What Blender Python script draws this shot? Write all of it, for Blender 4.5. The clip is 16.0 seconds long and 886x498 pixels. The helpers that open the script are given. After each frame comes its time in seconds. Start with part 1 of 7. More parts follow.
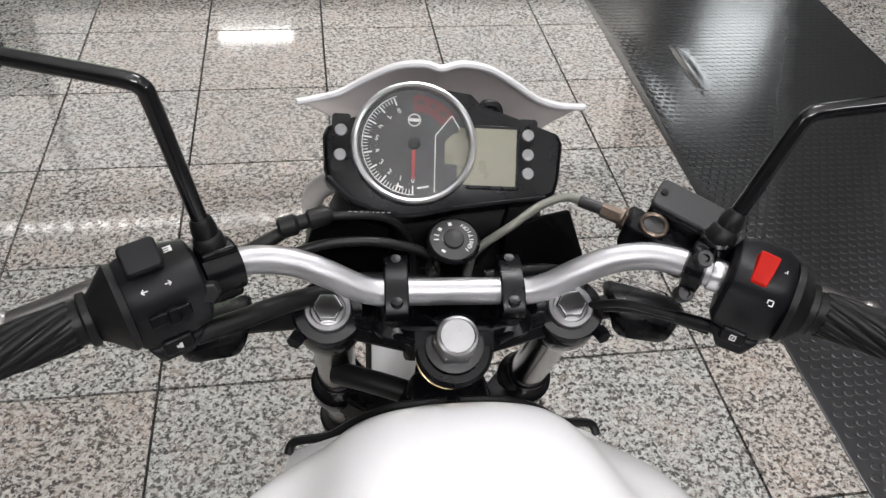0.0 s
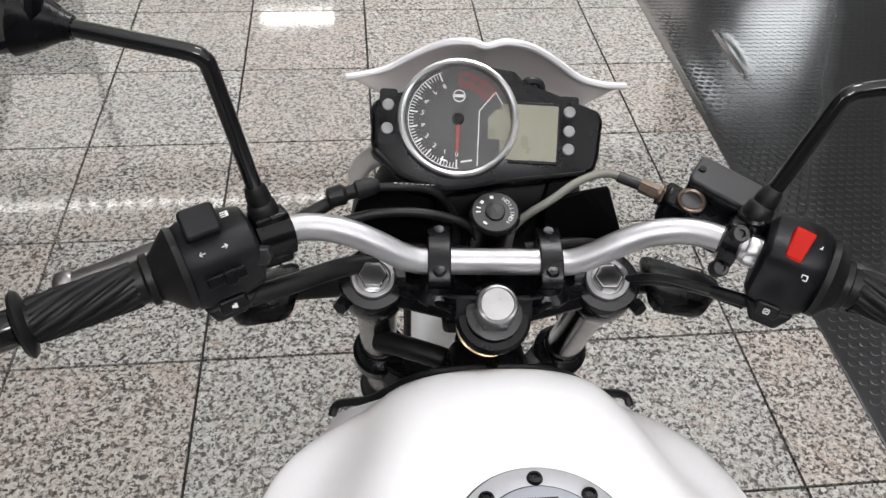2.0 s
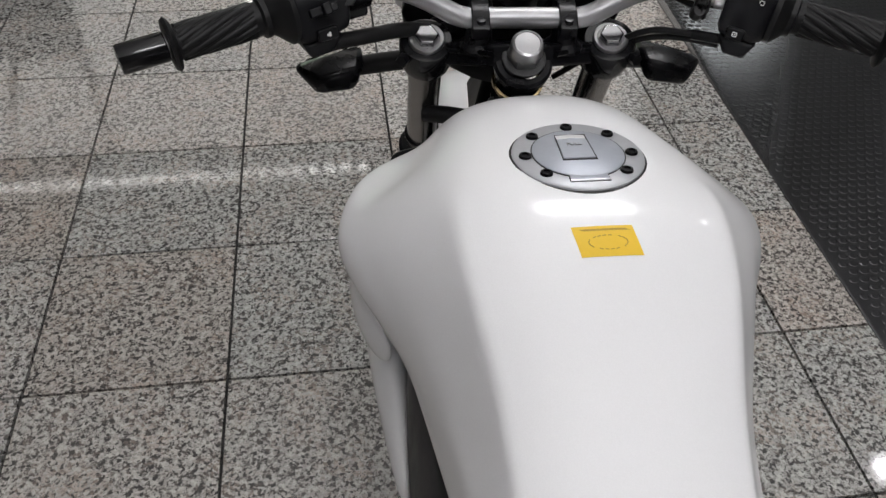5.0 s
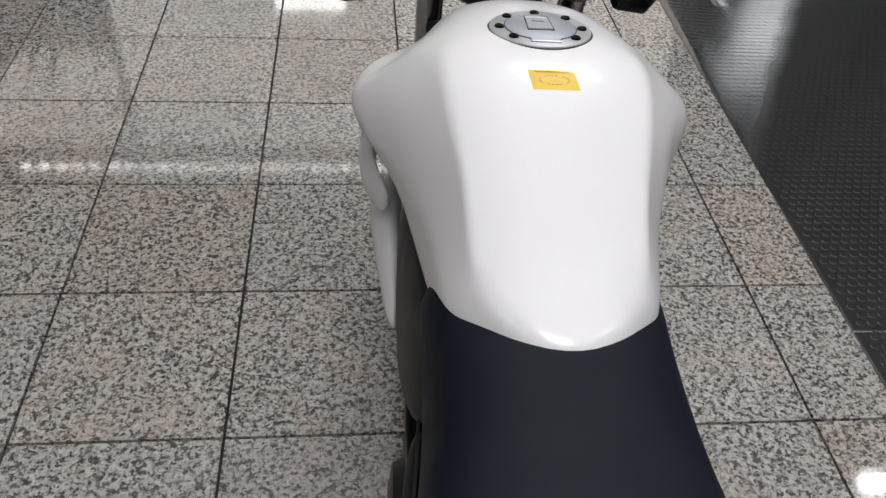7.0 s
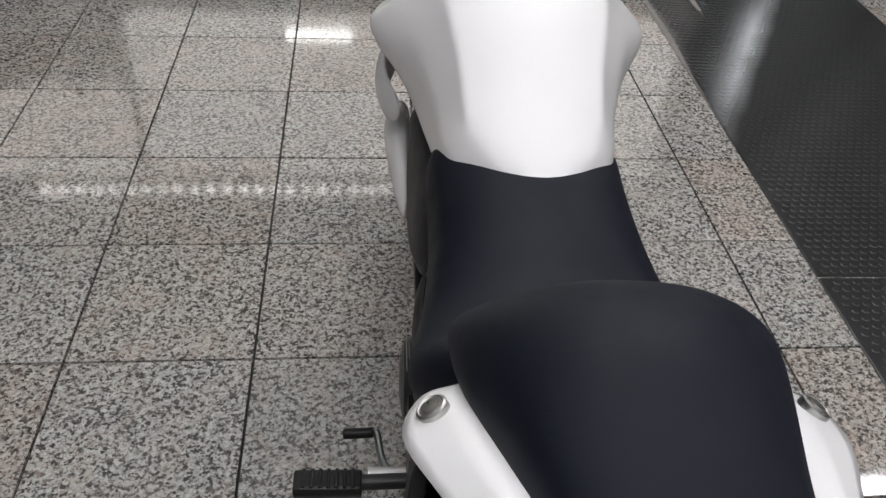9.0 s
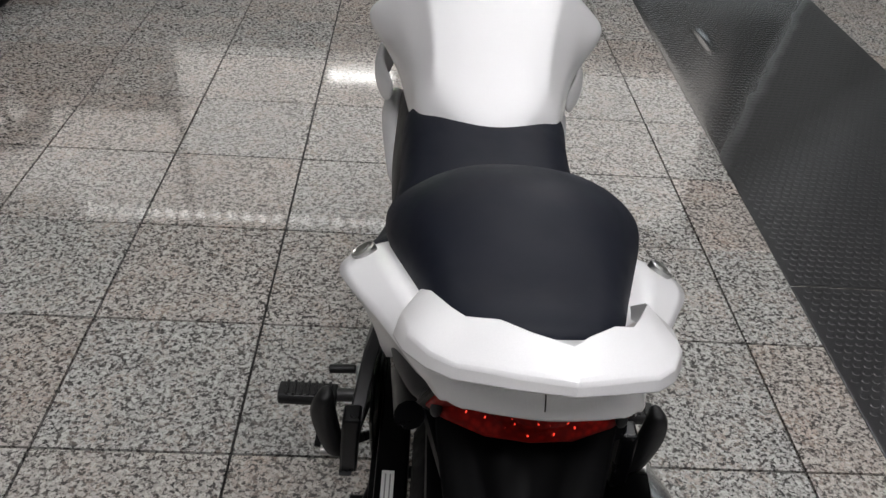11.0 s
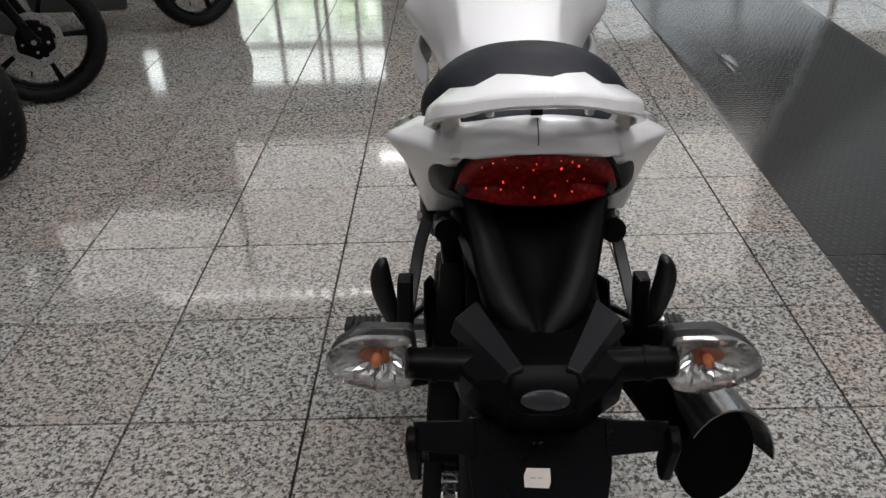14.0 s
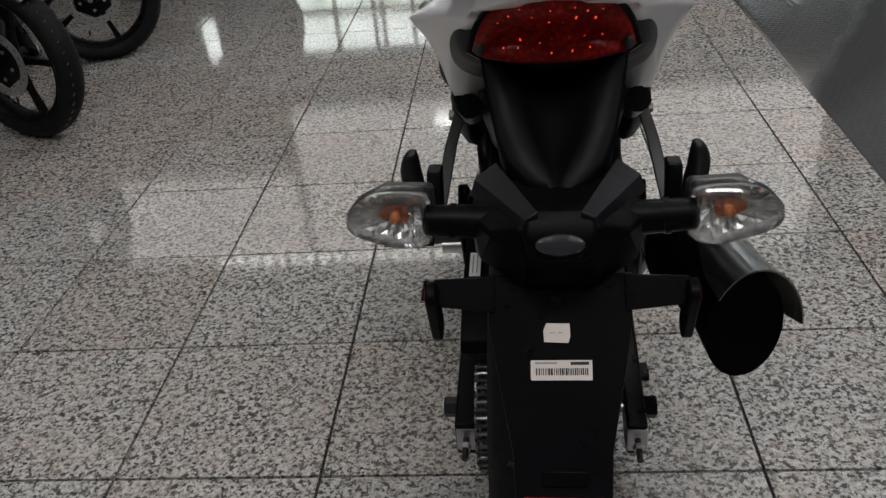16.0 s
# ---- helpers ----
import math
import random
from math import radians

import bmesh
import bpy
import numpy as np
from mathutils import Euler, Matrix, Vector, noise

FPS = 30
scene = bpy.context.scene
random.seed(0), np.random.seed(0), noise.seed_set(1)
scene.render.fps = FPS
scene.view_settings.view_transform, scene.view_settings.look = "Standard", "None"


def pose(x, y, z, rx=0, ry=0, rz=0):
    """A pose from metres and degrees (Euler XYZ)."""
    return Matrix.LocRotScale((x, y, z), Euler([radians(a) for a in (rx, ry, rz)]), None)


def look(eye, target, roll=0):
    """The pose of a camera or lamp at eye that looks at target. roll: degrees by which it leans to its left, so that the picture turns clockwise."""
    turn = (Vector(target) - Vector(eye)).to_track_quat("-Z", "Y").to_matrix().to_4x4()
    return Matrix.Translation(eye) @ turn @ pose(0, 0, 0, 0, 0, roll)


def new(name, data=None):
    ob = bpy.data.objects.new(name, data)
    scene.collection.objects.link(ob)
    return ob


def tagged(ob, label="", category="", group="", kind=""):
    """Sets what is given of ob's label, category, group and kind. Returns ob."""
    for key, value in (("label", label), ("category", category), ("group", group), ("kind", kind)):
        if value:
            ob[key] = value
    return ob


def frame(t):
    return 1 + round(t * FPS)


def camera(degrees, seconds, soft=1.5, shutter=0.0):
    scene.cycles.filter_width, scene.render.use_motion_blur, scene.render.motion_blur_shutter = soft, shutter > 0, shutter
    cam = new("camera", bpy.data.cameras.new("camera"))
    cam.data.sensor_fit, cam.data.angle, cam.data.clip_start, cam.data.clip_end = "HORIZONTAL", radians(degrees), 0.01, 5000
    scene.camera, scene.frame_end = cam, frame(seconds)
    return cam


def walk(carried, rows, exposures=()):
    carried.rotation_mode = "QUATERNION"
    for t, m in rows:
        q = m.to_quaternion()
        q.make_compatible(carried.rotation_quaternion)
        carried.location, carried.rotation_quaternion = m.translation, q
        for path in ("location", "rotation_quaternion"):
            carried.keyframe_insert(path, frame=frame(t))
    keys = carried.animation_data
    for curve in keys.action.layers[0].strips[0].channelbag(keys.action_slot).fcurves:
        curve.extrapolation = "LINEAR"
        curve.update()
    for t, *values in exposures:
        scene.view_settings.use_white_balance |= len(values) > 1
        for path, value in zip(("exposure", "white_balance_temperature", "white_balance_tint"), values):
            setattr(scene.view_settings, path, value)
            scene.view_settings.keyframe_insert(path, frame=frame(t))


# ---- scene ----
cam = camera(56.4, 16.0, 1.4)
PATH = [
    (0, (0.361, -0.361, 1.406), (0.646, 1.105, 0.076), 4.1),
    (0.5, (0.361, -0.364, 1.412), (0.59, 1.082, 0.05), 2.6),
    (1, (0.357, -0.371, 1.413), (0.577, 1.075, 0.049), 2.9),
    (1.5, (0.354, -0.377, 1.415), (0.564, 1.073, 0.054), 3.0),
    (2, (0.352, -0.386, 1.414), (0.55, 1.065, 0.053), 3.0),
    (2.5, (0.346, -0.406, 1.41), (0.526, 1.042, 0.042), 2.7),
    (3, (0.341, -0.432, 1.4), (0.505, 1.008, 0.021), 2.4),
    (3.5, (0.34, -0.456, 1.387), (0.505, 0.977, 0.0), 2.3),
    (4, (0.317, -0.496, 1.378), (0.465, 0.928, -0.019), 2.2),
    (4.5, (0.279, -0.578, 1.362), (0.51, 0.842, -0.028), 2.6),
    (4.7, (0.262, -0.623, 1.36), (0.496, 0.804, -0.022), 2.2),
    (6.8, (0.254, -0.946, 1.36), (0.446, 0.524, 0.018), 4.5),
    (7, (0.256, -0.966, 1.36), (0.465, 0.51, 0.027), 5.0),
    (7.5, (0.259, -0.997, 1.351), (0.467, 0.491, 0.03), 5.3),
    (8, (0.257, -1.052, 1.351), (0.456, 0.45, 0.046), 4.5),
    (8.5, (0.238, -1.171, 1.344), (0.44, 0.343, 0.054), 4.2),
    (9, (0.238, -1.268, 1.345), (0.432, 0.272, 0.083), 4.1),
    (9.2, (0.247, -1.289, 1.352), (0.426, 0.258, 0.097), 4.1),
    (11.3, (0.324, -1.551, 1.344), (0.412, 0.072, 0.179), 4.8),
    (11.5, (0.325, -1.566, 1.328), (0.381, 0.058, 0.161), 4.0),
    (12, (0.328, -1.602, 1.313), (0.334, 0.024, 0.148), 1.7),
    (12.5, (0.332, -1.638, 1.282), (0.312, -0.013, 0.116), -0.3),
    (13, (0.329, -1.677, 1.258), (0.283, -0.039, 0.112), -2.4),
    (13.5, (0.33, -1.756, 1.246), (0.262, -0.066, 0.178), -2.8),
    (14, (0.35, -1.808, 1.23), (0.31, -0.071, 0.239), -2.2),
    (14.5, (0.38, -1.83, 1.196), (0.271, -0.077, 0.238), -2.4),
    (15, (0.386, -1.829, 1.164), (0.251, -0.078, 0.207), -3.1),
    (15.5, (0.382, -1.845, 1.148), (0.221, -0.115, 0.158), -4.4),
    (16, (0.385, -1.865, 1.14), (0.2, -0.169, 0.097), -5.5),
]
LOOKS = [(0, 0.28), (2.5, 0.33), (3.5, 0.21), (4.5, -0.47), (7, -0.25), (9, -0.17), (12.5, -0.2), (14.5, -0.23), (16, -0.4)]
walk(cam, [(t, look(eye, target, roll)) for t, eye, target, roll in PATH], LOOKS)
LAMP, WASH, DAY, TUBE = 54, 2.2, 4.5, 9.0

# ---------- light ----------
world = bpy.data.worlds.new("world")
scene.world = world
world.use_nodes = True
wn = world.node_tree.nodes
sky = wn.new("ShaderNodeTexSky")
sky.sky_type, sky.sun_disc = "NISHITA", False
sky.sun_elevation, sky.sun_rotation = radians(48), radians(20)
wn["Background"].inputs["Strength"].default_value = 0.12
world.node_tree.links.new(sky.outputs["Color"], wn["Background"].inputs["Color"])

CEIL = 6.0           # height of the ceiling
HANG = 3.6           # height of the hung light panels
ROOM = (-6.8, 6.8, -6.4, 9.2)   # inner faces of the walls


def ceiling_lamp(x, y, sx, sy, watts, colour=(0.99, 0.975, 1.0)):
    """The light of one hung panel; strong ones get an added lamp that brightens the ceiling."""
    lamp = bpy.data.lights.new("ceiling_light", "AREA")
    lamp.shape, lamp.size, lamp.size_y, lamp.energy, lamp.color = "RECTANGLE", sx, sy, watts, colour
    ob = new("lamp", lamp)
    ob.matrix_world = pose(x, y, HANG)
    if watts > 30:
        up = bpy.data.lights.new("added_ceiling_wash", "AREA")
        up.shape, up.size, up.size_y, up.energy, up.color = "RECTANGLE", sx, sy, watts * WASH, colour
        new("added_uplight", up).matrix_world = pose(x, y, HANG + 0.075, 180)
    return ob


# four large panels added to light the room, set where no reflection shows
for lx, ly, w in ((1.32, 1.8, 1.12), (-2.4, -2.35, 0.5), (0.5, -2.35, 1.12), (3.4, -2.35, 0.72)):
    ceiling_lamp(lx, ly, 1.2, 0.6, LAMP * w)
ceiling_lamp(3.92, 2.0, 0.24, 0.12, LAMP * 0.1)

# ---------- materials ----------


class Nodes:
    """A short way to write a node material."""

    def __init__(self, name):
        self.m = bpy.data.materials.new(name)
        self.m.use_nodes = True
        self.t = self.m.node_tree
        self.b = self.t.nodes["Principled BSDF"]

    def n(self, kind, **values):
        node = self.t.nodes.new("ShaderNode" + kind)
        for key, value in values.items():
            setattr(node, key, value)
        return node

    def put(self, socket, value):
        if isinstance(value, bpy.types.NodeSocket):
            self.t.links.new(value, socket)
        elif isinstance(value, (tuple, list)) and len(value) == 3 and socket.type == "RGBA":
            socket.default_value = (*value, 1)
        else:
            socket.default_value = value

    def set(self, **values):
        for key, value in values.items():
            self.put(self.b.inputs[key.replace("_", " ")], value)
        return self

    def where(self, kind="Object"):
        return self.n("TexCoord").outputs[kind]

    def noise(self, scale, detail=3.0, rough=0.55, vector=None):
        node = self.n("TexNoise")
        self.put(node.inputs["Scale"], scale), self.put(node.inputs["Detail"], detail), self.put(node.inputs["Roughness"], rough)
        self.put(node.inputs["Vector"], vector or self.where())
        return node.outputs["Fac"]

    def ramp(self, fac, stops, sharp=False):
        node = self.n("ValToRGB")
        node.color_ramp.interpolation = "CONSTANT" if sharp else "LINEAR"
        while len(node.color_ramp.elements) < len(stops):
            node.color_ramp.elements.new(0.5)
        for e, (at, c) in zip(node.color_ramp.elements, stops):
            e.position, e.color = at, (*c, 1) if isinstance(c, tuple) else (c, c, c, 1)
        self.put(node.inputs["Fac"], fac)
        return node.outputs["Color"]

    def mix(self, fac, a, b, blend="MIX"):
        node = self.n("Mix", data_type="RGBA", blend_type=blend)
        self.put(node.inputs[0], fac), self.put(node.inputs[6], a), self.put(node.inputs[7], b)
        return node.outputs[2]

    def math(self, op, a, b=0.0):
        node = self.n("Math", operation=op)
        self.put(node.inputs[0], a), self.put(node.inputs[1], b)
        return node.outputs[0]

    def bump(self, height, strength=0.2, distance=0.001):
        node = self.n("Bump")
        self.put(node.inputs["Height"], height), self.put(node.inputs["Strength"], strength), self.put(node.inputs["Distance"], distance)
        self.put(self.b.inputs["Normal"], node.outputs["Normal"])
        return self


def plain(name, colour, rough=0.5, metal=0.0, vary=0.12, large=9.0, fine=260.0, relief=0.05, coat=0.0, coat_rough=0.06, spec=0.5):
    """Paint, plastic, rubber or metal: two scales of variation in colour and gloss, and a fine relief."""
    k = Nodes(name)
    a, b = k.noise(large, 4), k.noise(fine, 2)
    dark = tuple(c * (1 - vary) for c in colour)
    lite = tuple(min(1, c * (1 + vary * 0.6)) for c in colour)
    tone = k.mix(0.35, k.ramp(a, ((0.3, dark), (0.7, lite))), k.ramp(b, ((0.3, dark), (0.7, lite))))
    k.set(Base_Color=tone, Metallic=metal, Coat_Weight=coat, Coat_Roughness=coat_rough, Specular_IOR_Level=spec)
    k.set(Roughness=k.ramp(k.noise(large * 2.3, 5, 0.6), ((0.3, max(0.02, rough * 0.82)), (0.7, min(1, rough * 1.18)))))
    if relief:
        k.bump(b, relief, 0.0006)
    return k.m


def granite(name, joined):
    """Polished grey granite: dark mica, grey feldspar and a few pink grains, a little different from tile to tile."""
    k = Nodes(name)
    place = k.n("NewGeometry")
    tile = place.outputs["Random Per Island"] if joined else k.n("ObjectInfo").outputs["Random"]
    at = place.outputs["Position"]
    warp = k.n("TexNoise")
    k.put(warp.inputs["Scale"], 95.0), k.put(warp.inputs["Vector"], at)
    bend = k.n("MixRGB", blend_type="LINEAR_LIGHT")
    k.put(bend.inputs[0], 0.006), k.put(bend.inputs[1], at), k.put(bend.inputs[2], warp.outputs["Color"])
    cells = k.n("TexVoronoi", feature="F1")
    k.put(cells.inputs["Scale"], 165.0), k.put(cells.inputs["Vector"], bend.outputs[0])
    split = k.n("SeparateColor")
    k.put(split.inputs[0], cells.outputs["Color"])
    cluster = k.noise(80.0, 3, 0.6, at)
    pick = k.math("ADD", k.math("MULTIPLY", split.outputs[0], 0.62), k.math("MULTIPLY", k.math("SUBTRACT", cluster, 0.5), 1.5))
    grain = k.ramp(pick, ((0.0, (0.042, 0.042, 0.043)), (0.10, (0.088, 0.087, 0.086)), (0.165, (0.20, 0.198, 0.193)),
                          (0.245, (0.335, 0.332, 0.322)), (0.40, (0.43, 0.426, 0.413)), (0.58, (0.53, 0.526, 0.511))), True)
    pink = k.math("MULTIPLY", k.ramp(split.outputs[1], ((0.0, 0.12), (0.55, 0.95)), True), k.ramp(k.noise(9.0, 4, 0.6, at), ((0.46, 0.12), (0.66, 0.85))))
    grain = k.mix(pink, grain, k.mix(0.72, grain, (0.46, 0.385, 0.34)))
    flecks = k.n("TexVoronoi", feature="F1")
    k.put(flecks.inputs["Scale"], 330.0), k.put(flecks.inputs["Vector"], at)
    fleck = k.n("SeparateColor")
    k.put(fleck.inputs[0], flecks.outputs["Color"])
    grain = k.mix(k.ramp(fleck.outputs[0], ((0.0, 0.5), (0.10, 0.0)), True), grain, (0.045, 0.045, 0.045))
    tint = k.ramp(tile, ((0.0, (0.93, 0.94, 0.925)), (0.4, (1.0, 1.0, 0.98)), (0.7, (1.0, 0.955, 0.915)), (0.86, (1.0, 0.93, 0.875)), (1.0, (0.88, 0.845, 0.81))))
    grain = k.mix(1.0, grain, tint, "MULTIPLY")
    cloud = k.noise(3.1, 4, 0.6, at)
    grain = k.mix(k.ramp(cloud, ((0.35, 0.0), (0.75, 0.16))), grain, (0.27, 0.255, 0.235))
    k.set(Base_Color=grain, Specular_IOR_Level=1.0)
    wear = k.noise(1.7, 5, 0.65, at)
    k.set(Roughness=k.ramp(wear, ((0.3, 0.045), (0.7, 0.085))))
    k.bump(k.noise(7.0, 2, 0.5, at), 0.04, 0.002)
    return k.m


def white_paint():
    """White lacquer under a clear coat, with the faintest dust."""
    k = Nodes("white_gloss_paint")
    k.set(Base_Color=k.ramp(k.noise(900.0, 2), ((0.3, (0.80, 0.80, 0.81)), (0.7, (0.83, 0.83, 0.84)))), Roughness=0.42, Coat_Weight=0.7, Coat_Roughness=0.11)
    return k.m


M = {
    "granite": granite("granite", False),
    "granite_rest": granite("granite_rest", True),
    "grout": plain("grout", (0.014, 0.013, 0.012), 0.85, relief=0.3),
    "paint": plain("white_wall_paint", (0.62, 0.615, 0.60), 0.7, vary=0.04, large=1.3, fine=90, relief=0.1),
    "ceilpaint": plain("ceiling_paint", (0.76, 0.755, 0.74), 0.75, vary=0.05, large=1.3, fine=90, relief=0.1),
    "palewall": plain("pale_wall_paint", (0.50, 0.485, 0.465), 0.7, vary=0.05, large=1.1, fine=90, relief=0.1),
    "darkwall": plain("dark_wall_paint", (0.035, 0.034, 0.033), 0.7, vary=0.08, large=1.1, fine=90, relief=0.1),
    "greywall": plain("grey_wall_paint", (0.13, 0.128, 0.125), 0.7, vary=0.06, large=1.1, fine=90, relief=0.1),
    "white": white_paint(),
    "white_in": plain("white_plastic_inside", (0.58, 0.54, 0.52), 0.35, vary=0.03, relief=0.02),
    "plastic": plain("black_textured_plastic", (0.0024, 0.0024, 0.0027), 0.42, vary=0.2, fine=900, relief=0.12, spec=0.055),
    "satin": plain("black_satin_paint", (0.0032, 0.0032, 0.0038), 0.30, spec=0.13, vary=0.2, fine=500, relief=0.03),
    "gloss": plain("black_gloss_paint", (0.008, 0.008, 0.009), 0.12, vary=0.2, relief=0.0),
    "greyplastic": plain("dark_grey_plastic", (0.018, 0.018, 0.020), 0.5, vary=0.15, fine=800, relief=0.1),
    "seat": plain("seat_vinyl", (0.0060, 0.0077, 0.0145), 0.57, spec=0.2, vary=0.12, large=5, fine=1100, relief=0.35),
    "rubber": plain("grip_rubber", (0.008, 0.008, 0.0085), 0.45, spec=0.28, vary=0.2, fine=700, relief=0.1),
    "tyre": plain("tyre_rubber", (0.005, 0.005, 0.0053), 0.68, spec=0.2, vary=0.25, large=14, fine=400, relief=0.3),
    "alu": plain("brushed_aluminium", (0.72, 0.72, 0.73), 0.34, 1.0, vary=0.06, large=30, fine=900, relief=0.05),
    "alu_dull": plain("dull_aluminium", (0.42, 0.43, 0.45), 0.42, 1.0, vary=0.1, large=30, fine=700, relief=0.05),
    "capchrome": plain("polished_cap_chrome", (0.42, 0.42, 0.43), 0.14, 1.0, vary=0.08, large=60, relief=0.0),
    "chrome": plain("chrome", (0.80, 0.80, 0.80), 0.10, 1.0, vary=0.03, relief=0.0),
    "steel": plain("zinc_steel", (0.50, 0.50, 0.48), 0.33, 1.0, vary=0.15, large=60, relief=0.05),
    "forksteel": plain("fork_steel", (0.33, 0.32, 0.31), 0.20, 1.0, vary=0.08, large=40, relief=0.0),
    "brass": plain("brass_ring", (0.75, 0.60, 0.34), 0.25, 1.0, vary=0.1, relief=0.0),
    "castiron": plain("cast_engine_grey", (0.045, 0.045, 0.046), 0.42, 0.6, vary=0.2, fine=500, relief=0.2),
    "red": plain("red_switch_plastic", (0.50, 0.010, 0.004), 0.5, spec=0.12, vary=0.06, relief=0.02),
    "baralu": plain("satin_bar_aluminium", (0.43, 0.43, 0.44), 0.46, 1.0, vary=0.05, large=30, fine=900, relief=0.05),
    "nutsteel": plain("polished_nut_steel", (0.37, 0.37, 0.375), 0.33, 1.0, vary=0.08, large=60, fine=900, relief=0.05),
    "shield": plain("polished_shield", (0.66, 0.66, 0.66), 0.22, 1.0, vary=0.03, large=25, fine=700, relief=0.0),
    "soot": plain("matt_black_enamel", (0.0012, 0.0012, 0.0013), 0.6, vary=0.2, fine=500, relief=0.05, spec=0.03),
    "lidalu": plain("satin_lid_enamel", (0.38, 0.405, 0.45), 0.42, 0.35, vary=0.05, large=30, relief=0.03),
    "chainsteel": plain("oiled_chain_steel", (0.20, 0.20, 0.195), 0.34, 1.0, vary=0.15, large=80, relief=0.03),
    "discsteel": plain("brushed_disc_steel", (0.52, 0.52, 0.51), 0.34, 0.9, vary=0.1, large=40, relief=0.05),
    "bronze": plain("bronzed_fitting", (0.15, 0.115, 0.09), 0.38, 0.8, vary=0.2, large=80, relief=0.03),
    "braid": plain("braided_hose", (0.20, 0.20, 0.175), 0.5, 0.3, vary=0.15, fine=1200, relief=0.4),
    "needle": plain("needle_red", (0.34, 0.025, 0.02), 0.4, relief=0.0),
    "stickerink": plain("sticker_print", (0.42, 0.25, 0.01), 0.5, relief=0.0),
    "dial": plain("dial_face_black", (0.010, 0.010, 0.011), 0.35, vary=0.1, relief=0.0),
    "dialred": plain("dial_red_print", (0.09, 0.006, 0.005), 0.45, relief=0.0),
    "print": plain("white_print", (0.72, 0.72, 0.70), 0.5, vary=0.05, relief=0.0),
    "printgrey": plain("grey_print", (0.25, 0.25, 0.25), 0.5, relief=0.0),
    "ink": plain("black_print", (0.015, 0.015, 0.015), 0.5, relief=0.0),
    "lcd": plain("lcd_glass", (0.20, 0.195, 0.14), 0.3, vary=0.04, relief=0.0),
    "button": plain("clear_grey_button", (0.24, 0.24, 0.245), 0.35, vary=0.06, relief=0.0),
    "yellow": plain("yellow_sticker", (0.80, 0.52, 0.015), 0.4, vary=0.03, relief=0.0),
    "paper": plain("white_paper_label", (0.62, 0.56, 0.51), 0.6, vary=0.05, relief=0.0),
    "amber": plain("amber_bulb", (0.34, 0.10, 0.03), 0.2, vary=0.05, relief=0.0),
    "amber_mirrored": plain("amber_reflection", (0.34, 0.105, 0.04), 0.18, 0.8, vary=0.2, large=200, relief=0.0),
    "lampglass": plain("milky_lamp_glass", (0.022, 0.022, 0.026), 0.24, vary=0.1, relief=0.0),
    "leveralu": plain("worn_lever_metal", (0.20, 0.19, 0.185), 0.36, 0.85, vary=0.3, large=40, fine=500, relief=0.05),
    "swplastic": plain("moulded_switch_plastic", (0.0062, 0.0064, 0.0082), 0.46, vary=0.2, fine=900, relief=0.15, spec=0.28),
    "satin2": plain("black_powder_coat", (0.0034, 0.0034, 0.0044), 0.28, vary=0.2, fine=500, relief=0.05, spec=0.2),
    "capgrey": plain("grey_cap_enamel", (0.30, 0.31, 0.335), 0.45, 0.4, vary=0.06, relief=0.03),
    "reflector": plain("red_reflector", (0.50, 0.016, 0.012), 0.18, vary=0.15, large=120, relief=0.0),
    "ringalu": plain("satin_cap_metal", (0.43, 0.44, 0.46), 0.40, 0.4, vary=0.05, large=40, relief=0.03),
    "silver": plain("silvered_plastic", (0.84, 0.84, 0.83), 0.16, 0.85, vary=0.15, large=160, relief=0.0),
    "frame_alu": plain("window_aluminium", (0.22, 0.22, 0.22), 0.4, 0.8, relief=0.02),
}


def glass(name, tint, ior, extra=0.0):
    """Thin clear plastic or glass: see-through, with a gloss that grows at glancing angles."""
    k = Nodes(name)
    clear, shine, both, fres = k.n("BsdfTransparent"), k.n("BsdfGlossy"), k.n("MixShader"), k.n("Fresnel")
    k.put(clear.inputs["Color"], tint), k.put(shine.inputs["Roughness"], 0.04), k.put(fres.inputs["IOR"], ior)
    k.put(both.inputs[0], k.math("ADD", fres.outputs[0], extra)), k.put(both.inputs[1], clear.outputs[0]), k.put(both.inputs[2], shine.outputs[0])
    k.put(k.t.nodes["Material Output"].inputs["Surface"], both.outputs[0])
    return k.m


M["pane"] = glass("window_glass", (0.93, 0.95, 0.96), 1.45)
M["tinted"] = glass("tinted_glass", (0.5, 0.515, 0.52), 1.45)
M["smoked"] = glass("smoked_glass", (0.53, 0.515, 0.50), 1.45)
M["dialglass"] = glass("dial_glass", (0.96, 0.96, 0.96), 1.22)
M["clear"] = glass("clear_lens", (0.95, 0.95, 0.95), 1.3, 0.04)


def lens_red():
    k = Nodes("red_lens")
    cells = k.n("TexVoronoi", feature="F1")
    k.put(cells.inputs["Scale"], 160.0), k.put(cells.inputs["Vector"], k.where())
    k.set(Base_Color=k.mix(k.ramp(cells.outputs["Distance"], ((0.1, 0.0), (0.6, 1.0))), (0.40, 0.009, 0.005), (0.20, 0.004, 0.003)),
          Roughness=0.45, Coat_Weight=0.05, Coat_Roughness=0.12, Specular_IOR_Level=0.15)
    return k.m


def glow(name, colour, strength):
    k = Nodes(name)
    k.set(Base_Color=(0, 0, 0), Emission_Color=colour, Emission_Strength=strength)
    return k.m


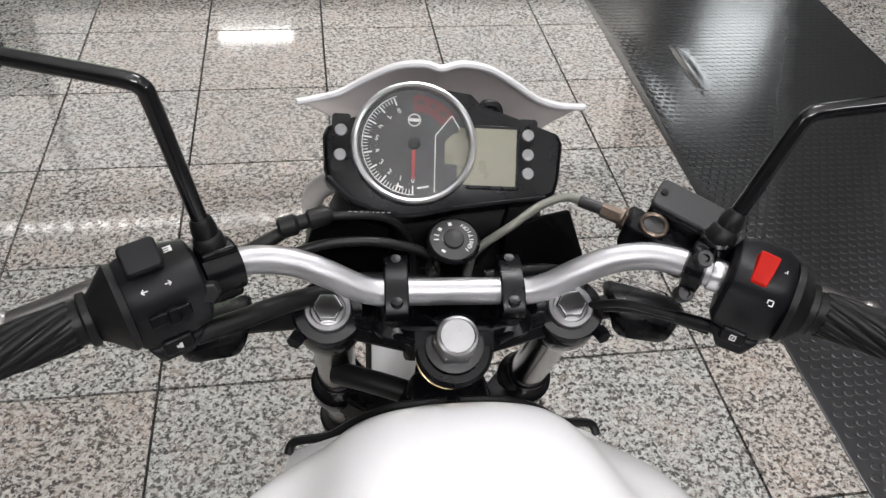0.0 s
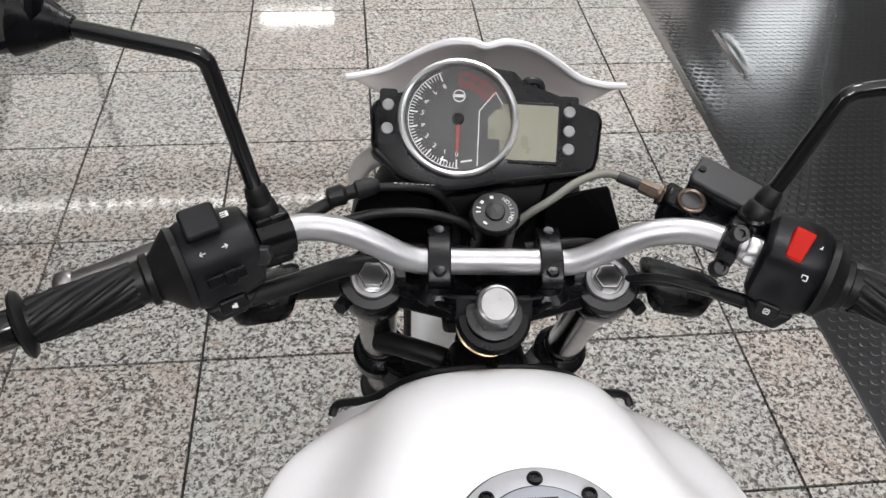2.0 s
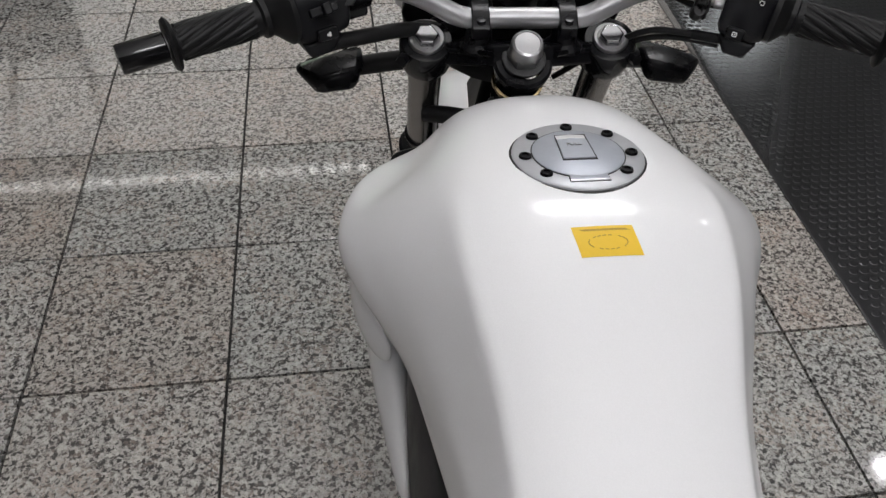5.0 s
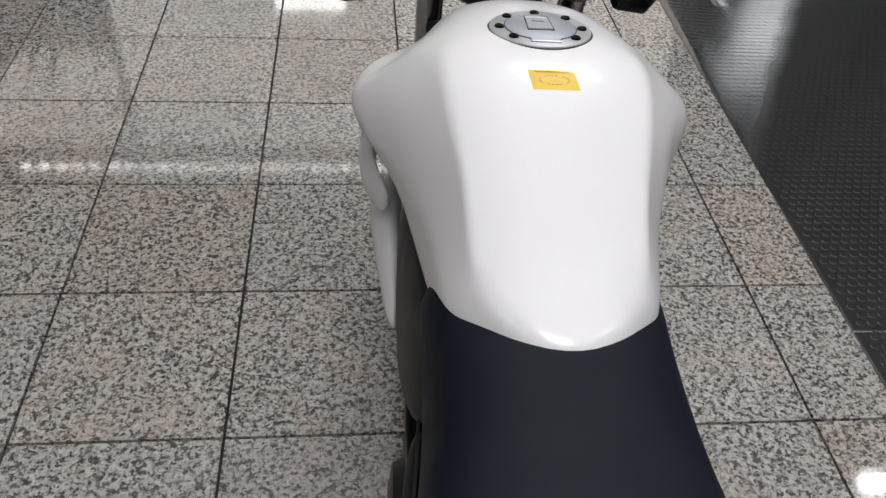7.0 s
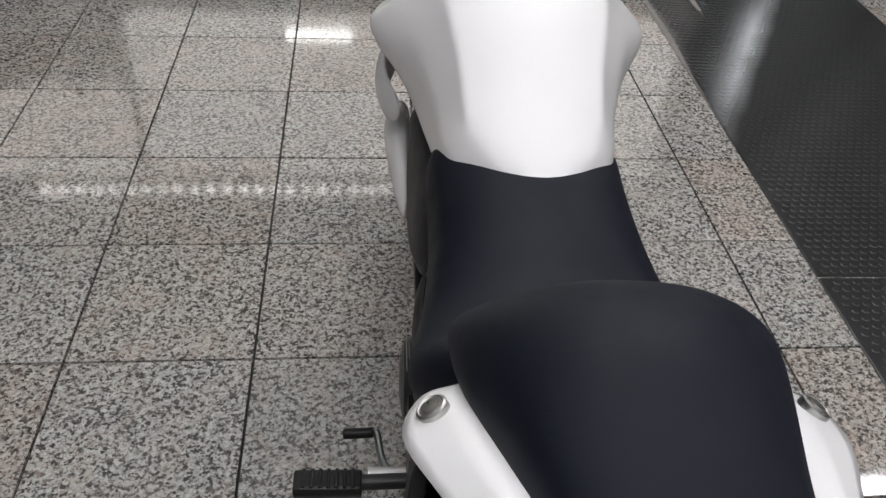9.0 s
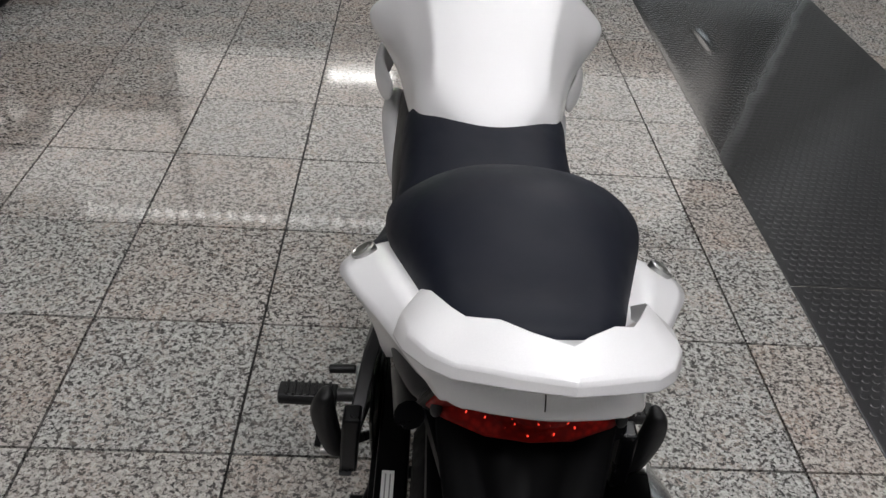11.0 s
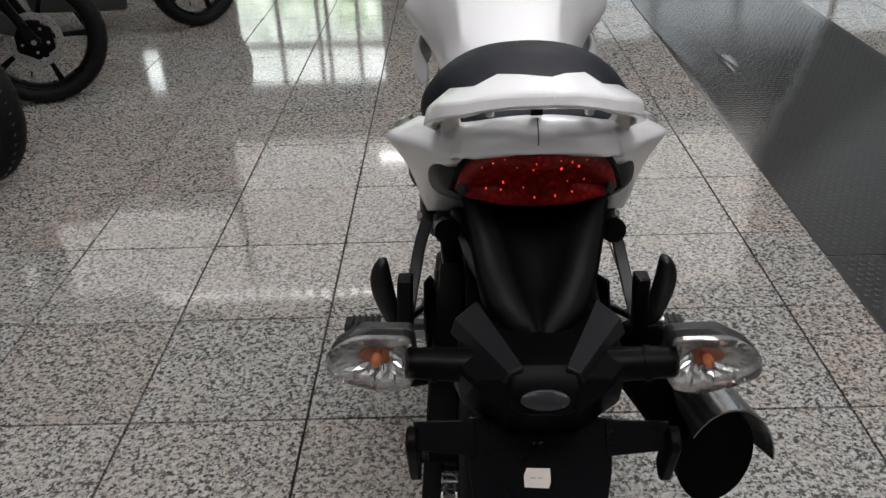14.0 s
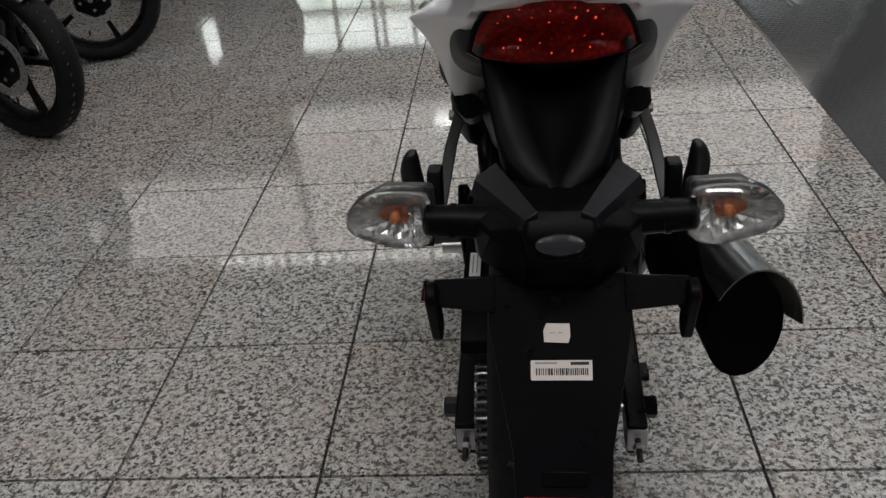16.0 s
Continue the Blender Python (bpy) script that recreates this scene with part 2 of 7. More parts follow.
def outdoors():
    """A bright street with trees, seen far off through the shop front."""
    k = Nodes("outdoors")
    at = k.where("Object")
    leaves = k.ramp(k.noise(2.6, 8, 0.72, at), ((0.34, (0.03, 0.055, 0.025)), (0.45, (0.17, 0.27, 0.13)), (0.55, (0.55, 0.66, 0.46)), (0.66, (1.0, 1.0, 0.97))))
    split = k.n("SeparateXYZ")
    k.put(split.inputs[0], at)
    up = k.ramp(k.math("ADD", k.math("MULTIPLY", split.outputs[2], 0.16), k.math("MULTIPLY", k.noise(0.9, 4, 0.6, at), 0.5)), ((0.62, 0.0), (1.15, 1.0)))
    view = k.mix(up, leaves, (1.0, 1.0, 1.0))
    low = k.ramp(k.math("ADD", split.outputs[2], k.math("MULTIPLY", k.noise(3.0, 3, 0.5, at), 0.3)), ((0.2, 1.0), (0.75, 0.0)))
    # whitened towards the right to brighten what the mat mirrors
    view = k.mix(k.ramp(k.math("MULTIPLY", split.outputs[0], 0.1), ((0.12, 0.0), (0.35, 0.9))), view, k.mix(up, (0.85, 0.88, 0.93), (1.0, 1.0, 1.0)))
    view = k.mix(low, view, (0.42, 0.42, 0.40))
    k.set(Base_Color=(0, 0, 0), Emission_Color=view, Emission_Strength=DAY, Roughness=1.0)
    return k.m


def mat_rubber():
    """Studded black rubber: glossier and paler on one side, a dull dark wedge across it, a little paler beyond."""
    k = Nodes("mat_rubber")
    at = k.n("NewGeometry").outputs["Position"]
    split = k.n("SeparateXYZ")
    k.put(split.inputs[0], at)
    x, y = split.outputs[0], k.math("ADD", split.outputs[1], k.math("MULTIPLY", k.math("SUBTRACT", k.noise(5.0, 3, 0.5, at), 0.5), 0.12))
    # two slanting lines split the mat's gloss and tone into three zones
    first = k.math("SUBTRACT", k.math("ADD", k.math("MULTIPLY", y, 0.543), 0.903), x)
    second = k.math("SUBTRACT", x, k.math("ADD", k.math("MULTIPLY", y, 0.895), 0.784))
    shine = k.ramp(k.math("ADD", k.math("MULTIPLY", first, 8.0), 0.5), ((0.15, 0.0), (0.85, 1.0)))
    past_wedge = k.ramp(k.math("ADD", k.math("MULTIPLY", second, 4.0), 0.5), ((0.1, 0.0), (0.9, 1.0)))
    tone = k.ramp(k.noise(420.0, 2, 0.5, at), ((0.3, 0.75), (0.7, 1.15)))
    base = k.mix(shine, k.mix(past_wedge, (0.0075, 0.0075, 0.008), (0.013, 0.013, 0.0145)), (0.014, 0.0145, 0.016))
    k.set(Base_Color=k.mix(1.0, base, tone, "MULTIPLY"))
    k.set(Roughness=k.mix(shine, k.mix(past_wedge, (0.46, 0.46, 0.46), (0.38, 0.38, 0.38)), k.ramp(k.noise(2.2, 4, 0.5, at), ((0.3, 0.12), (0.7, 0.19)))))
    k.set(Specular_IOR_Level=k.mix(shine, k.mix(past_wedge, (0.35, 0.35, 0.35), (0.55, 0.55, 0.55)), (1.0, 1.0, 1.0)))
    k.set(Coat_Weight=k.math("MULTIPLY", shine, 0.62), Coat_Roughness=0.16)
    k.bump(k.noise(420.0, 2, 0.5, at), 0.06, 0.0006)
    return k.m


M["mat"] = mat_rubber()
M["redlens"] = lens_red()
M["outdoors"] = outdoors()
M["led"] = glow("tail_diode", (1.0, 0.05, 0.025), 1.5)
M["led_dim"] = glow("faint_tail_diode", (1.0, 0.04, 0.02), 0.45)
M["tube"] = glow("fluorescent_tube", (1.0, 0.98, 0.95), TUBE)

# ---------- mesh helpers ----------


def part(name, bm, material, parent=None, label="", smooth=40, subsurf=0, bevel=0.0, m=None):
    """Links a bmesh as ONE mesh object under a thing or a part."""
    if m is not None:
        bm.transform(m)
    bmesh.ops.recalc_face_normals(bm, faces=bm.faces)
    me = bpy.data.meshes.new(name)
    if smooth:
        for f in bm.faces:
            f.smooth = True
        for e in bm.edges:
            if len(e.link_faces) == 2 and e.calc_face_angle(0) > radians(smooth) and not subsurf:
                e.smooth = False
    bm.to_mesh(me)
    bm.free()
    me.materials.append(M[material])
    ob = new(name, me)
    if parent is not None:
        ob.parent = parent
    if bevel:
        mod = ob.modifiers.new("bevel", "BEVEL")
        mod.width, mod.segments, mod.limit_method, mod.angle_limit = bevel, 2, "ANGLE", radians(35)
    if subsurf:
        mod = ob.modifiers.new("subsurf", "SUBSURF")
        mod.levels = mod.render_levels = subsurf
    if label:
        ob["label"] = label
    return ob


def thing(name, m, label, category, group="", kind=""):
    ob = new(name)
    ob.empty_display_size = 0.1
    ob.matrix_world = m
    return tagged(ob, label, category, group, kind)


def box(c, s, m=None, bm=None):
    bm = bm or bmesh.new()
    t = Matrix.Translation(c) @ (m or Matrix()) @ Matrix.Diagonal((*s, 1))
    bmesh.ops.create_cube(bm, size=1, matrix=t)
    return bm


def along(p, q):
    """The turn and place that carry +z from p to q."""
    p, q = Vector(p), Vector(q)
    return Matrix.Translation(p) @ (q - p).to_track_quat("Z", "Y").to_matrix().to_4x4()


def lathe(profile, m=None, seg=24, bm=None, close=True):
    """Turns (radius, height) pairs about z."""
    bm = bm or bmesh.new()
    rings = []
    for r, h in profile:
        rings.append([bm.verts.new((r * math.cos(2 * math.pi * k / seg), r * math.sin(2 * math.pi * k / seg), h)) for k in range(seg)])
    made = list(sum(rings, []))
    for a, b in zip(rings, rings[1:]):
        for k in range(seg):
            bm.faces.new((a[k], a[(k + 1) % seg], b[(k + 1) % seg], b[k]))
    if close:
        bm.faces.new(rings[0][::-1]), bm.faces.new(rings[-1])
    if m is not None:
        bmesh.ops.transform(bm, matrix=m, verts=made)
    return bm


def rod(p, q, r, r2=None, seg=16, bm=None, soft=0.0):
    """A round bar from p to q, its ends eased by soft."""
    h = (Vector(q) - Vector(p)).length
    r2 = r if r2 is None else r2
    pr = [(r, 0), (r2, h)] if not soft else [(r - soft, 0), (r, soft), (r2, h - soft), (r2 - soft, h)]
    return lathe(pr, along(p, q), seg, bm)


def curve_points(pts, steps=6):
    """A smooth run of places through pts."""
    pts = [Vector(p) for p in pts]
    out = []
    for k in range(len(pts) - 1):
        a, b, c, d = pts[max(k - 1, 0)], pts[k], pts[k + 1], pts[min(k + 2, len(pts) - 1)]
        for s in range(steps):
            t = s / steps
            out.append(0.5 * ((2 * b) + (c - a) * t + (2 * a - 5 * b + 4 * c - d) * t * t + (3 * b - a - 3 * c + d) * t ** 3))
    return out + [pts[-1]]


def tube(pts, r, seg=12, steps=6, bm=None, radii=None):
    """A round pipe or cable through pts."""
    bm = bm or bmesh.new()
    run = curve_points(pts, steps)
    rings, normal = [], None
    for k, p in enumerate(run):
        way = (run[min(k + 1, len(run) - 1)] - run[max(k - 1, 0)]).normalized()
        if normal is None:
            normal = way.orthogonal().normalized()
        normal = (normal - way * normal.dot(way)).normalized()
        side = way.cross(normal)
        rad = r if radii is None else float(np.interp(k / (len(run) - 1), np.linspace(0, 1, len(radii)), radii))
        rings.append([bm.verts.new(p + rad * (math.cos(a) * normal + math.sin(a) * side)) for a in (2 * math.pi * j / seg for j in range(seg))])
    for a, b in zip(rings, rings[1:]):
        for k in range(seg):
            bm.faces.new((a[k], a[(k + 1) % seg], b[(k + 1) % seg], b[k]))
    bm.faces.new(rings[0][::-1]), bm.faces.new(rings[-1])
    return bm


def loft(rings, ends=True, bm=None):
    """Joins closed rings of equal count."""
    bm = bm or bmesh.new()
    vs = [[bm.verts.new(p) for p in ring] for ring in rings]
    for a, b in zip(vs, vs[1:]):
        for k in range(len(a)):
            bm.faces.new((a[k], a[(k + 1) % len(a)], b[(k + 1) % len(b)], b[k]))
    if ends:
        bm.faces.new(vs[0][::-1]), bm.faces.new(vs[-1])
    return bm


def mirrored(half, y):
    """A closed ring at y from the right half of a section, given from the top's middle to the bottom's middle."""
    right = [(x, y, z) for x, z in half]
    left = [(-x, y, z) for x, z in half if x > 1e-6]
    return right + left[::-1]


def prism(outline, depth, m=None, bm=None):
    """A slab: the outline in x, y and its depth up z."""
    bm = bm or bmesh.new()
    low = [bm.verts.new((x, y, 0)) for x, y in outline]
    top = [bm.verts.new((x, y, depth)) for x, y in outline]
    bm.faces.new(low[::-1]), bm.faces.new(top)
    for k in range(len(low)):
        bm.faces.new((low[k], low[(k + 1) % len(low)], top[(k + 1) % len(low)], top[k]))
    if m is not None:
        bmesh.ops.transform(bm, matrix=m, verts=low + top)
    return bm


def hull(points, bm=None):
    """The faceted solid round some corners."""
    bm = bm or bmesh.new()
    vs = [bm.verts.new(p) for p in points]
    got = bmesh.ops.convex_hull(bm, input=vs)
    bmesh.ops.delete(bm, geom=[v for v in got["geom_interior"] if isinstance(v, bmesh.types.BMVert)], context="VERTS")
    return bm


def both(points):
    """The points and their mirror images across the bike's middle."""
    return [p for x, y, z in points for p in ((x, y, z), (-x, y, z))]


def rounded(w, h, r, n=5):
    """A rectangle's outline with round corners."""
    out = []
    for cx, cy, a in ((w / 2 - r, h / 2 - r, 0), (r - w / 2, h / 2 - r, 90), (r - w / 2, r - h / 2, 180), (w / 2 - r, r - h / 2, 270)):
        out += [(cx + r * math.cos(radians(a + 90 * k / n)), cy + r * math.sin(radians(a + 90 * k / n))) for k in range(n + 1)]
    return out


def words(text, size, m, depth=0.0004):
    """Raised letters, centred on the pose m."""
    cu = bpy.data.curves.new("letters", "FONT")
    cu.body, cu.size, cu.extrude, cu.align_x, cu.align_y = text, size, depth, "CENTER", "CENTER"
    cu.resolution_u = 2
    ob = bpy.data.objects.new("letters", cu)
    me = bpy.data.meshes.new_from_object(ob)
    bm = bmesh.new()
    bm.from_mesh(me)
    bm.transform(m)
    bpy.data.objects.remove(ob), bpy.data.curves.remove(cu), bpy.data.meshes.remove(me)
    return bm


def hexnut(m, r, h, bm=None, crown=0.0):
    pr = [(r * 0.93, 0), (r, h * 0.1), (r, h * 0.88), (r * 0.9, h)]
    bm = lathe(pr, m, 6, bm)
    return bm

# ---------- the showroom ----------
X0, X1, Y0, Y1 = ROOM


def structure(name, bm, material, label="", category="", smooth=0):
    return tagged(part(name, bm, material, None, smooth=smooth), label, category, kind="structure")


floor = structure("floor", box(((X0 + X1) / 2, (Y0 + Y1) / 2, -0.063), (X1 - X0 + 0.5, Y1 - Y0 + 0.5, 0.11)), "grout",
                  "polished grey granite tile floor with dark joints", "floor")
ceiling = structure("ceiling", box(((X0 + X1) / 2, (Y0 + Y1) / 2, CEIL + 0.1), (X1 - X0 + 0.5, Y1 - Y0 + 0.5, 0.2)), "ceilpaint",
                    "plain pale showroom ceiling", "ceiling")
structure("wall_west", box((X0 - 0.1, (Y0 + Y1) / 2, CEIL / 2), (0.2, Y1 - Y0, CEIL)), "darkwall", "plain dark showroom wall", "wall")
structure("wall_east", box((X1 + 0.1, (Y0 + Y1) / 2, CEIL / 2), (0.2, Y1 - Y0, CEIL)), "greywall", "plain grey showroom wall", "wall")
structure("wall_south", box(((X0 + X1) / 2, Y0 - 0.1, CEIL / 2), (X1 - X0 + 0.4, 0.2, CEIL)), "greywall", "plain grey showroom wall", "wall")

# the street front: a glazed door, a narrow slot beside it, and added unseen glass above
front = bmesh.new()
LO0, LO1, UP0, UP1, HI0 = 0.9, 1.95, 3.1, 4.7, 3.2
for xa, xb, cuts in ((X0 - 0.2, -6.6, ()), (-6.6, -3.92, ((4.25, 5.9),)), (-3.92, -3.62, ((1.85, 2.45), (4.25, 5.9))), (-3.62, -2.9, ((4.25, 5.9),)), (-2.9, -2.55, ((HI0, 5.9),)), (-2.55, -0.55, ((0.05, 2.42), (HI0, 5.9))), (-0.55, 2.2, ((HI0, 5.9),)), (2.2, 4.75, ((LO0, LO1), (HI0, 5.9))), (4.75, 5.5, ((LO0, LO1),)), (5.5, 6.6, ((LO0, LO1), (UP0, UP1))), (6.6, X1 + 0.2, ())):
    z = 0.0
    for za, zb in cuts + ((CEIL, CEIL),):
        box(((xa + xb) / 2, Y1 + 0.1, (z + za) / 2), (xb - xa, 0.2, za - z), bm=front)
        z = zb
structure("wall_north", front, "darkwall", "dark wall with a glazed door and several windows", "wall")
structure("trim", box((X0 + 0.012, (Y0 + Y1) / 2, 4.75), (0.024, Y1 - Y0 - 0.1, 2.46)), "palewall", "pale painted upper wall", "fascia")


def glazing(name, x0, x1, z0, z1, bars, rails, label, glass_kind="pane"):
    w = thing(name, pose(0, Y1 + 0.06, 0), label, "window", kind="structure")
    for a in bars:
        part("mullion", box((a, 0, (z0 + z1) / 2), (0.05, 0.09, z1 - z0)), "frame_alu", w, smooth=0)
    for z, d in rails:
        part("transom", box(((x0 + x1) / 2, 0.004, z), (x1 - x0, 0.07, d)), "frame_alu", w, smooth=0)
    for a, b in zip(bars, bars[1:]):
        pane = part("pane", box(((a + b) / 2, 0.01, (z0 + z1) / 2), (b - a - 0.05, 0.008, z1 - z0 - 0.04)), glass_kind, w, smooth=0)
        pane.visible_shadow = False


glazing("window_1", -2.55, -0.55, 0.05, 2.42, (-2.53, -1.98, -1.45, -1.33, -0.92, -0.57), ((0.08, 0.06), (1.05, 0.05), (1.86, 0.10), (2.40, 0.05)), "glazed shop door with dark metal bars")
glazing("window_2", 2.2, 6.6, LO0, LO1, (2.22, 3.0, 4.1, 5.35, 6.58), ((LO0 + 0.02, 0.05), (LO1 - 0.02, 0.05)), "low tinted shop window", "tinted")
# unseen opening added to give the rubber mat its bright sheen
glazing("added_window_5", 5.5, 6.6, UP0, UP1, (5.52, 6.58), ((UP0 + 0.02, 0.04), (UP1 - 0.02, 0.04)), "added tall window, out of view, that puts a sheen on the rubber mat")
# two unseen glass bands, added so the polished floor mirrors something bright
glazing("added_band_4", -2.9, 4.75, HI0, 5.9, (-2.89, 4.74), ((HI0 + 0.01, 0.02), (5.89, 0.02)), "added wide band of smoked glass, out of view, brightening the floor's reflections", "smoked")
glazing("added_band_6", -6.6, -2.9, 4.25, 5.9, (-6.59, -2.92), ((4.26, 0.02), (5.89, 0.02)), "added smoked glass, out of view, brightening the floor's reflections on the left", "smoked")
glazing("window_3", -3.92, -3.62, 1.85, 2.45, (-3.91, -3.63), ((1.86, 0.02), (2.44, 0.02)), "narrow slot of glass in the wall")
structure("backdrop", box((1, 15.5, 7.0), (34, 0.1, 16)), "outdoors", "bright street with green trees outside the shop front", "backdrop")
structure("ground", box((1, 12.6, -0.06), (30, 6.2, 0.1)), "paint", "pale pavement outside the shop front", "ground")

# ceiling lights: square panels, most of them added out of view, and one long row of short tubes
for n, lamp in enumerate([o for o in scene.objects if o.name.split(".")[0] == "lamp"]):
    x, y = lamp.matrix_world.translation[:2]
    sx, sy = lamp.data.size, lamp.data.size_y
    panel = thing("ceiling_light", pose(x, y, HANG + 0.045), "white light panel hung below the ceiling, one of a mostly added set", "ceiling light", "ceiling light panels")
    rim = bmesh.new()
    for c, s in (((0, sy / 2 + 0.02), (sx + 0.08, 0.04)), ((0, -sy / 2 - 0.02), (sx + 0.08, 0.04)), ((sx / 2 + 0.02, 0), (0.04, sy)), ((-sx / 2 - 0.02, 0), (0.04, sy))):
        box((c[0], c[1], -0.031), (s[0], s[1], 0.06), bm=rim)
    part("frame", rim, "paint", panel, smooth=0)
    part("back_plate", box((0, 0, 0.006), (sx + 0.08, sy + 0.08, 0.012)), "paint", panel, smooth=0)
    for hx in (-sx * 0.4, sx * 0.4):
        part("hanger", rod((hx, 0, 0.01), (hx, 0, CEIL - HANG - 0.045), 0.006, seg=8), "frame_alu", panel)
strip = thing("strip_light", pose(0, 5.76, HANG + 0.05), "long row of short ceiling light tubes", "ceiling light")
part("tray", box((-1.2, 0, -0.012), (3.7, 0.16, 0.022)), "paint", strip, smooth=0)
for hx in (-2.6, 0.2):
    part("hanger", rod((hx, 0, 0), (hx, 0, CEIL - HANG - 0.05), 0.006, seg=8), "frame_alu", strip)
for n in range(22):
    part("tube", rod((-2.93 + n * 0.16, 0, -0.045), (-2.93 + n * 0.16 + 0.085, 0, -0.045), 0.02, seg=10), "tube", strip)
spot = thing("ceiling_light", pose(-0.28, 8.7, 3.28), "bright square ceiling light by the shop front", "ceiling light")
part("frame", box((0, 0, 0.03), (0.95, 0.36, 0.04)), "paint", spot, smooth=0)
part("diffuser", box((0, 0, 0), (0.85, 0.28, 0.018)), "tube", spot, smooth=0)
part("hanger", rod((0, 0, 0.05), (0, 0, CEIL - 3.28), 0.008), "frame_alu", spot)

# ---------- rubber runner ----------
MAT_TURN = -0.75


def runner(y0, y1, wrinkles, pitch, stud, label):
    """One length of studded rubber matting, with the ripples that it has."""
    def lift(x, y):
        z = 0.004
        for cx, cy, lx, ly, high, turn in wrinkles:
            dx, dy = x - cx, y - cy
            u, v = dx * math.cos(turn) + dy * math.sin(turn), dy * math.cos(turn) - dx * math.sin(turn)
            z += high * math.exp(-(u / (lx if u > 0 else lx * 0.3)) ** 2 - (v / ly) ** 2)
        return z
    bm = bmesh.new()
    xs, ys = np.linspace(0, 0.985, 260), np.linspace(y0, y1, int((y1 - y0) / 0.025))
    grid = [[bm.verts.new((x, y, lift(x, y) - (0.0012 if i in (0, 259) else 0))) for i, x in enumerate(xs)] for y in ys]
    for a, b in zip(grid, grid[1:]):
        for k in range(len(xs) - 1):
            bm.faces.new((a[k], a[k + 1], b[k + 1], b[k]))
    rim = [e for e in bm.edges if e.is_boundary]
    low = bmesh.ops.extrude_edge_only(bm, edges=rim)
    for v in low["geom"]:
        if isinstance(v, bmesh.types.BMVert):
            v.co.z = 0.0006
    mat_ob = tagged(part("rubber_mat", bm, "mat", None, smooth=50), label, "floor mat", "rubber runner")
    if mat_ob.data.polygons[len(xs)].normal.z < 0:
        mat_ob.data.flip_normals()
    mat_ob.matrix_world = pose(1.400, 0.24, 0, 0, 0, MAT_TURN)
    verts, faces = [], []
    rows = int((min(y1, y0 + 6.2) - y0) / pitch)
    for j in range(rows):
        for i in range(int(0.95 / pitch)):
            x, y = 0.03 + (i + 0.5 * (j % 2)) * pitch, y0 + 0.02 + j * pitch
            z, n = lift(x, y), len(verts)
            if wrinkles and -0.03 < x - wrinkles[0][0] < 0.045 and abs(y - wrinkles[0][1]) < 0.13:
                continue
            for rad, h in ((1.0, -0.0004), (0.72, 0.0011)):
                verts += [(x + stud * rad * math.cos(a), y + 0.86 * stud * rad * math.sin(a), z + h) for a in np.linspace(0, 2 * math.pi, 8, endpoint=False)]
            faces += [(n + k, n + (k + 1) % 8, n + 8 + (k + 1) % 8, n + 8 + k) for k in range(8)] + [tuple(range(n + 8, n + 16))]
    me = bpy.data.meshes.new("stud")
    me.from_pydata(verts, [], faces)
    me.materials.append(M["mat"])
    for f in me.polygons:
        f.use_smooth = len(f.vertices) < 8
    studs = tagged(new("stud", me), kind="stuff")
    studs.parent = mat_ob
    return mat_ob


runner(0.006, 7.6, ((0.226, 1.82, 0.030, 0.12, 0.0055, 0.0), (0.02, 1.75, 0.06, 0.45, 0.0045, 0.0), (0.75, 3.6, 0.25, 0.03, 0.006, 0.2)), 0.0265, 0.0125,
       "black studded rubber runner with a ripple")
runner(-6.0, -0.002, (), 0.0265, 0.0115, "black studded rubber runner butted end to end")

# ---------- the white motorcycle ----------
bike = thing("motorcycle", pose(0.44, -0.6, 0, 0, 0, -1.8), "white naked street motorcycle with black trim on its centre stand", "motorcycle")
# everything that turns with the bars
ST = Matrix.Translation((0, 0.69, 0)) @ pose(0, 0, 0, 0, 0, -2.4) @ Matrix.Translation((0, -0.69, 0))


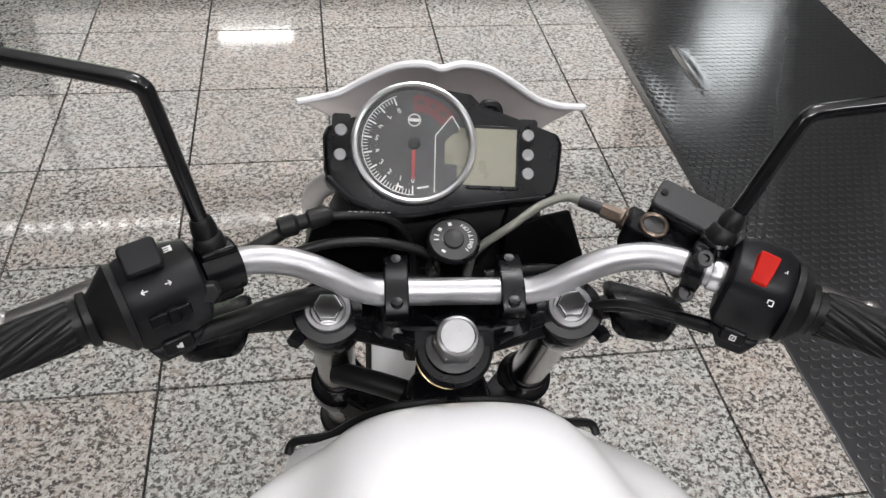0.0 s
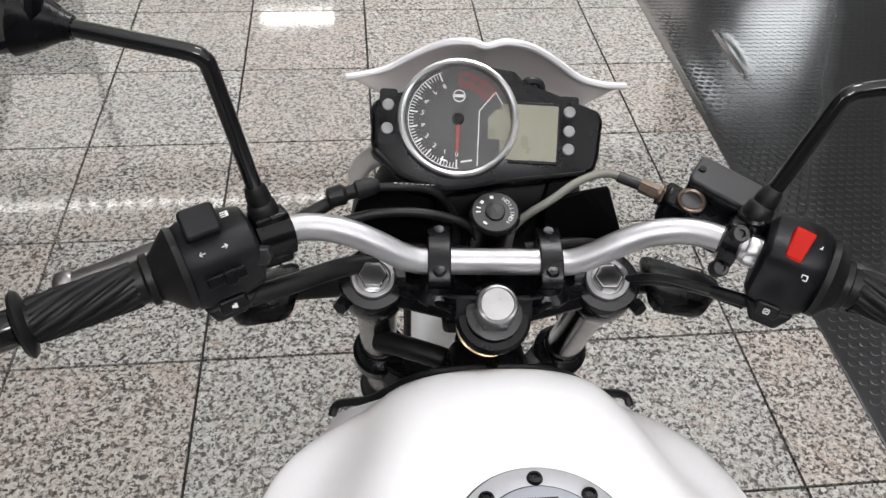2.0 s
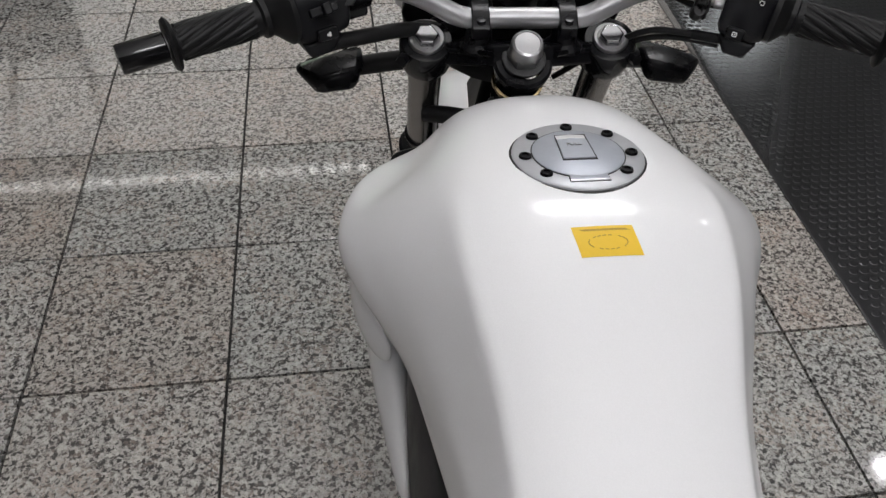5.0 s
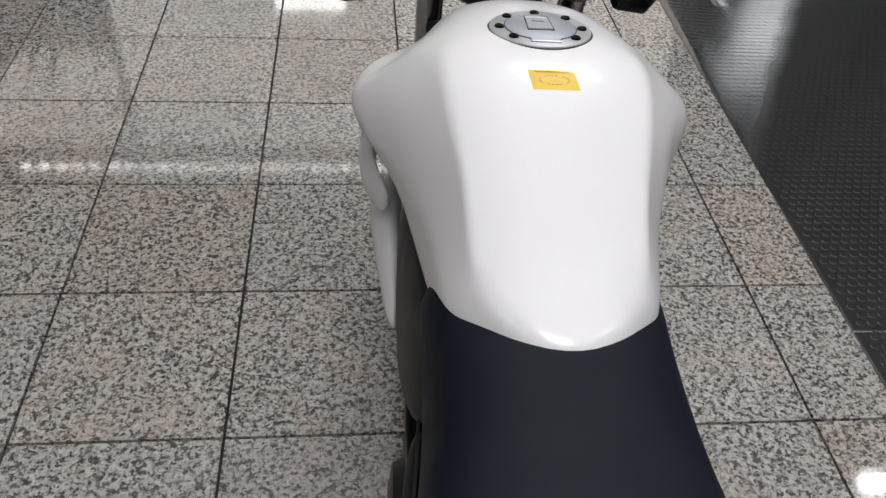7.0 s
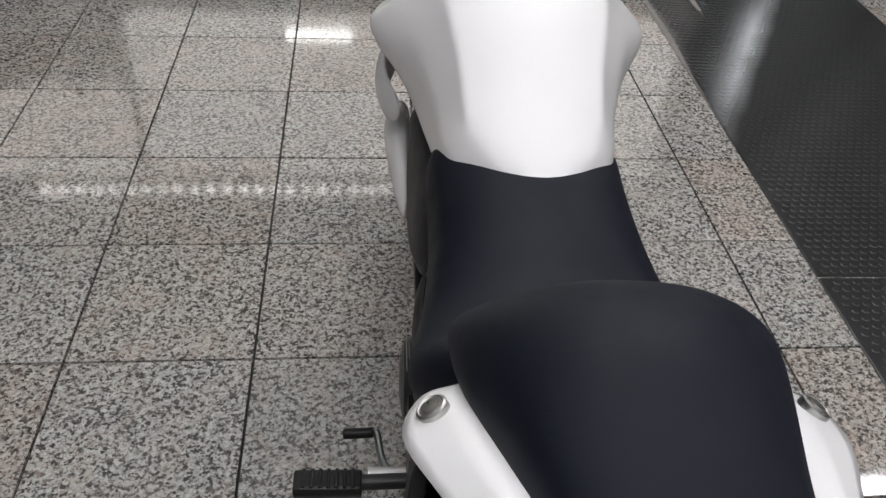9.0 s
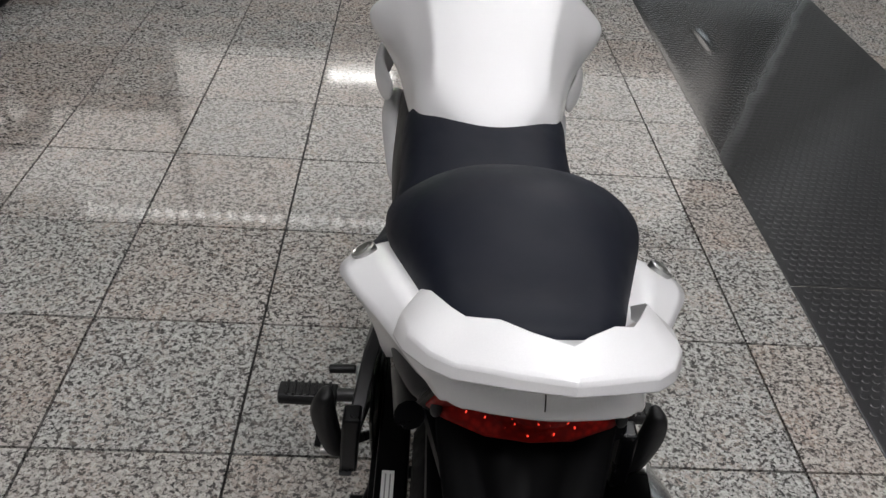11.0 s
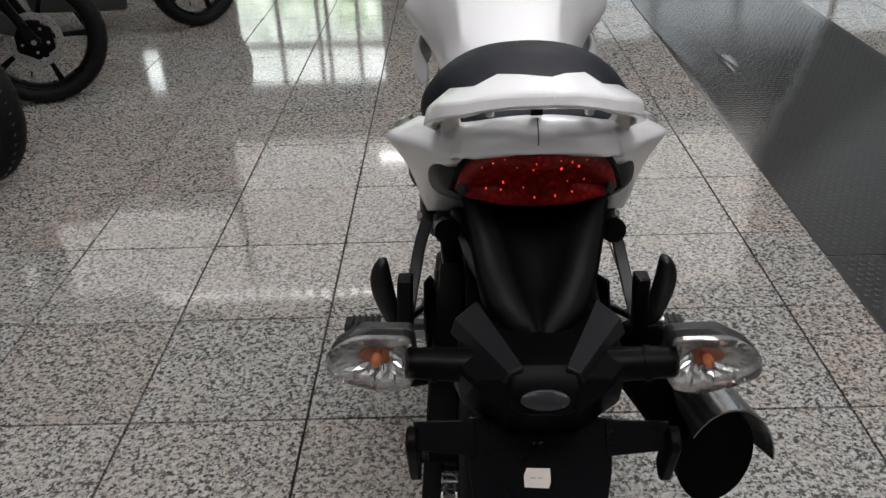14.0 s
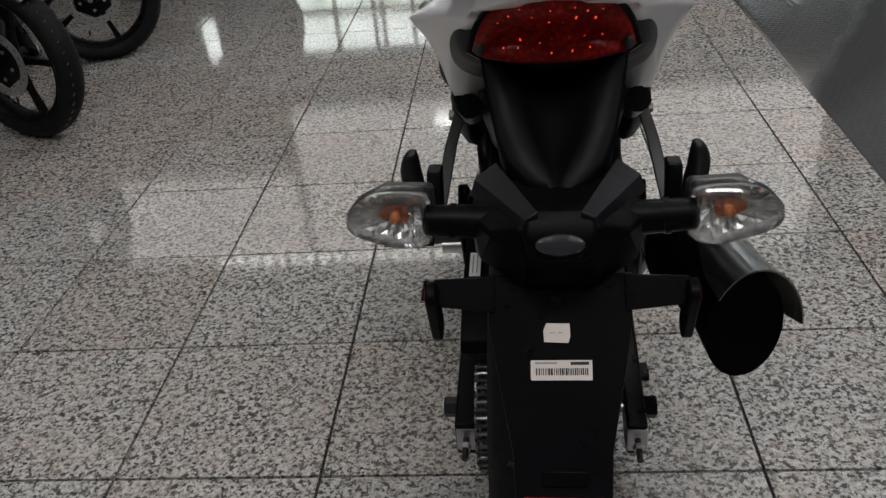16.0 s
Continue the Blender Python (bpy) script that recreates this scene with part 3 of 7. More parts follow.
# fuel tank: right half sections from the top's middle down, front to rear
TANK = (
    (0.664, ((0, 0.838), (0.04, 0.836), (0.07, 0.828), (0.092, 0.812), (0.1, 0.802), (0.108, 0.79), (0.102, 0.768), (0.085, 0.755), (0, 0.75))),
    (0.645, ((0, 0.876), (0.04, 0.873), (0.072, 0.862), (0.092, 0.845), (0.107, 0.819), (0.132, 0.806), (0.132, 0.772), (0.105, 0.748), (0, 0.74))),
    (0.605, ((0, 0.909), (0.045, 0.906), (0.082, 0.89), (0.102, 0.866), (0.128, 0.835), (0.184, 0.823), (0.166, 0.776), (0.12, 0.745), (0, 0.735))),
    (0.560, ((0, 0.925), (0.049, 0.923), (0.091, 0.909), (0.112, 0.878), (0.141, 0.846), (0.206, 0.831), (0.184, 0.782), (0.135, 0.743), (0, 0.735))),
    (0.520, ((0, 0.934), (0.053, 0.932), (0.097, 0.919), (0.122, 0.888), (0.157, 0.854), (0.216, 0.831), (0.186, 0.785), (0.14, 0.742), (0, 0.735))),
    (0.480, ((0, 0.941), (0.057, 0.939), (0.103, 0.927), (0.14, 0.898), (0.179, 0.867), (0.219, 0.831), (0.184, 0.788), (0.143, 0.74), (0, 0.735))),
    (0.430, ((0, 0.951), (0.06, 0.949), (0.108, 0.936), (0.158, 0.893), (0.183, 0.8625), (0.200, 0.824), (0.166, 0.784), (0.142, 0.74), (0, 0.735))),
    (0.370, ((0, 0.952), (0.06, 0.949), (0.108, 0.936), (0.146, 0.886), (0.155, 0.8535), (0.158, 0.815), (0.145, 0.778), (0.138, 0.74), (0, 0.735))),
    (0.310, ((0, 0.934), (0.058, 0.931), (0.101, 0.918), (0.126, 0.868), (0.1335, 0.842), (0.135, 0.81), (0.134, 0.774), (0.132, 0.742), (0, 0.735))),
    (0.250, ((0, 0.903), (0.052, 0.901), (0.09, 0.889), (0.109, 0.843), (0.1165, 0.8235), (0.12, 0.8), (0.124, 0.775), (0.122, 0.745), (0, 0.735))),
    (0.200, ((0, 0.877), (0.049, 0.875), (0.086, 0.862), (0.106, 0.826), (0.113, 0.8125), (0.115, 0.795), (0.116, 0.77), (0.112, 0.745), (0, 0.735))),
    (0.160, ((0, 0.859), (0.048, 0.857), (0.083, 0.846), (0.100, 0.818), (0.105, 0.805), (0.106, 0.79), (0.106, 0.767), (0.102, 0.745), (0, 0.735))),
    (0.138, ((0, 0.850), (0.044, 0.848), (0.073, 0.838), (0.087, 0.813), (0.092, 0.80), (0.092, 0.786), (0.091, 0.764), (0.088, 0.745), (0, 0.735))),
    (0.116, ((0, 0.839), (0.036, 0.837), (0.058, 0.828), (0.069, 0.805), (0.073, 0.795), (0.073, 0.782), (0.072, 0.76), (0.068, 0.745), (0, 0.735))),
    (0.099, ((0, 0.829), (0.025, 0.826), (0.040, 0.816), (0.048, 0.797), (0.051, 0.788), (0.051, 0.776), (0.050, 0.757), (0.047, 0.745), (0, 0.735))),
    (0.086, ((0, 0.816), (0.013, 0.813), (0.020, 0.804), (0.025, 0.789), (0.027, 0.78), (0.027, 0.77), (0.026, 0.755), (0.022, 0.745), (0, 0.735))),
)
tank_bm = loft([mirrored(half, y) for y, half in TANK])
crease = tank_bm.edges.layers.float.new("crease_edge")
ridge = {(round(h[2][0], 4), round(y, 4)) for y, h in TANK if y < 0.45}
for e in tank_bm.edges:
    if all((round(abs(v.co.x), 4), round(v.co.y, 4)) in ridge for v in e.verts) and abs(e.verts[0].co.y - e.verts[1].co.y) > 0.005:
        e[crease] = 0.5 if max(v.co.y for v in e.verts) > 0.17 else 0.2
for v in tank_bm.verts:
    if v.co.x > 0:
        v.co.x *= float(np.interp(v.co.y, (0.12, 0.2, 0.3), (0.94, 0.95, 1.0)))
tank = part("fuel_tank", tank_bm, "white", bike, "glossy white sculpted fuel tank", smooth=180, subsurf=3)

# filler cap, tilted a little forward
CAP = pose(0.003, 0.4515, 0.9414, -7.4)
part("cap_gasket", lathe(((0.0555, -0.012), (0.0580, -0.010), (0.0580, 0.0010), (0.0565, 0.0022)), CAP, 48), "ink", tank)
part("cap_ring", lathe(((0.036, 0.0022), (0.0365, 0.0048), (0.0535, 0.0048), (0.0558, 0.0034), (0.0558, 0.0005), (0.036, 0.0005), (0.036, 0.0022)), CAP, 56, close=False), "ringalu", tank, "brushed aluminium filler ring")
part("cap_groove", lathe(((0.0386, 0.0040), (0.0386, 0.0052), (0.0399, 0.0052), (0.0399, 0.0040)), CAP, 56, close=False), "ink", tank)
lid = part("cap_lid", lathe(((0.0388, 0.0040), (0.0388, 0.0056), (0.0380, 0.0061), (0.0005, 0.0067)), CAP, 56), "lidalu", tank, "satin silver filler lid")
part("tongue_groove", prism([(-0.0166, -0.0452), (0.0166, -0.0452), (0.0162, -0.0345), (-0.0162, -0.0345)], 0.0053, CAP), "ink", tank, smooth=0)
part("hinge_tongue", prism([(-0.0158, -0.0428), (0.0158, -0.0428), (0.0155, -0.030), (-0.0155, -0.030)], 0.0061, CAP), "lidalu", tank, bevel=0.0004)
part("hinge_bar", rod(CAP @ Vector((-0.0162, -0.0440, 0.0054)), CAP @ Vector((0.0162, -0.0440, 0.0054)), 0.0011, seg=10), "alu", tank)
FLAP = CAP @ Matrix.Translation((-0.001, 0.003, 0.0062))
part("flap_frame", prism([(-0.0148, -0.0164), (0.0146, -0.0166), (0.0134, 0.0262), (-0.0136, 0.0258)], 0.0009, FLAP), "ink", tank, smooth=0)
part("lock_flap", prism([(-0.0142, -0.0150), (0.0131, -0.0150), (0.0122, 0.0165), (0.0, 0.0186), (-0.0131, 0.0165)], 0.0019, FLAP), "lidalu", tank, "grey lock cover marked PULL", bevel=0.0004)
part("flap_lip", prism([(-0.0131, 0.0178), (0.0, 0.0199), (0.0122, 0.0178), (0.0121, 0.0240), (0.0, 0.0255), (-0.0130, 0.0240)], 0.0014, FLAP), "alu", tank, "bright finger scoop", bevel=0.0004)
part("key_slot", box((0.0098, -0.0118, 0.0020), (0.0022, 0.0045, 0.0004), FLAP), "ink", tank, smooth=0)
part("flap_word", words("PULL", 0.0058, FLAP @ Matrix.Translation((-0.0005, 0.0070, 0.0021))), "printgrey", tank, smooth=0)
for a in (0, 47, -47, 93, -93, 133, -133):
    c, s = math.cos(radians(a)), math.sin(radians(a))
    at = CAP @ Matrix.Translation((0.0455 * s, 0.0455 * c, 0.0046))
    bolt = lathe(((0.0054, -0.001), (0.0054, 0.0012), (0.0048, 0.0024), (0.0031, 0.0027), (0.0029, 0.0012), (0.0004, 0.0012)), at, 18)
    part("cap_bolt", bolt, "satin", tank, "black socket-head cap bolt")

bpy.context.view_layer.update()
tank_skin = tank.evaluated_get(bpy.context.evaluated_depsgraph_get())


def on_tank(x, y, lift=0.0006):
    """A place a hair above the tank's top, near its middle."""
    hit, at, _, _ = tank_skin.ray_cast((x, y, 1.3), (0, 0, -1))
    return at + Vector((0, 0, lift))


def patch(w, h, cy, cx, nx, ny, lift):
    bm = bmesh.new()
    grid = [[bm.verts.new(on_tank(cx + w * (i / nx - 0.5) + 0.004 * (0.5 - j / ny), cy + h * (j / ny - 0.5), lift)) for i in range(nx + 1)] for j in range(ny + 1)]
    for a, b in zip(grid, grid[1:]):
        for k in range(nx):
            bm.faces.new((a[k], a[k + 1], b[k + 1], b[k]))
    return bm


# seat
RIDER = (
    (0.262, ((0, 0.780), (0.07, 0.778), (0.094, 0.768), (0.106, 0.752), (0.112, 0.730), (0.112, 0.70), (0.08, 0.68), (0, 0.68))),
    (0.205, ((0, 0.822), (0.06, 0.818), (0.100, 0.804), (0.118, 0.787), (0.121, 0.74), (0.115, 0.695), (0.08, 0.676), (0, 0.676))),
    (0.150, ((0, 0.829), (0.055, 0.826), (0.094, 0.809), (0.112, 0.782), (0.117, 0.73), (0.113, 0.685), (0.08, 0.67), (0, 0.67))),
    (0.095, ((0, 0.826), (0.055, 0.822), (0.091, 0.804), (0.110, 0.775), (0.117, 0.722), (0.115, 0.68), (0.08, 0.665), (0, 0.665))),
    (0.045, ((0, 0.816), (0.058, 0.811), (0.093, 0.793), (0.112, 0.764), (0.120, 0.715), (0.120, 0.68), (0.085, 0.665), (0, 0.665))),
    (-0.010, ((0, 0.802), (0.065, 0.796), (0.100, 0.780), (0.118, 0.752), (0.126, 0.715), (0.126, 0.68), (0.09, 0.665), (0, 0.665))),
    (-0.070, ((0, 0.786), (0.07, 0.783), (0.110, 0.773), (0.130, 0.752), (0.138, 0.722), (0.138, 0.69), (0.10, 0.675), (0, 0.675))),
    (-0.120, ((0, 0.798), (0.07, 0.796), (0.116, 0.789), (0.138, 0.772), (0.145, 0.745), (0.144, 0.71), (0.10, 0.69), (0, 0.69))),
    (-0.160, ((0, 0.825), (0.07, 0.823), (0.116, 0.815), (0.138, 0.795), (0.144, 0.77), (0.142, 0.735), (0.10, 0.71), (0, 0.71))),
    (-0.205, ((0, 0.83), (0.06, 0.828), (0.09, 0.822), (0.105, 0.808), (0.110, 0.79), (0.108, 0.77), (0.08, 0.75), (0, 0.75))),
)
PILLION = (
    (-0.134, ((0, 0.832), (0.05, 0.834), (0.082, 0.826), (0.098, 0.818), (0.10, 0.81), (0.09, 0.80), (0, 0.80))),
    (-0.147, ((0, 0.864), (0.058, 0.859), (0.102, 0.846), (0.119, 0.832), (0.122, 0.82), (0.10, 0.805), (0, 0.805))),
    (-0.174, ((0, 0.903), (0.062, 0.894), (0.108, 0.880), (0.128, 0.862), (0.130, 0.842), (0.115, 0.82), (0, 0.82))),
    (-0.212, ((0, 0.947), (0.064, 0.940), (0.110, 0.909), (0.132, 0.886), (0.135, 0.858), (0.115, 0.838), (0, 0.835))),
    (-0.260, ((0, 0.969), (0.063, 0.963), (0.108, 0.936), (0.132, 0.899), (0.135, 0.872), (0.115, 0.852), (0, 0.85))),
    (-0.310, ((0, 0.972), (0.060, 0.966), (0.102, 0.942), (0.119, 0.906), (0.122, 0.886), (0.108, 0.868), (0, 0.865))),
    (-0.360, ((0, 0.960), (0.054, 0.955), (0.088, 0.940), (0.100, 0.912), (0.103, 0.898), (0.09, 0.882), (0, 0.88))),
    (-0.405, ((0, 0.954), (0.048, 0.950), (0.076, 0.940), (0.087, 0.920), (0.089, 0.908), (0.075, 0.895), (0, 0.892))),
    (-0.450, ((0, 0.960), (0.044, 0.958), (0.066, 0.952), (0.075, 0.940), (0.076, 0.928), (0.06, 0.92), (0, 0.915))),
    (-0.476, ((0, 0.950), (0.034, 0.950), (0.050, 0.948), (0.056, 0.942), (0.056, 0.934), (0.05, 0.93), (0, 0.93))),
)
seat = part("seat", loft([[(x * (1.085 if x < 0 else float(np.interp(y, (0.0, 0.15), (1.085, 1.01)))), yy, z) for x, yy, z in mirrored(h, y)] for y, h in RIDER]), "seat", bike, "matt black vinyl two-up seat", smooth=180, subsurf=2)
def pad_width(x, y):
    """The pillion pad is a little slimmer on its left front corner."""
    return x * float(np.interp(y, (-0.36, -0.31, -0.26, -0.212), (0.95, 0.925, 0.95, 1.03))) * (float(np.interp(y, (-0.27, -0.22), (1.0, 0.94))) if x < 0 else 1.0)


part("pillion_pad", loft([[(pad_width(x, y), yy, z) for x, yy, z in mirrored(h, y)] for y, h in PILLION]), "seat", seat, smooth=180, subsurf=2)
for s in (-1, 1):
    part("piping", tube([(s * x, y, z) for x, y, z in ((0.1285, 0.115, 0.695), (0.1325, 0.06, 0.692), (0.1385, 0.0, 0.690), (0.1450, -0.05, 0.692), (0.1520, -0.10, 0.704))], 0.0017, 6), "greyplastic", seat, "grey seat piping")

# tail cowl
TAIL = (
    (-0.232, ((0, 0.80), (0.09, 0.838), (0.120, 0.857), (0.134, 0.853), (0.130, 0.835), (0.120, 0.815), (0, 0.78))),
    (-0.262, ((0, 0.82), (0.088, 0.86), (0.124, 0.874), (0.157, 0.860), (0.135, 0.830), (0.121, 0.785), (0, 0.77))),
    (-0.298, ((0, 0.84), (0.086, 0.88), (0.124, 0.890), (0.174, 0.864), (0.139, 0.828), (0.121, 0.752), (0, 0.76))),
    (-0.350, ((0, 0.86), (0.080, 0.90), (0.116, 0.907), (0.149, 0.882), (0.130, 0.847), (0.118, 0.800), (0, 0.80))),
    (-0.410, ((0, 0.89), (0.066, 0.915), (0.098, 0.924), (0.120, 0.901), (0.111, 0.882), (0.106, 0.867), (0, 0.865))),
    (-0.465, ((0, 0.940), (0.054, 0.945), (0.084, 0.944), (0.096, 0.912), (0.092, 0.905), (0.087, 0.897), (0, 0.90))),
    (-0.500, ((0, 0.962), (0.050, 0.962), (0.071, 0.952), (0.079, 0.921), (0.077, 0.917), (0.074, 0.913), (0, 0.915))),
    (-0.525, ((0, 0.977), (0.050, 0.968), (0.066, 0.954), (0.075, 0.930), (0.074, 0.926), (0.070, 0.920), (0, 0.925))),
    (-0.546, ((0, 0.972), (0.049, 0.961), (0.062, 0.949), (0.071, 0.932), (0.070, 0.928), (0.066, 0.922), (0, 0.93))),
    (-0.558, ((0, 0.961), (0.047, 0.951), (0.058, 0.943), (0.068, 0.932), (0.067, 0.929), (0.062, 0.925), (0, 0.938))),
    (-0.561, ((0, 0.951), (0.045, 0.944), (0.055, 0.939), (0.065, 0.931), (0.063, 0.928), (0.058, 0.928), (0, 0.945))),
)
BOW = {-0.525: 1.0, -0.546: 4.0, -0.558: 6.0, -0.561: 7.0}


def swept(x, y, z, half):
    """The rear edge is bowed, its ends further forward than its middle, and its underside is set back."""
    under = any(abs(abs(x) - a) < 1e-5 and abs(z - b) < 1e-5 for a, b in half[4:])
    return y + BOW.get(y, 0.0) * x * x + (0.028 if under and y in BOW else 0.0)


tail_bm = loft([[(x, swept(x, yy, z, h), z) for x, yy, z in mirrored(h, y)] for y, h in TAIL])
crease = tail_bm.edges.layers.float.new("crease_edge")
brim = {(round(x, 4), round(swept(x, TAIL[-1][0], z, TAIL[-1][1]), 4)) for x, z in TAIL[-1][1][:4]}
for e in tail_bm.edges:
    a, b = ((round(abs(v.co.x), 4), round(v.co.y, 4)) for v in e.verts)
    if a in brim and b in brim:
        e[crease] = 0.9
    elif abs(a[1] - b[1]) > 0.004:
        for half_n in (2, 3, 5) if max(a[1], b[1]) > -0.48 else (3,):
            line = {(round(h[half_n][0], 4), round(swept(h[half_n][0], y, h[half_n][1], h), 4)) for y, h in TAIL}
            if a in line and b in line:
                e[crease] = 0.9
tail = part("tail_cowl", tail_bm, "white", bike, "glossy white tail cowl with pointed side panels", smooth=180, subsurf=2)
bpy.context.view_layer.update()
tail_skin = tail.evaluated_get(bpy.context.evaluated_depsgraph_get())
gap_bm = bmesh.new()
gap_rows = []
for n in range(9):
    y = -0.530 - 0.0040 * n
    hit, at, _, _ = tail_skin.ray_cast((0, y, 1.2), (0, 0, -1))
    if hit:
        gap_rows.append([gap_bm.verts.new((x - 0.003, at.y, at.z + 0.0004)) for x in (-0.0005, 0.0005)])
for a, b in zip(gap_rows, gap_rows[1:]):
    gap_bm.faces.new((a[0], a[1], b[1], b[0]))
part("panel_gap", gap_bm, "greyplastic", tail, smooth=0)
for s in (-1, 1):
    at = Matrix.Translation((s * 0.1445, -0.284, 0.8785)) @ Vector((s * 0.50, 0.16, 0.85)).normalized().to_track_quat("Z", "Y").to_matrix().to_4x4()
    part("panel_bolt", lathe(((0.0125, -0.006), (0.0125, 0.0006), (0.0105, 0.0018), (0.0095, 0.0008), (0.007, 0.0008), (0.0065, 0.0026), (0.0004, 0.003)), at, 28), "steel", tail, "round steel panel bolt")

# a small dark block on the cowl, below the rail's middle
part("dark_block", box((-0.004, -0.531, 0.980), (0.011, 0.014, 0.008)), "satin", tail, "small dark block below the middle of the grab rail", bevel=0.001)

# grab rail: a faceted band on two feet; outer lower edge, outer crest and inner edge from its middle to a foot
RAIL = (
    ((-0.006, -0.586, 1.001), (-0.006, -0.585, 1.011), (-0.006, -0.556, 1.017)),
    ((0.028, -0.580, 0.998), (0.027, -0.579, 1.009), (0.018, -0.546, 1.0165)),
    ((0.053, -0.569, 0.991), (0.051, -0.568, 1.003), (0.037, -0.530, 1.012)),
    ((0.066, -0.562, 0.986), (0.064, -0.561, 0.998), (0.057, -0.508, 0.994)),
    ((0.082, -0.545, 0.978), (0.080, -0.544, 0.991), (0.066, -0.492, 0.9878)),
    ((0.098, -0.515, 0.964), (0.095, -0.513, 0.978), (0.080, -0.462, 0.977)),
    ((0.106, -0.482, 0.948), (0.102, -0.478, 0.962), (0.087, -0.436, 0.957)),
    ((0.101, -0.445, 0.930), (0.098, -0.440, 0.940), (0.084, -0.414, 0.935)),
)
rings = []
for side in (-1, 1):
    for low, crest, inner in (RAIL[::-1] if side < 0 else RAIL[1:]):
        g = -1.0 if side < 0 else 0.95
        low, crest, inner = (Vector((p[0] * g, p[1], p[2])) for p in (low, crest, inner))
        rings.append([low, crest, crest.lerp(inner, 0.12) + Vector((0, 0, 0.002)), inner, inner.lerp(low, 0.15) - Vector((0, 0, 0.012)), low.lerp(inner, 0.3) - Vector((0, 0, 0.010))])
rail = part("grab_rail", loft(rings), "white", bike, "glossy white faceted pillion grab rail", smooth=24, bevel=0.0028)
for s in (-1, 1):
    part("rail_foot", hull([(s * x, y, z) for x, y, z in ((0.072, -0.50, 0.972), (0.086, -0.495, 0.965), (0.092, -0.45, 0.938), (0.080, -0.445, 0.940), (0.07, -0.47, 0.925), (0.092, -0.45, 0.92), (0.092, -0.41, 0.92), (0.07, -0.415, 0.915))]), "white_in", rail, bevel=0.004)
    part("rail_bolt", hexnut(Matrix.Translation((s * 0.044, -0.515, 0.968)), 0.0042, 0.016), "steel", rail, smooth=0)

# tail lamp
LENS = ((0, -0.541, 0.957), (0.03, -0.535, 0.950), (0.049, -0.520, 0.936), (0.066, -0.505, 0.916), (0.0735, -0.499, 0.900), (0.0785, -0.490, 0.882), (0.067, -0.494, 0.876), (0.035, -0.505, 0.874), (0, -0.508, 0.874))


def lamp_rings(steps):
    out = []
    for d, k in steps:
        ring = [(x * k, y - 0.012 * d * (1 - (x / 0.11) ** 2) + 0.0065, 0.906 + (z - 0.906) * k) for x, y, z in LENS]
        out.append(ring + [(-x, y, z) for x, y, z in ring[-2:0:-1]])
    return out


part("lamp_surround", loft(lamp_rings(((-3.0, 1.02), (-0.6, 1.09), (-0.1, 1.06), (0.0, 1.0))), ends=False), "satin", bike, "black surround of the tail lamp", smooth=40)
lens = lamp_rings(((-0.5, 1.0), (0.3, 0.995), (0.75, 0.95), (0.97, 0.82), (1.05, 0.5)))
lamp_red = part("tail_lamp", loft(lens), "redlens", bike, "dark red tail lamp lens with lit diodes", smooth=50)
bpy.context.view_layer.update()
lamp_skin = lamp_red.evaluated_get(bpy.context.evaluated_depsgraph_get())
rng = random.Random(8)
for z, n_, reach in ((0.943, 3, 0.010), (0.935, 6, 0.030), (0.926, 8, 0.044), (0.916, 8, 0.050), (0.897, 7, 0.046), (0.888, 7, 0.050)):
    for n in range(n_):
        x, dz = -reach + 2 * reach * n / (n_ - 1) + rng.uniform(-0.003, 0.003), rng.uniform(-0.002, 0.002)
        hit, p, nor, _ = lamp_skin.ray_cast((x, -0.8, z + dz), (0, 1, 0))
        size = rng.choice((0.4, 0.5, 0.6, 0.7, 1.0, 1.35))
        part("diode", lathe(((0.0003, -0.0006), (0.0009 * size, 0), (0.0003, 0.0007 * size)), along(p, p + Vector((0, -0.1, 0.03))) @ Matrix.Diagonal((1, 1.6, 1, 1)), 8), "led" if size > 0.65 else "led_dim", lamp_red)

for s in (-1, 1):
    part("lens_pad", lathe(((0.0055, -0.004), (0.0058, 0.0), (0.004, 0.0016), (0.0004, 0.002)), along((s * 0.0705, -0.4935, 0.8865), (s * 0.080, -0.60, 0.905)) @ Matrix.Diagonal((0.8, 1.15, 1, 1)), 16), "greyplastic", lamp_red, "clear grey pad in the lens corner")
part("lamp_housing", loft([mirrored(h, y) for y, h in (
    (-0.33, ((0, 0.84), (0.09, 0.858), (0.112, 0.852), (0.116, 0.83), (0.108, 0.795), (0, 0.78))),
    (-0.385, ((0, 0.87), (0.09, 0.876), (0.110, 0.868), (0.113, 0.853), (0.106, 0.82), (0, 0.81))),
    (-0.425, ((0, 0.90), (0.084, 0.897), (0.104, 0.888), (0.108, 0.872), (0.100, 0.842), (0, 0.83))),
    (-0.460, ((0, 0.91), (0.078, 0.910), (0.094, 0.900), (0.098, 0.884), (0.090, 0.858), (0, 0.845))),
    (-0.482, ((0, 0.91), (0.068, 0.912), (0.080, 0.902), (0.085, 0.886), (0.080, 0.866), (0, 0.86))),
)]), "greyplastic", bike, "dark grey housing behind the tail lamp", smooth=180, subsurf=2)

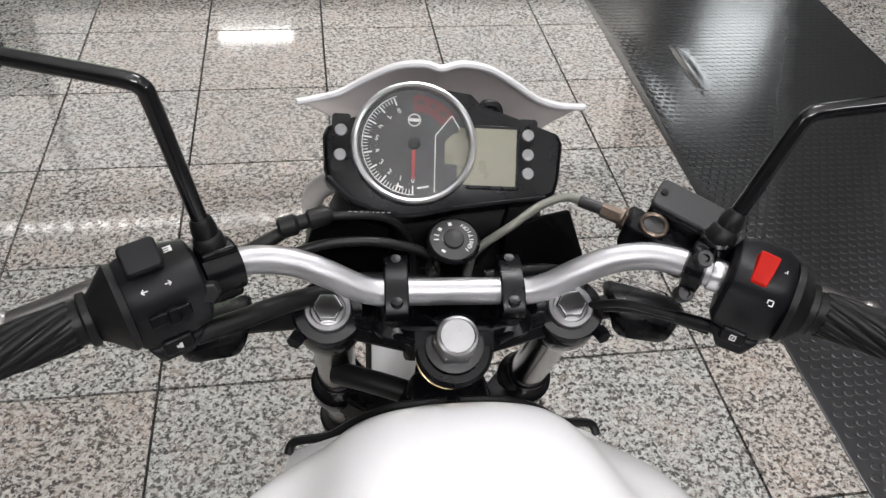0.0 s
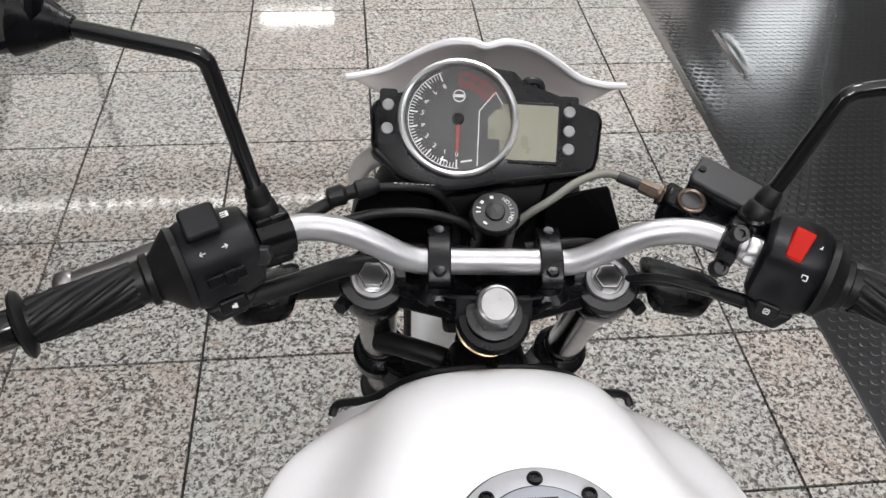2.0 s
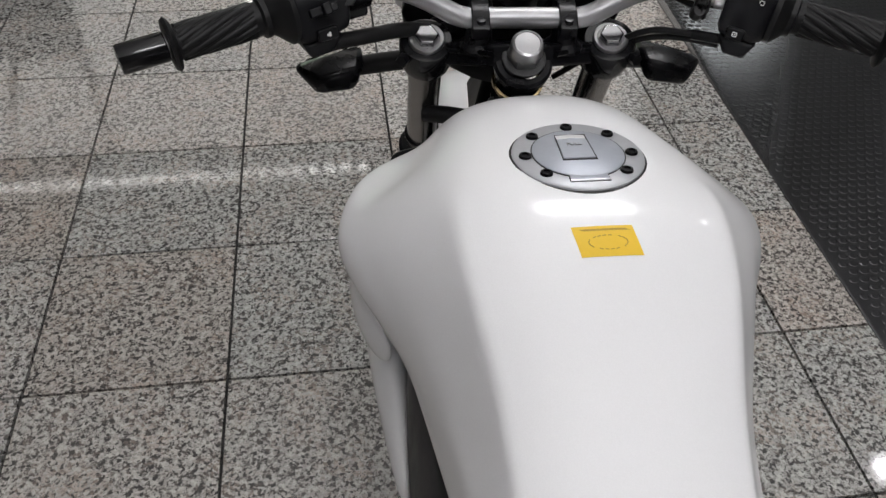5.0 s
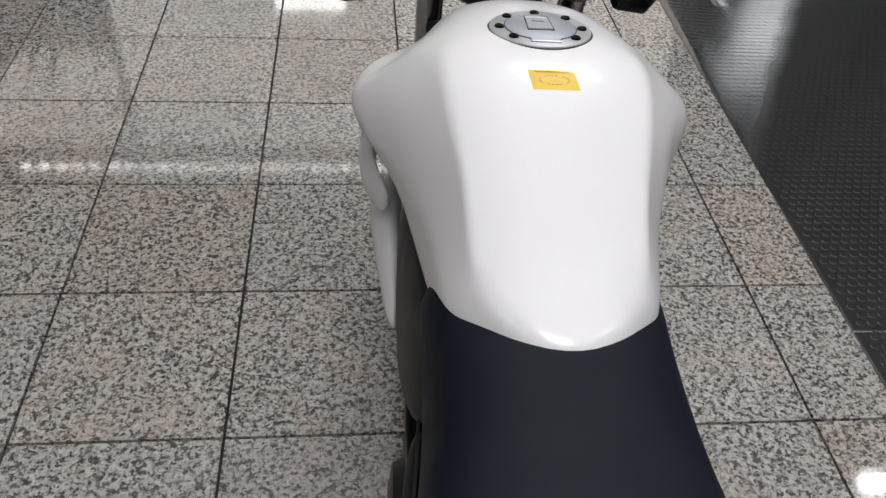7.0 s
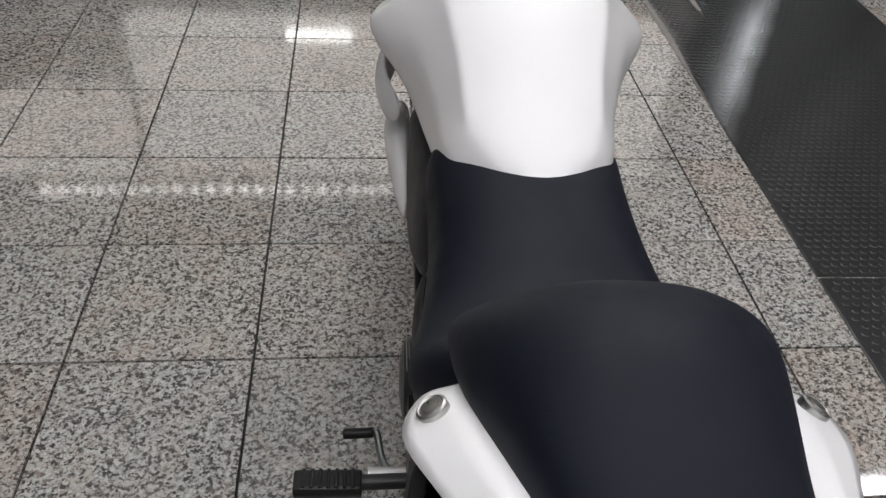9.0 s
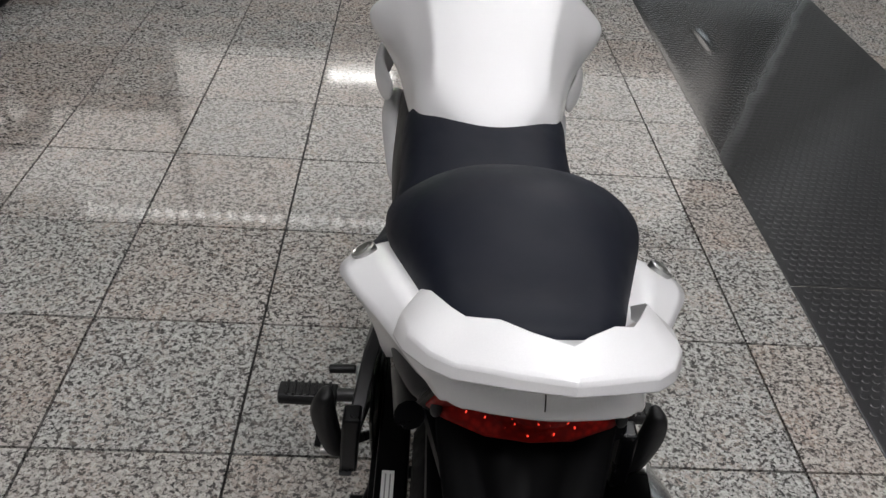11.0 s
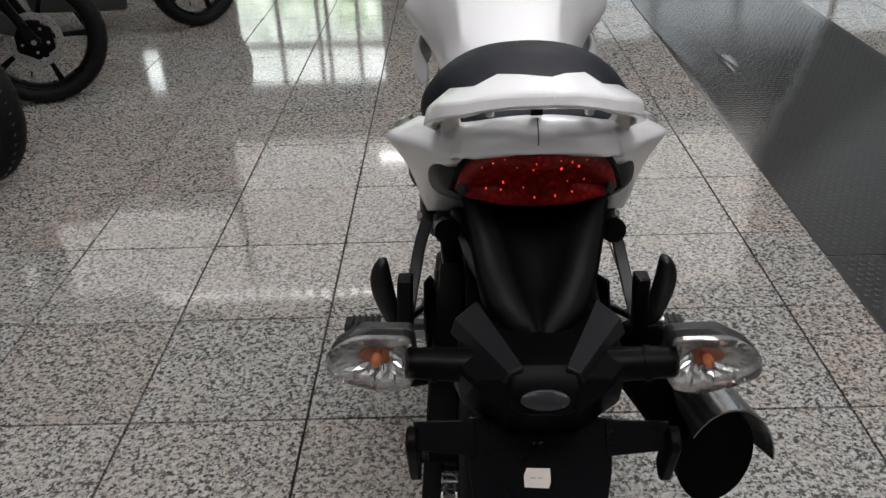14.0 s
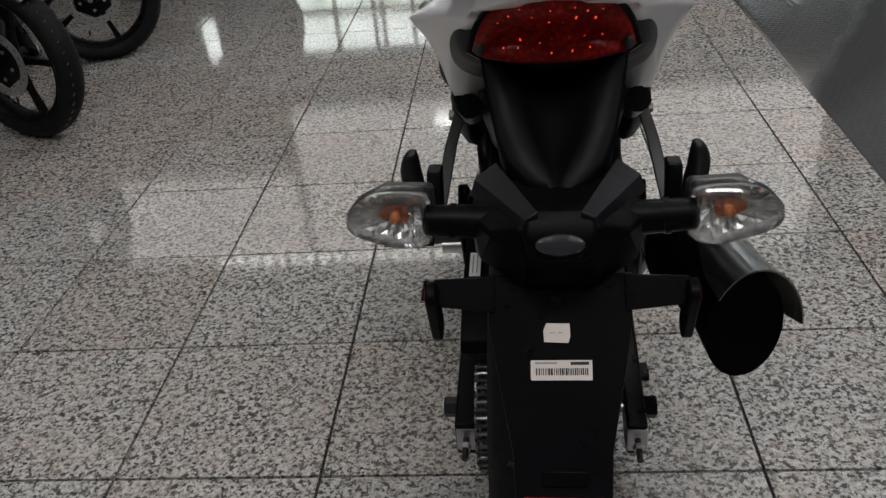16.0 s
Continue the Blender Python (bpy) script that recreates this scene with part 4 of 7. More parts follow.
# undertray and rear mudguard
part("undertray", loft([mirrored(h, y) for y, h in (
    (-0.30, ((0, 0.77), (0.09, 0.775), (0.092, 0.755), (0.08, 0.72), (0, 0.72))),
    (-0.42, ((0, 0.81), (0.076, 0.81), (0.076, 0.79), (0.066, 0.75), (0, 0.745))),
    (-0.485, ((0, 0.815), (0.062, 0.815), (0.062, 0.805), (0.054, 0.77), (0, 0.765))),
    (-0.56, ((0, 0.772), (0.042, 0.775), (0.050, 0.768), (0.046, 0.752), (0, 0.745))),
    (-0.588, ((0, 0.755), (0.026, 0.758), (0.038, 0.755), (0.036, 0.745), (0, 0.738))),
)]), "plastic", bike, "black textured plastic undertray", smooth=25, bevel=0.004)
rings = []
for y, z, xo, xi, deep in ((-0.478, 0.884, 0.072, 0.050, 0.030), (-0.494, 0.866, 0.069, 0.045, 0.030), (-0.515, 0.845, 0.064, 0.037, 0.026), (-0.540, 0.820, 0.057, 0.026, 0.020), (-0.562, 0.801, 0.047, 0.013, 0.012), (-0.578, 0.788, 0.030, 0.004, 0.004), (-0.586, 0.780, 0.014, 0.002, 0.001)):
    half = [(xo * 0.96, y + 0.012, z - 0.032), (xo, y, z - 0.004), (xo - 0.004, y, z), (xi + 0.004, y, z), (xi * 0.8, y + deep * 0.2, z - deep * 0.24), (xi * 0.35, y + deep * 0.6, z - deep * 0.7)]
    rings.append(half + [(-x, b, c) for x, b, c in half[::-1]])
part("tray_tongue", loft(rings), "plastic", bike, "black hollow tongue of the undertray", smooth=60)
guard = part("rear_mudguard", hull(both([(0.030, -0.536, 0.776), (0.056, -0.543, 0.781), (0.074, -0.545, 0.772), (0.078, -0.50, 0.71), (0.078, -0.612, 0.765), (0.073, -0.61, 0.722), (0.024, -0.650, 0.784), (0.062, -0.640, 0.768), (0.03, -0.645, 0.735), (0.082, -0.56, 0.70), (0.03, -0.63, 0.70)])), "plastic", bike, "black moulded rear mudguard", smooth=12, bevel=0.004)
for s in (-1, 1):
    # ribs take a paler plastic than the guard, standing in for light on them
    part("mudguard_rib", hull([(s * x, y, z) for x, y, z in ((0.058, -0.539, 0.789), (0.079, -0.556, 0.780), (0.018, -0.652, 0.795), (0.030, -0.653, 0.789), (0.056, -0.540, 0.772), (0.084, -0.560, 0.765), (0.016, -0.648, 0.780), (0.034, -0.650, 0.775))]), "swplastic", guard, bevel=0.002)
    part("indicator_stalk", rod((s * 0.06, -0.60, 0.757), (s * 0.124, -0.602, 0.762), 0.0165, 0.0145, 18, soft=0.002), "plastic", guard, "ribbed black rubber indicator stalk")
    part("stalk_collar", rod((s * 0.094, -0.601, 0.7595), (s * 0.10, -0.6012, 0.760), 0.0169, seg=18), "plastic", guard)
plate_lamp = part("plate_lamp", hull(both([(0.030, -0.644, 0.792), (0.033, -0.660, 0.780), (0.027, -0.668, 0.757), (0.020, -0.664, 0.752), (0.028, -0.63, 0.790), (0.028, -0.63, 0.750)])), "plastic", bike, "black number plate lamp", smooth=60, bevel=0.007)
part("plate_lamp_lens", lathe(((0.0004, 0.006), (0.006, 0.0055), (0.0105, 0.0035), (0.012, 0), (0.011, -0.004)), Matrix.Translation((0, -0.6652, 0.7700)) @ Vector((0, -0.93, 0.37)).to_track_quat("Z", "Y").to_matrix().to_4x4() @ Matrix.Diagonal((1.75, 0.8, 0.6, 1)), 32), "lampglass", plate_lamp, "milky lamp lens")

# number plate holder, with no plate on it
PL = along((0, -0.6155, 0.709), (0, -0.7505, 0.5215))
plate = part("plate_holder", prism([(-0.067, 0.0), (0.067, 0.0), (0.0655, 0.05), (0.0545, 0.115), (0.0455, 0.165), (0.043, 0.235), (-0.043, 0.235), (-0.0465, 0.165), (-0.0555, 0.115), (-0.0665, 0.05)], 0.005,
             Matrix(((1, 0, 0, 0), (0, 0, 1, 0), (0, 1, 0, 0), (0, 0, 0, 1)))), "satin", bike, "black plastic number plate holder", smooth=0, bevel=0.0015,
             m=PL @ Matrix.Translation((0, -0.0025, 0)))


def on_plate(x, d, lift=0.0):
    """A pose on the plate holder's back face, d metres down from its top edge."""
    p = Vector((0, -0.6155, 0.709)) + (Vector((0, -0.7505, 0.5215)) - Vector((0, -0.6155, 0.709))).normalized() * d
    down = (Vector((0, -0.7505, 0.5215)) - Vector((0, -0.6155, 0.709))).normalized()
    face = Vector((1, 0, 0)).cross(-down).normalized()
    m = Matrix.Identity(4)
    for r in range(3):
        m[r][0], m[r][1], m[r][2] = (1, 0, 0)[r], -down[r], face[r]
    return Matrix.Translation(p + Vector((x, 0, 0)) + face * (0.0026 + lift)) @ m


part("plate_bolt", lathe(((0.0062, 0), (0.0062, 0.003), (0.004, 0.005), (0.0004, 0.0052)), on_plate(-0.003, 0.026), 16), "satin", plate)
tag = part("paper_tag", prism([(-0.0118, -0.0085), (0.0105, -0.0095), (0.0125, -0.003), (0.0118, 0.0085), (-0.0095, 0.009), (-0.0125, 0.002)], 0.0006, on_plate(-0.0035, 0.0555)), "paper", plate, "small worn white paper tag")
for x, w in ((-0.004, 0.005), (0.003, 0.004)):
    part("print_bar", box((0, 0, 0), (w, 0.0008, 0.0002), on_plate(x - 0.0035, 0.0555, 0.0008)), "printgrey", plate, smooth=0)
code = part("barcode_label", prism(rounded(0.0565, 0.0185, 0.001), 0.0006, on_plate(0.0, 0.0900)), "paper", plate, "white barcode label")
part("print_bar", prism(rounded(0.02, 0.0016, 0.0004), 0.0002, on_plate(-0.014, 0.0833, 0.0006)), "printgrey", plate)
part("print_bar", prism(rounded(0.017, 0.0028, 0.0004), 0.0002, on_plate(0.017, 0.0837, 0.0006)), "ink", plate)
rng = random.Random(5)
x = -0.0235
while x < 0.0245:
    w = rng.choice((0.0006, 0.0009, 0.0013, 0.0018))
    part("barcode_line", prism([(0, -0.0032), (w, -0.0032), (w, 0.0032), (0, 0.0032)], 0.0002, on_plate(x, 0.0913, 0.0006)), "ink", plate, smooth=0)
    x += w + rng.choice((0.0006, 0.0009, 0.0012))
for s in (-1, 1):
    part("bracket_arm", prism([(0.06, 0.002), (0.118, 0.004), (0.118, 0.030), (0.06, 0.036)] if s > 0 else [(-0.06, 0.002), (-0.06, 0.036), (-0.118, 0.030), (-0.118, 0.004)], 0.004,
         Matrix(((1, 0, 0, 0), (0, 0, 1, 0), (0, 1, 0, 0), (0, 0, 0, 1)))), "satin", plate, m=PL @ Matrix.Translation((0, 0.002, 0)), bevel=0.001)
    part("arm_slot", prism([(-0.014, -0.0025), (0.014, -0.0025), (0.014, 0.0025), (-0.014, 0.0025)], 0.0012, on_plate(s * 0.092, 0.027, 0.0)), "ink", plate, smooth=0)
    refl = part("side_reflector", prism(rounded(0.076, 0.026, 0.0115), 0.010, Matrix.Translation((s * 0.113, -0.634, 0.680)) @ pose(0, 0, 0, 0, 90 if s > 0 else -90, 0) @ pose(0, 0, 0, 0, 0, 20 * s)), "plastic", plate, "oval side reflector in a black holder", bevel=0.002)
    part("reflector_glass", prism(rounded(0.066, 0.018, 0.008), 0.0006, Matrix.Translation((s * 0.1232, -0.634, 0.680)) @ pose(0, 0, 0, 0, 90 if s > 0 else -90, 0) @ pose(0, 0, 0, 0, 0, 20 * s)), "reflector", refl, bevel=0.0006)
    part("plate_screw", lathe(((0.003, 0), (0.0026, 0.0014), (0.0004, 0.0016)), on_plate(s * 0.045, 0.012), 10), "satin", plate)
part("holder_tab", prism(rounded(0.042, 0.014, 0.004), 0.003, on_plate(0.001, 0.1885)), "plastic", plate, bevel=0.001)
part("rear_reflector", prism(rounded(0.078, 0.032, 0.002), 0.006, on_plate(0.001, 0.2215)), "reflector", plate, "red rectangular rear reflector", bevel=0.001)

# rear indicators: grey-topped pods with clear lenses and amber bulbs


def indicator(s, cx, cy, cz, g):
    """A stalk-mounted rear indicator, grown by g about its middle."""
    GM = Matrix.Translation((cx, cy, cz)) @ Matrix.Scale(g, 4) @ Matrix.Translation((-cx, -cy, -cz))

    def at(x, y, z):
        return (cx + s * x, cy + y, cz + z)
    pod = part("rear_indicator", hull([at(*p) for p in ((-0.034, 0.030, 0.016), (-0.036, 0.026, -0.014), (-0.034, 0.012, 0.0215), (0.006, 0.028, 0.019), (0.030, 0.020, 0.0095), (0.0355, 0.011, 0.005), (0.02, 0.024, -0.014), (-0.004, 0.012, 0.023), (-0.034, 0.012, -0.017), (0.004, 0.012, -0.020), (0.033, 0.011, -0.008))]), "greyplastic", bike, "grey indicator pod with a clear lens", smooth=35, bevel=0.004, m=GM)
    rim_ = ((-0.0335, 0.0165), (-0.030, 0.0205), (-0.010, 0.0225), (0.010, 0.0215), (0.0240, 0.0148), (0.0325, 0.0068), (0.0350, 0.0), (0.0325, -0.0068), (0.0240, -0.0125), (0.004, -0.0200), (-0.012, -0.0235), (-0.029, -0.0205), (-0.0335, -0.0165), (-0.0345, 0.0))
    # faceted silver bowl: a fan of narrow mirrors in two rows
    bowl = bmesh.new()
    edge_ = curve_points([(x, 0, z) for x, z in rim_] + [(rim_[0][0], 0, rim_[0][1])], 3)[:-1]
    rings_ = []
    for k_, d in ((1.035, -0.004), (0.98, 0.003), (0.74, 0.0068), (0.70, 0.0045), (0.42, 0.0085), (0.22, 0.0095)):
        rings_.append([bowl.verts.new(at(p.x * k_ - 0.003 * (1 - k_), d + (0.0016 if n_ % 2 else -0.0012) * (1 if 0.3 < k_ < 0.9 else 0), p.z * k_)) for n_, p in enumerate(edge_)])
    for a, b in zip(rings_, rings_[1:]):
        for n_ in range(len(a)):
            bowl.faces.new((a[n_], a[(n_ + 1) % len(a)], b[(n_ + 1) % len(a)], b[n_]))
    part("reflector_bowl", bowl, "silver", pod, "faceted silver reflector", smooth=0, m=GM)
    # amber facets: the bulb's reflection in the bowl, put into their colour
    part("bulb_glow", loft([[at(p.x * k_ - 0.003 * (1 - k_), d + (0.0016 if n_ % 2 else -0.0012), p.z * k_) for n_, p in enumerate(edge_)] for k_, d in ((0.36, 0.0060), (0.25, 0.0075), (0.10, 0.0085))]), "amber_mirrored", pod, smooth=0, m=GM)
    part("bulb", lathe(((0.0004, 0.0155), (0.0028, 0.0148), (0.0045, 0.011), (0.0042, 0.005), (0.0035, 0.0)), along(at(-0.004, 0.0085, -0.001), at(-0.004, -0.1, -0.001)), 16), "amber", pod, "amber bulb", m=GM)
    shell = part("lens", loft([[at(p.x * k_, d, p.z * k_) for p in edge_] for k_, d in ((1.0, 0.012), (1.045, -0.003), (0.96, -0.014), (0.64, -0.0205), (0.25, -0.0215))]), "clear", pod, "clear moulded lens", smooth=30, m=GM)
    shell.visible_shadow = False
    for k in range(3):
        x = -0.022 + k * 0.016
        part("lens_rib", tube([at(x, -0.0165, 0.013 - 0.003 * k), at(x + 0.001, -0.0195, 0), at(x + 0.002, -0.0165, -0.014 + 0.002 * k)], 0.0009, 6, 4), "clear", pod, m=GM).visible_shadow = False


indicator(-1, -0.1555, -0.603, 0.767, 1.14)
indicator(1, 0.1555, -0.605, 0.766, 1.14)

# silencer on the right
EX = along((0.172, -0.13, 0.440), (0.180, -0.53, 0.626))
LN = 0.431


def sag(z):
    """How far the silencer's axis bends down towards its mouth."""
    return 0.24 * max(0.0, z / LN - 0.58) ** 2


can_prof = []
for f, r in ((0.0, 0.030), (0.12, 0.044), (0.3, 0.056), (0.55, 0.063), (0.8, 0.065), (0.93, 0.065), (1.0, 0.062)):
    can_prof.append([(r * np.interp(f, (0.3, 0.8), (0.88, 0.64)) * math.cos(a) + 0.004 + 0.012 * f ** 2, r * 1.0 * math.sin(a) - sag(LN * f), LN * f + (0.034 * math.sin(a) if f == 1.0 else 0.02 * math.sin(a) if f > 0.9 else 0)) for a in np.linspace(0, 2 * math.pi, 28, endpoint=False)])
can = part("silencer", loft(can_prof), "soot", bike, "black stubby silencer with a polished heat shield", smooth=50, m=EX)
cover = []
for f, first, stop in ((0.30, -5, 60), (0.45, -8, 74), (0.60, -10, 92), (0.74, -10, 114), (0.86, -6, 132), (0.95, 2, 142), (1.0, 10, 146)):
    grow = 1.05 + 0.09 * max(0.0, (f - 0.6) / 0.4)
    arc = [radians(a) for a in np.linspace(first, stop, 18)]
    r = np.interp(f, (0.3, 0.55, 0.8, 0.93, 1.06), (0.056, 0.063, 0.065, 0.065, 0.065)) * grow
    outer = [(r * np.interp(f, (0.3, 0.8), (0.88, 0.64)) * math.cos(a) + 0.004 + 0.012 * f ** 2, r * 1.0 * math.sin(a) - sag(LN * f), LN * f + (0.040 + 0.036 * math.sin(a) if f == 1.0 else 0.02 * math.sin(a) if f > 0.9 else 0)) for a in arc]
    inner = [(x * 0.975, (y + sag(LN * f)) * 0.975 - sag(LN * f), z) for x, y, z in outer]
    cover.append(outer + inner[::-1])
part("heat_shield", loft(cover), "shield", can, "polished metal heat shield", smooth=50, m=EX)
part("silencer_clamp", lathe(((0.036, 0.0), (0.038, 0.004), (0.038, 0.026), (0.036, 0.03)), EX @ Matrix.Translation((0.004, 0, 0.02)), 24), "steel", can)
part("header_pipe", tube([(0.176, -0.13, 0.425), (0.16, -0.05, 0.38), (0.12, 0.1, 0.20), (0.06, 0.35, 0.16), (0.03, 0.55, 0.22), (0.03, 0.60, 0.42)], 0.021, 14), "castiron", can)

# swingarm, chain and rear wheel
RX, AX, AZ = -0.014, -0.365, 0.312
arm = part("swingarm", loft([[(-0.126 + RX * 0 + dx, y, z + dz) for dx, dz in ((-0.016, -0.028), (0.016, -0.028), (0.016, 0.028), (-0.016, 0.028))] for y, z in ((0.12, 0.40), (-0.30, 0.325), (-0.425, 0.305))]), "satin", bike, "black box-section swingarm", bevel=0.004)
part("right_leg", loft([[(0.108 + dx, y, z + dz) for dx, dz in ((-0.014, -0.026), (0.014, -0.026), (0.014, 0.026), (-0.014, 0.026))] for y, z in ((0.12, 0.40), (-0.30, 0.325), (-0.425, 0.305))]), "satin", arm, bevel=0.004)
part("cross_brace", box((RX, 0.06, 0.40), (0.21, 0.06, 0.05)), "satin", arm, bevel=0.006)
for x in (-0.126, 0.108):
    part("chain_adjuster", hull([(x + dx, y, 0.306 + dz) for dx in (-0.0145, 0.0145) for y, dz in ((-0.394, 0.026), (-0.426, 0.020), (-0.426, -0.020), (-0.394, -0.024))]), "alu_dull", arm, "zinc-plated chain adjuster", bevel=0.002)
    part("adjuster_bolt", rod((x, -0.43, 0.312), (x, -0.466, 0.309), 0.0045, seg=10), "castiron", arm)
    hx = hexnut(along((x, -0.441, 0.311), (x, -0.45, 0.3105)), 0.008, 0.008)
    part("adjuster_nut", hx, "steel", arm, smooth=0)
part("axle", rod((-0.165, AX, AZ), (0.142, AX, AZ), 0.009, seg=14), "steel", arm)
part("axle_nut", hexnut(along((-0.144, AX, AZ), (-0.2, AX, AZ)), 0.015, 0.018), "castiron", arm, "dark steel axle nut", smooth=0)
part("axle_head", hexnut(along((0.123, AX, AZ), (0.2, AX, AZ)), 0.016, 0.018), "satin", arm, smooth=0)
label_ob = part("swingarm_label", box((-0.112, -0.26, 0.4915), (0.016, 0.05, 0.0012), pose(0, 0, 0, 9)), "print", arm, "white paper label", smooth=0)
part("chain_guard", loft([[(-0.108 + dx, y, z + dz) for dx, dz in ((-0.022, -0.01), (-0.020, 0.012), (0.020, 0.012), (0.022, -0.01))] for y, z in ((0.05, 0.47), (-0.20, 0.485), (-0.33, 0.465), (-0.385, 0.435))]), "plastic", arm, "black plastic chain guard", bevel=0.003)
for dx in (-0.003, 0.003):
    part("print_bar", box((-0.112 + dx, -0.26, 0.4924), (0.0018, 0.04, 0.0004), pose(0, 0, 0, 9)), "printgrey", label_ob, smooth=0)


def wheel(at, radius, width, spokes, parent, disc_side, name="wheel", holes=28, rimcolour="satin", tread=True, sub=True):
    """Cast wheel: tyre, rim, hub, spokes and a drilled brake disc."""
    m = Matrix.Translation(at) @ pose(0, 0, 0, 0, 90, 0)
    rr = radius - width * 0.62
    prof = [(rr, -width * 0.36), (rr + 0.012, -width * 0.44), (rr + width * 0.3, -width * 0.5), (radius - width * 0.17, -width * 0.40), (radius - width * 0.04, -width * 0.2), (radius, 0),
            (radius - width * 0.04, width * 0.2), (radius - width * 0.17, width * 0.40), (rr + width * 0.3, width * 0.5), (rr + 0.012, width * 0.44), (rr, width * 0.36)]
    w = part(name, lathe(prof, m, 56, close=False), "tyre", parent, "black tubeless tyre on a cast wheel", smooth=60)
    rim_p = [(rr + 0.002, -width * 0.37), (rr - 0.006, -width * 0.38), (rr - 0.016, -width * 0.30), (rr - 0.024, 0), (rr - 0.016, width * 0.30), (rr - 0.006, width * 0.38), (rr + 0.002, width * 0.37), (rr - 0.002, 0), (rr + 0.002, -width * 0.37)]
    part("rim", lathe(rim_p, m, 48, close=False), rimcolour, w, "black cast wheel rim")
    part("hub", lathe(((0.028, -0.05), (0.036, -0.045), (0.040, -0.02), (0.040, 0.02), (0.036, 0.045), (0.028, 0.05)), m, 28), rimcolour, w)
    for k in range(spokes):
        a = 2 * math.pi * k / spokes + 0.3
        t = m @ pose(0, 0, 0, 0, 0, math.degrees(a))
        part("spoke", loft([[(r, -wd, -th), (r, wd, -th), (r, wd, th), (r, -wd, th)] for r, wd, th in ((0.032, 0.016, 0.016), (rr * 0.55, 0.010, 0.011), (rr - 0.012, 0.015, 0.013))]), rimcolour, w, m=t, bevel=0.003)
    if disc_side:
        d = m @ Matrix.Translation((0, 0, disc_side * (width * 0.5 + 0.004)))
        disc = part("brake_disc", lathe(((0.088, -0.002), (0.088, 0.002), (0.118, 0.002), (0.118, -0.002), (0.088, -0.002)), d, 48, close=False), "discsteel", w, "drilled steel brake disc")
        part("disc_carrier", lathe(((0.03, -0.003), (0.03, 0.003), (0.089, 0.0016), (0.089, -0.0016), (0.03, -0.003)), d, 6, close=False), "satin", w)
        for k in range(holes):
            a = 2 * math.pi * k / holes
            r = (0.096, 0.103, 0.110)[k % 3]
            part("disc_hole", lathe(((0.0033, -0.0024), (0.0033, 0.0024)), d @ Matrix.Translation((r * math.cos(a), r * math.sin(a), 0)), 8), "ink", disc)
        for k in range(5):
            a = 2 * math.pi * k / 5
            part("disc_bolt", hexnut(d @ Matrix.Translation((0.055 * math.cos(a), 0.055 * math.sin(a), disc_side * 0.003 - 0.003)), 0.007, 0.007), "steel", w, smooth=0)
    if tread:
        groove = bmesh.new()
        for k in range(48):
            a = 2 * math.pi * k / 48
            for sgn in (-1, 1):
                t = m @ pose(0, 0, 0, 0, 0, math.degrees(a + (0.04 if sgn > 0 else 0))) @ Matrix.Translation((radius - width * 0.055, 0, sgn * width * 0.2)) @ pose(0, 0, 0, 25 * sgn, sgn * 18, 0)
                box((0, 0, 0), (0.004, 0.004, width * 0.26), bm=groove, m=t)
        tagged(part("tread_groove", groove, "ink", w, smooth=0), kind="stuff")
    return w


rear = wheel((RX, AX, AZ), AZ, 0.135, 5, bike, 1, "rear_wheel")
SPR = []
for a in np.linspace(radians(80), radians(-90), 26):
    SPR.append((AX - 0.088 * math.cos(a), AZ + 0.088 * math.sin(a), a))
part("sprocket", lathe(((0.03, -0.003), (0.03, 0.003), (0.084, 0.003), (0.084, -0.003), (0.03, -0.003)), Matrix.Translation((-0.100, AX, AZ)) @ pose(0, 0, 0, 0, 90, 0), 42, close=False), "castiron", arm, "dark steel sprocket")
for k in range(26):
    y, z, _ = SPR[k]
    turn = math.degrees(SPR[k][2])
    t = Matrix.Translation((-0.100, y, z)) @ pose(0, 0, 0, -turn)
    link = bmesh.new()
    for dx in (-0.0095, 0.0095):
        box((dx * (1.0 if k % 2 else 0.72), 0, 0), (0.0026, 0.0085, 0.0118), bm=link)
    rod((-0.0115, 0, 0), (0.0115, 0, 0), 0.0032, seg=8, bm=link)
    part("chain_link", link, "chainsteel" if k % 2 else "castiron", arm, m=t, smooth=0)
for z0, z1 in ((AZ + 0.088, 0.452), (AZ - 0.088, 0.37)):
    run_bm = bmesh.new()
    for k in range(34):
        f = k / 34
        box((-0.100, AX + f * 0.46, z0 + f * (z1 - z0)), (0.015, 0.0105, 0.009), bm=run_bm)
    part("chain_run", run_bm, "castiron", arm, smooth=0)

# engine, frame and side covers
engine = part("engine", hull(both([(0.12, 0.10, 0.30), (0.12, 0.12, 0.42), (0.13, 0.32, 0.40), (0.13, 0.34, 0.24), (0.10, 0.46, 0.30), (0.11, 0.14, 0.22), (0.10, 0.42, 0.22)])), "castiron", bike, "dark grey engine", bevel=0.01)
part("cylinder", hull(both([(0.085, 0.30, 0.38), (0.085, 0.46, 0.34), (0.08, 0.50, 0.56), (0.08, 0.34, 0.62)])), "castiron", engine, bevel=0.01)
for k in range(6):
    part("cooling_fin", box((0, 0.40 + k * 0.008, 0.40 + k * 0.03), (0.19, 0.17, 0.006), pose(0, 0, 0, -15)), "castiron", engine, bevel=0.002)
for s in (-1, 1):
    part("crankcase_cover", lathe(((0.07, 0), (0.075, 0.01), (0.065, 0.03), (0.03, 0.036), (0.0004, 0.036)), along((s * 0.115, 0.24, 0.32), (s * 0.3, 0.24, 0.32)), 32), "castiron", engine)
